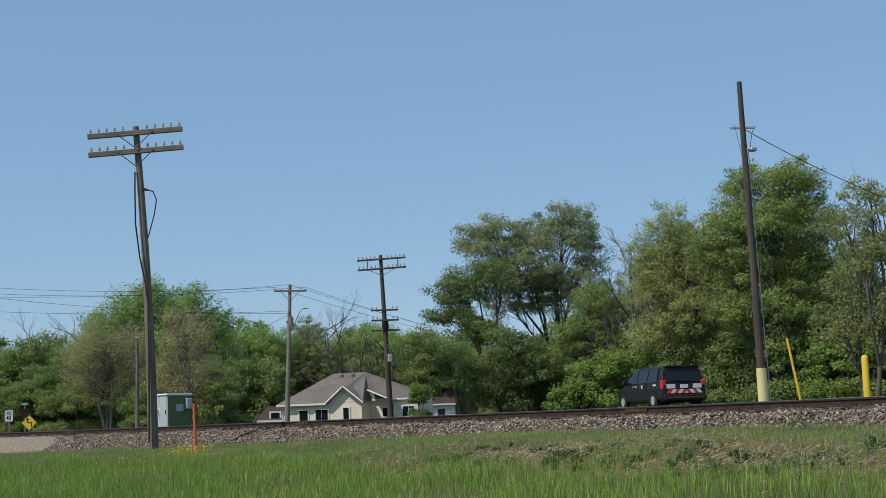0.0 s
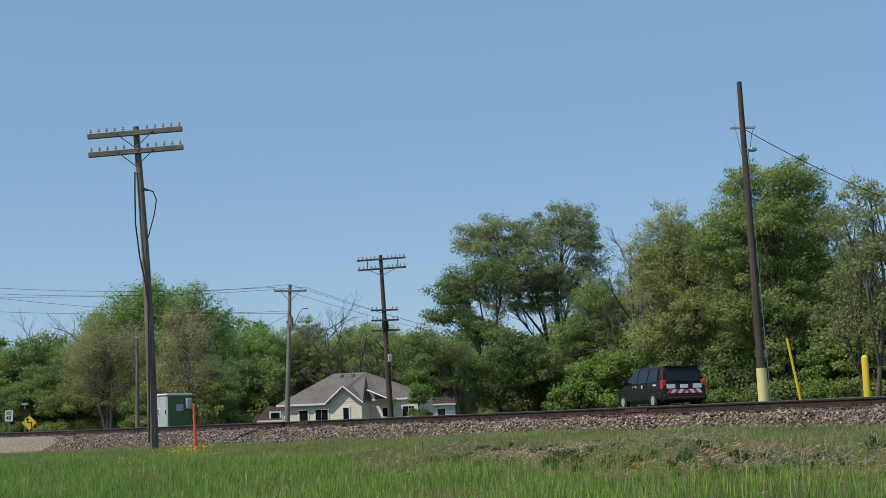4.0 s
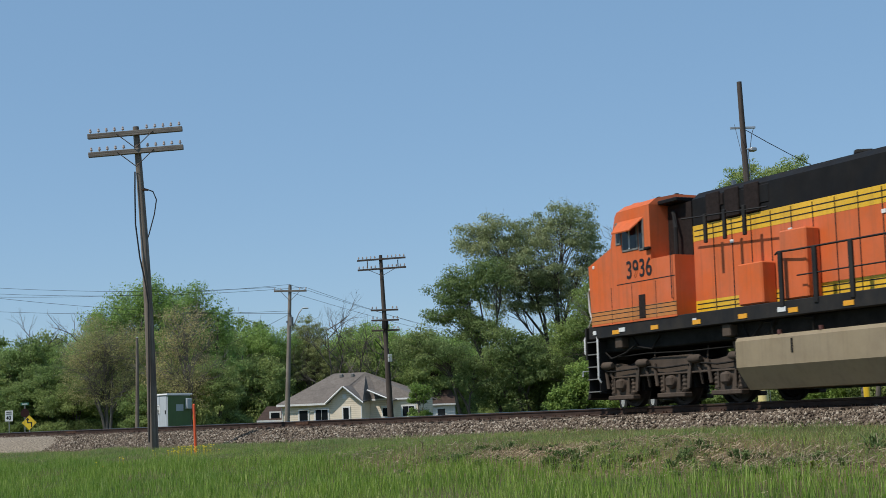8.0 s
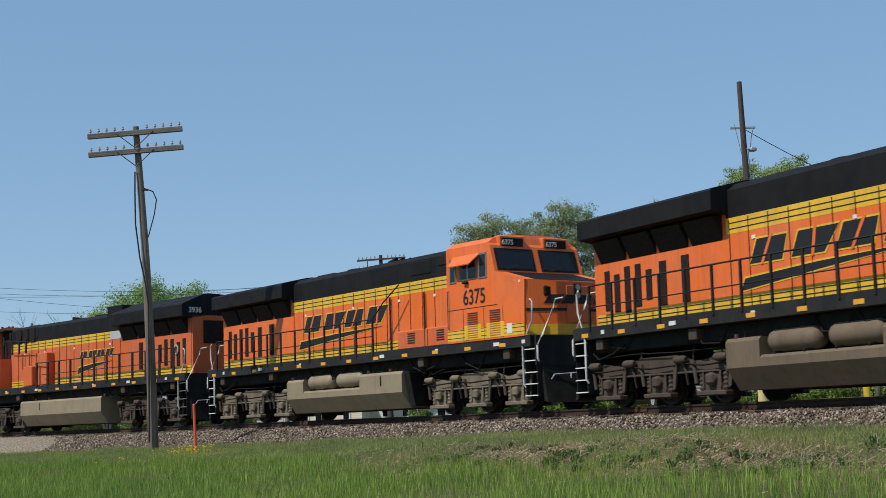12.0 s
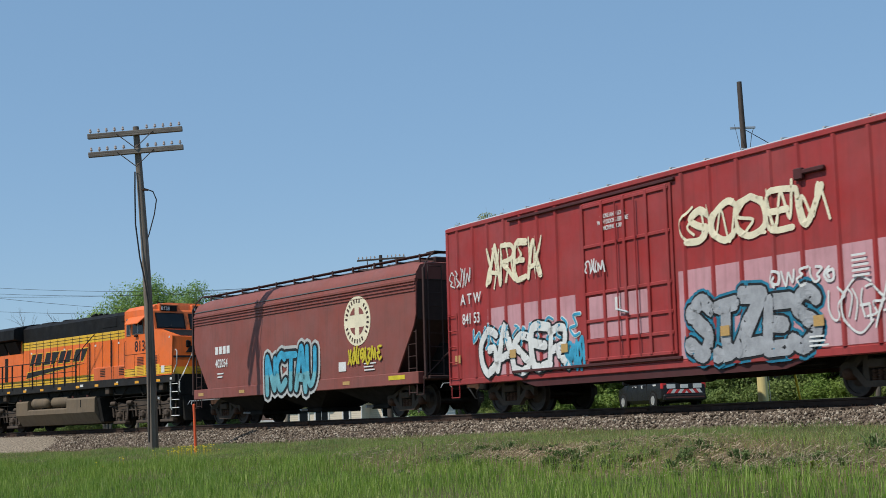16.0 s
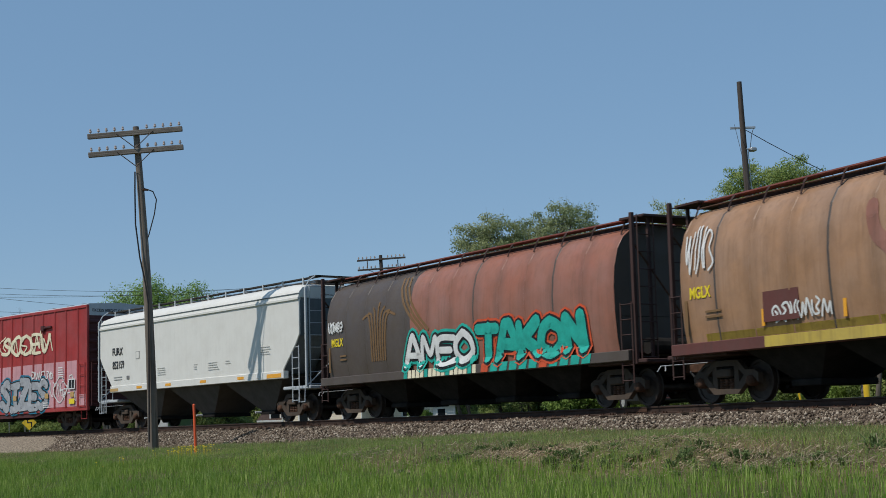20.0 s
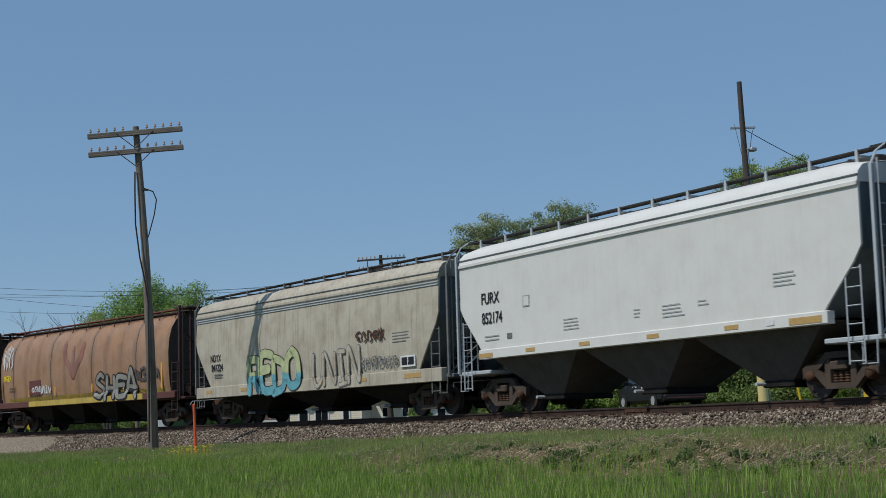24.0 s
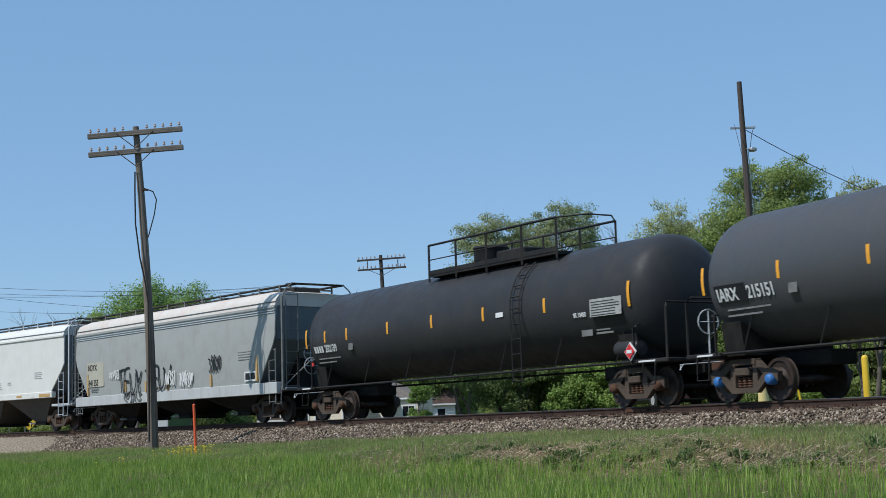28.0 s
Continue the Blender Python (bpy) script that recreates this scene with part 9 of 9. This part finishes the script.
    for s in (-1, 1):
        for x in (a, a + 1.5, a + 3.1, b - 1.6, b):
            part("rail_post", Geo().tube([(x, s * 1.0, top - 0.28), (x, s * 1.0, top + 0.82)], 0.04, 4), M["sill"], pf)
        part("top_rail", Geo().tube([(a, s * 1.0, top + 0.82), (b, s * 1.0, top + 0.82)], 0.036, 5), M["sill"], pf)
        part("mid_rail", Geo().tube([(a, s * 1.0, top + 0.38), (b, s * 1.0, top + 0.38)], 0.018, 5), M["sill"], pf)
        part("toe_board", Geo().box(a, b, *sorted((s * 0.985, s * 1.0)), top - 0.10, top + 0.06), M["sill"], pf)
    part("end_rail", Geo().tube([(b, -1.0, top + 0.82), (b + 0.6, -0.4, top + 0.86), (b + 0.6, 0.4, top + 0.86), (b, 1.0, top + 0.82)], 0.022, 5), M["sill"], pf)
    part("manway", Geo().lathe([(0.0, top + 0.62), (0.50, top + 0.62), (0.54, top + 0.56), (0.50, top + 0.50), (0.50, top - 0.05), (0.0, top - 0.05)], (0.35, 0, 0), 2, 24), M["sill"], car, "round manway drum", 40)
    part("valve_box", Geo().cbox(1.2, 2.6, -0.4, 0.4, top - 0.06, top + 0.36, 0.04), M["sill"], car)
    for s in (-1, 1):
        g = Geo()
        for x in (3.55, 3.97):
            g.tube([(x, s * (R + 0.08) * math.cos(t), zc + (R + 0.08) * math.sin(t)) for t in np.linspace(0.9, 0.0, 7)] + [(x, s * 1.56, 0.75)], 0.022, 4)
        for t in np.linspace(0.8, 0.0, 5):
            g.tube([(3.55, s * (R + 0.08) * math.cos(t), zc + (R + 0.08) * math.sin(t)), (3.97, s * (R + 0.08) * math.cos(t), zc + (R + 0.08) * math.sin(t))], 0.016, 4)
        for z in (2.3, 1.9, 1.5, 1.1, 0.8):
            g.tube([(3.55, s * 1.575, z), (3.97, s * 1.575, z)], 0.016, 4)
        part("side_ladder", g, M["sill"], car)
    # stencils
    if mark:
        lettering(mark, mark_x - 0.1, 2.2, 0.40, M["letter"], car, yf(0, 2.2) - 0.016, 0.84, 0.008, "reporting_mark", 18)
        part("mark_ground", Geo().box(mark_x - 0.15, mark_x + 0.95, -0.003, 0.0, -0.06, 0.36), M["char"], car, at=pose(0, yf(0, 2.2) - 0.008, 2.2, 18))
    else:
        for k in range(4):
            part("mark_block", Geo().box(mark_x + k * 0.17, mark_x + 0.12 + k * 0.17, -0.006, 0.0, 0.0, 0.22), M["letter"], car, at=pose(0, yf(0, 2.2) - 0.012, 2.2, 18))
    lettering(number, mark_x + (0.98 if mark else 0.76), 2.2, 0.40 if mark else 0.34, M["letter"], car, yf(0, 2.2) - 0.016, 0.80, 0.008, "car_number", 18)
    small_print(car, mark_x + 0.1, 1.98, 1.6, 2, "walkgrey", yf(0, 2.0) - 0.012, 0.13, 0.04)
    plate(car, "inspection_stencil", mark_x + 2.38, mark_x + 2.66, 2.18, 2.45, "walkgrey", yf(0, 2.3) - 0.004)
    wheels = []
    for e in (-1, 1):
        wheels += freight_truck(car, half * e, -math.degrees(half / RADIUS) * e, M[frame_m], M[cap_m])
    TRAIN.append((car, u, half, wheels))
    return car, yf


# ---- make-up of the train, front to rear ----
locomotive("3936", -137.80, -1, "one", "tank_tan", "truck_brown", True)
locomotive("6375", -115.55, 1, "two", "tank_tan", "truck_tan")
locomotive("8138", -93.30, 1, "two", "tank_brown", "truck_brown")

h1 = hopper(-73.72, 6.15, 7.56, "mineral-red covered hopper car with a round cream emblem and graffiti", M["mineral"], M["mineral"], M["mineral"], M["mineral_dark"], 4.05, 4.55, 2.85, 6.45, 0.94, 1.30, True,
            M["mineral_dark"], M["mineral_dark"], belly="under", bulge=0.03)
box_car(-54.95, 6.95)
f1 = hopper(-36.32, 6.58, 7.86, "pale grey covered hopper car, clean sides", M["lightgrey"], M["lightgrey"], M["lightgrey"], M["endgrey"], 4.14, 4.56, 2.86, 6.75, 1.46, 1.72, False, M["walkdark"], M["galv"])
g1, gy1 = grain_hopper(-18.75, 6.90, "rust-red round-sided grain hopper with dark front and graffiti", M["darkbrown"], M["rustred"], -2.2, M["darkbrown"])
g2, gy2 = grain_hopper(-0.80, 6.88, "ochre-brown round-sided grain hopper with yellow sill and graffiti", M["ochre"], M["ochre"], None, M["maroon"], M["sillyellow"])
n1 = hopper(17.28, 6.68, 8.10, "grimy beige covered hopper car with rust stains and graffiti", M["beige"], M["beige"], M["beige"], M["endgrey"], 4.0, 4.46, 2.85, 6.97, 0.96, 1.36, True, M["walkdark"], M["walkgrey"], belly="under", bulge=0.05)
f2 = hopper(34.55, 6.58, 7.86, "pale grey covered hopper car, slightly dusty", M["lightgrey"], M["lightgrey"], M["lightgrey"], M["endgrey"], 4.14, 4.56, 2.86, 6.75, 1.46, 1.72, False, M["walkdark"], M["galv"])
n2 = hopper(51.86, 6.68, 8.10, "medium grey covered hopper car with black graffiti", M["midgrey"], M["roofpale"], M["palegrey"], M["endgrey"], 4.0, 4.46, 2.85, 6.97, 0.96, 1.36, True, M["walkdark"], M["walkgrey"], belly="under", bulge=0.05)
t1, ty1 = tank_car(70.9, 8.10, 9.15, "black tank car with amber reflective bars and a top platform", (-8.8, -7.44, -5.94, -3.29, -0.70, 2.04, 4.94, 8.40), "202639", -8.2, "truck_brown", "rust")
t2, ty2 = tank_car(91.15, 8.10, 9.15, "black tank car with amber reflective bars and blue bearing caps", (-8.84, -6.14, -3.37, -0.6, 2.0, 4.9, 8.4), "215151", -8.2, "truck_brown", "brake_blue", "IARX")


# ---- lettering and graffiti on the hoppers ----
def flat(car_y=-1.60):
    return lambda x, z: car_y


for car, num in ((f1, "852159"), (f2, "852174")):
    lettering("FURX", -6.67, 2.98, 0.44, M["char"], car, -1.603, 0.88, 0.004, "reporting_mark")
    lettering(num, -6.65, 2.43, 0.44, M["char"], car, -1.603, 0.82, 0.004, "car_number")
    small_print(car, -6.52, 2.06, 0.8, 2, "stencil", -1.60, 0.10, 0.03)
    for x, w, n in ((-2.6, 0.9, 5), (0.4, 0.35, 4), (1.5, 1.1, 5), (2.8, 0.5, 3), (5.3, 0.9, 5)):
        small_print(car, x, 2.25 if x < 5 else 2.6, w * 0.8, n - 1, "stencil", -1.60, 0.085, 0.018)
    fr = plate(car, "panel_stencil", -4.50, -4.18, 2.74, 3.04, "stencil", -1.588)
    part("stencil_inner", Geo().box(-4.47, -4.21, -1.604, -1.598, 2.77, 3.01), M["lightgrey"], fr)
    plate(car, "capacity_stencil", -5.35, -5.1, 1.95, 2.10, "walkgrey", -1.588)
    amb = "amber" if car is f1 else "amber_dull"
    reflectors(car, (-4.4, -1.9, 0.9, 3.7), 1.54, amb, 0.46, 0.10, -1.618)
    reflectors(car, (-6.85,), 1.50, "amber_dull", 0.75, 0.12, -1.618)
    reflectors(car, (5.75,), 1.50, amb, 0.95, 0.14, -1.618)
    plate(car, "sill_placard", 5.05, 5.3, 1.54, 1.66, "letter", -1.617)

lettering("402054", -5.75, 2.06, 0.42, M["letter"], h1, -1.622, 0.78, 0.006, "car_number")
for k in range(4):
    part("mark_block", Geo().box(-5.75 + k * 0.31, -5.52 + k * 0.31, -1.628, -1.60, 2.54, 2.82), M["letter"], h1)
small_print(h1, -5.6, 1.8, 0.5, 2, "letter", -1.618, 0.12, 0.05)
EX, EZ, ER = 4.25, 3.05, 0.79
emb = part("round_emblem", Geo().lathe([(0.0, -1.628), (ER, -1.628), (ER, -1.60), (0.0, -1.60)], (EX, 0, EZ), 1, 36), M["cream"], h1, "worn cream disc with a cross in its ring")
for a, b in ((-1, -1), (-1, 1), (1, -1), (1, 1)):
    pts = [(EX + a * 0.13, EZ + b * 0.20)] + [(EX + a * 0.46 * math.cos(t), EZ + b * 0.46 * math.sin(t)) for t in np.linspace(0.45, 1.28, 5)]
    part("emblem_quarter", Geo().prism(pts, 1, -1.634, -1.627), M["mineral"], emb)
for k in range(26):
    t = 2 * math.pi * k / 26 + 0.12
    if k % 9 != 4:
        part("emblem_mark", Geo().prism([(EX + r * math.cos(t + d), EZ + r * math.sin(t + d)) for r, d in ((0.58, -0.06), (0.71, -0.045), (0.71, 0.045), (0.58, 0.06))], 1, -1.634, -1.627), M["mineral_dark"], emb)
mural(h1, -1.75, 1.65, 1.10, 2.34, 5, "aqua", "char", 31, flat(-1.622), label="blue sprayed letters with dark edges", w=0.25, rim=0.19, cloud="palegrey", word="NCTAU", wild=0.055, lower=("sky_blue", 1.6))
mural(h1, 3.7, 5.7, 1.72, 2.2, 6, "spray_yellow", None, 32, flat(-1.622), label="yellow sprayed tag", w=0.08)
reflectors(h1, (-7.2, -3.9, -1.2, 1.2, 3.3), 1.06, "amber_dull", 0.42, 0.11, -1.618)
reflectors(h1, (6.0,), 1.10, "spray_yellow", 0.9, 0.13, -1.618)
plate(h1, "capacity_stencil", 3.05, 3.5, 1.5, 1.8, "letter", -1.60)
small_print(h1, 4.6, 1.66, 0.7, 3, "letter", -1.618, 0.1, 0.04)
for z in (3.72, 3.82, 3.93):
    part("side_flute", Geo().box(-7.55, 7.55, -1.628, -1.59, z, z + 0.035), M["mineral"], h1)

for car, num, mz, nz in ((n1, "841224", 2.28, 1.93), (n2, "841355", 2.44, 1.80)):
    lettering("NDYX", -6.88, mz, 0.36, M["char"], car, -1.643, 0.84, 0.004, "reporting_mark")
    lettering(num, -6.80, nz, 0.36, M["char"], car, -1.643, 0.86, 0.004, "car_number")
    small_print(car, -6.6, nz - 0.15, 0.8, 2, "walkgrey", -1.635, 0.09, 0.035)
    small_print(car, 5.6, 2.5, 1.0, 4, "walkgrey", -1.635, 0.09, 0.03)
    st = plate(car, "capacity_stencil", 6.05, 6.85, 1.46, 1.80, "letter", -1.632)
    for k in (0, 1):
        part("stencil_block", Geo().box(6.12 + k * 0.36, 6.42 + k * 0.36, -1.652, -1.643, 1.52, 1.75), M["char"], st)
    for z in (3.78, 3.86, 3.95):
        part("side_flute", Geo().box(-8.1, 8.1, -1.628, -1.59, z, z + 0.03), car.children[0].data.materials[0], car)
patch = plate(n2, "paint_patch", -6.99, -5.38, 1.75, 2.78, "patch", -1.625, 0.012, "cream paint patch behind the number")
ny = lambda x, z: -1.642 if z > 1.37 else -1.622
mural(n1, -3.9, -0.2, 1.06, 2.25, 4, "lime", "char", 41, ny, label="lime and blue bubble letters with dark edges", w=0.30, rim=0.06, word="REDO", wild=0.06, lower=("sky_blue", 1.62))
mural(n1, 0.7, 3.7, 1.15, 2.1, 4, "beige", "walkgrey", 43, ny, label="faint grey outlined letters", w=0.12, rim=0.07, word="UNIN", wild=0.08)
mural(n1, 3.5, 5.2, 2.38, 2.7, 5, "rust", None, 44, ny, label="rust-brown smeared tag", w=0.06)
mural(n1, 3.8, 5.9, 1.55, 1.85, 8, "walkgrey", None, 45, ny, label="thin grey tag", w=0.045)
mural(n2, -4.0, -1.9, 1.35, 2.3, 4, "char", None, 46, ny, label="black sprayed tag", w=0.085, word="TEUY", wild=0.09)
mural(n2, -1.6, 0.5, 1.40, 2.3, 4, "char", None, 47, ny, label="black sprayed tag", w=0.085, word="TEUY", wild=0.09)
mural(n2, -3.5, -1.9, 1.02, 1.45, 3, "walkgrey", None, 52, ny, label="dark smeared spray", w=0.07)
mural(n2, -4.77, -3.9, 1.98, 2.36, 3, "spray_white", None, 48, ny, label="thin white tag", w=0.05, lift=0.01)
mural(n2, 0.1, 0.9, 1.58, 2.12, 3, "spray_white", None, 49, ny, label="thin white tag", w=0.06, lift=0.01)
mural(n2, 1.25, 2.3, 1.48, 2.02, 4, "spray_white", None, 50, ny, label="thin white tag", w=0.06)
mural(n2, 3.5, 4.4, 1.92, 2.48, 5, "char", None, 51, ny, label="small black tag", w=0.05)
reflectors(n1, (-7.3, -4.5, -1.2, 1.0, 3.6), 1.12, "amber_dull", 0.45, 0.12, -1.618)
reflectors(n1, (6.2,), 1.12, "amber_dull", 0.9, 0.14, -1.618)
for x, z0, z1 in ((-6.95, 1.40, 2.3), (-3.45, 1.40, 1.85), (-1.65, 1.38, 1.8), (0.15, 1.38, 1.8), (3.55, 1.40, 1.82), (6.82, 1.45, 2.34)):
    part("reflector", Geo().box(x, x + 0.12, -1.650, -1.60, z0, z1), M["amber_dull"], n2, "dull orange reflective bar")

# grain hoppers: marks, worn prairie emblems, graffiti
for car, yf, mz in ((g1, gy1, 2.32), (g2, gy2, 2.33)):
    lettering("MGLX", -7.25, mz, 0.36, M["letter_gold"], car, yf(0, mz + 0.1) - 0.012, 0.80, 0.008, "reporting_mark")
    small_print(car, -6.7, mz - 0.35, 0.6, 2, "gold", yf(0, mz - 0.3) - 0.02, 0.12, 0.05)
    reflectors(car, (-7.45,), 1.5, "gold", 0.10, 0.8, -1.62)
for k in range(7):
    s = (k - 3) / 3
    g = Geo()
    ribbon(g, smooth([(-4.2 + s * 0.42, 1.75), (-4.15 + s * 0.45, 2.6), (-4.15 + s * 0.62, 3.15), (-4.1 + s * 1.0, 3.5 - abs(s) * 0.42)]), 0.085, lambda x, z: gy1(x, z) - 0.012, 0.0)
    part("wheat_emblem", g, M["gold"], g1, "worn gold wheat-sheaf stripe")
for k in range(3):
    g = Geo()
    ribbon(g, smooth([(-3.0 + k * 0.22, 4.15), (-2.75 + k * 0.22, 3.6), (-2.35 + k * 0.22, 3.1), (-1.6 + k * 0.22, 2.5)]), 0.10, lambda x, z: gy1(x, z) - 0.012, 0.0)
    part("swoosh_stripe", g, M["gold"], g1, "worn gold stripe")
gyo = lambda x, z: -1.655 if z < 1.36 else min(gy1(x, z) - 0.02, -1.655 + 0.6 * (z - 1.36))
mural(g1, -2.5, 1.2, 1.5, 2.25, 4, "spray_white", "char", 61, gyo, label="white block letters with black and green edges", w=0.2, rim=0.15, cloud="teal", word="AMEO", wild=0.055)
mural(g1, 1.5, 6.4, 1.5, 2.3, 5, "teal", "char", 62, gyo, label="large teal letters with black and red edges", w=0.33, rim=0.12, cloud="spray_red", word="TAKON", wild=0.05)
for k in range(17):
    x0 = -2.6 + 0.235 * k
    part("sill_graffiti", Geo().prism([(x0, 1.10), (x0 + 0.19, 1.10), (x0 + 0.21, 1.335), (x0 + 0.03, 1.335)], 1, -1.652, -1.641), M["cream" if k % 5 else "teal"], g1)
for k in range(11):
    x0 = 1.6 + 0.46 * k
    part("sill_graffiti", Geo().prism([(x0, 1.10), (x0 + 0.34, 1.10), (x0 + 0.42, 1.335), (x0 + 0.06, 1.335)], 1, -1.652, -1.641), M["spray_red" if k in (0, 6) else "teal"], g1)
mural(g1, -7.4, -6.4, 2.78, 3.1, 5, "spray_white", None, 63, gyo, label="thin white tag", w=0.05)
gyp = lambda x, z: -1.66 if z < 1.36 else min(gy2(x, z) - 0.02, -1.66 + 0.6 * (z - 1.36))
mural(g2, 1.6, 5.1, 1.3, 2.2, 4, "spray_dust", "char", 64, gyp, label="silver bubble letters with dark edges", w=0.2, rim=0.13, word="SHEA", wild=0.06)
mural(g2, 5.0, 6.9, 1.85, 2.4, 4, "darkbrown", None, 65, gyp, label="faded dark tag", w=0.11)
mural(g2, -4.4, -2.5, 1.62, 1.98, 6, "spray_white", None, 66, gyp, label="thin white tag", w=0.05)
mural(g2, -7.4, -6.3, 2.9, 3.9, 3, "spray_white", None, 67, gyp, label="thin white tag", w=0.05)
plate(g2, "old_name_panel", -4.65, -3.5, 1.62, 2.26, "maroon", gy2(0, 2.0) + 0.02, 0.045)
for x in (-4.75, -2.2, 1.2, 3.9):
    reflectors(g2, (x,), 1.55, "amber", 0.10, 0.36, gy2(0, 1.75) - 0.012)
reflectors(g2, (7.0,), 1.5, "amber", 0.12, 1.0, gy2(0, 2.2) - 0.012)
leaf = Geo()
for s in (-1, 1):
    ribbon(leaf, smooth([(-0.42, 2.3), (-0.42 + s * 0.35, 2.75), (-0.42 + s * 0.72, 3.1), (-0.42 + s * 0.85, 3.6)]), 0.34, lambda x, z: gy2(x, z) - 0.012, 0.0)
ribbon(leaf, smooth([(-0.42, 2.3), (-0.40, 2.9), (-0.42, 3.5)]), 0.22, lambda x, z: gy2(x, z) - 0.014, 0.0)
part("leaf_emblem", leaf, M["rustred"], g2, "faded two-leaf emblem")

# placards and plates on the tank car
plate(t1, "data_panel", 6.93, 8.18, 2.24, 2.68, "stencil", ty1(0, 2.5) - 0.004)
small_print(t1, 6.98, 2.60, 1.15, 6, "tankblack", ty1(0, 2.5) - 0.022, 0.066, 0.014)
lettering("SR 10450", 6.2, 2.28, 0.16, M["letter"], t1, ty1(0, 2.3) - 0.012, 0.85, 0.004, "stencil_words", 12)
pl = part("hazard_placard", Geo().prism([(8.24, 1.30), (8.42, 1.12), (8.60, 1.30), (8.42, 1.48)], 1, -1.52, -1.49), M["red"], t1, "red diamond hazard placard")
part("placard_edge", Geo().prism([(8.19, 1.30), (8.42, 1.07), (8.65, 1.30), (8.42, 1.53)], 1, -1.488, -1.47), M["letter"], pl)
part("placard_number", Geo().box(8.32, 8.52, -1.528, -1.519, 1.26, 1.34), M["letter"], pl)
part("placard_stand", Geo().box(8.40, 8.44, -1.469, -1.44, 1.0, 1.3), M["sill"], pl)
plate(t1, "qualification_stencil", 6.3, 6.75, 1.8, 2.02, "walkgrey", ty1(0, 1.9) - 0.02)
small_print(t1, 6.9, 2.0, 0.7, 3, "walkgrey", ty1(0, 1.9) - 0.02, 0.09, 0.05)
plate(t1, "white_label", 2.75, 3.1, 2.55, 2.68, "letter", ty1(0, 2.7))
plate(t1, "red_tag", -8.4, -8.28, 1.78, 1.9, "red", -1.45, 0.03)


road_signs()


def motions():
    """The train rolls past at a steady pace, its wheels turning while it is near."""
    times = [0.5 * k for k in range(57)]
    for car, u, half, wheels in TRAIN:
        walk(car, [(t, carriage(u + run(t), half)) for t in times])
        t_in = max(0.0, min(27.5, 18 - (-8 - u) / 11.29))
        t_out = min(28.0, 18 + (u + 96) / 11.29)
        steps = range(frame(t_in) - 1, frame(max(t_out, t_in + 0.5)))
        for ws, ax, r in wheels:
            base = pose(ax, 0, r)
            rows = [(k / FPS, base @ Matrix.Rotation(run(k / FPS) / r, 4, "Y")) for k in steps]
            if steps[0] > 0:
                rows.insert(0, (0.0, rows[0][1]))
            if rows[-1][0] < 27.9:
                rows.append((28.0, rows[-1][1]))
            walk(ws, rows)


motions()
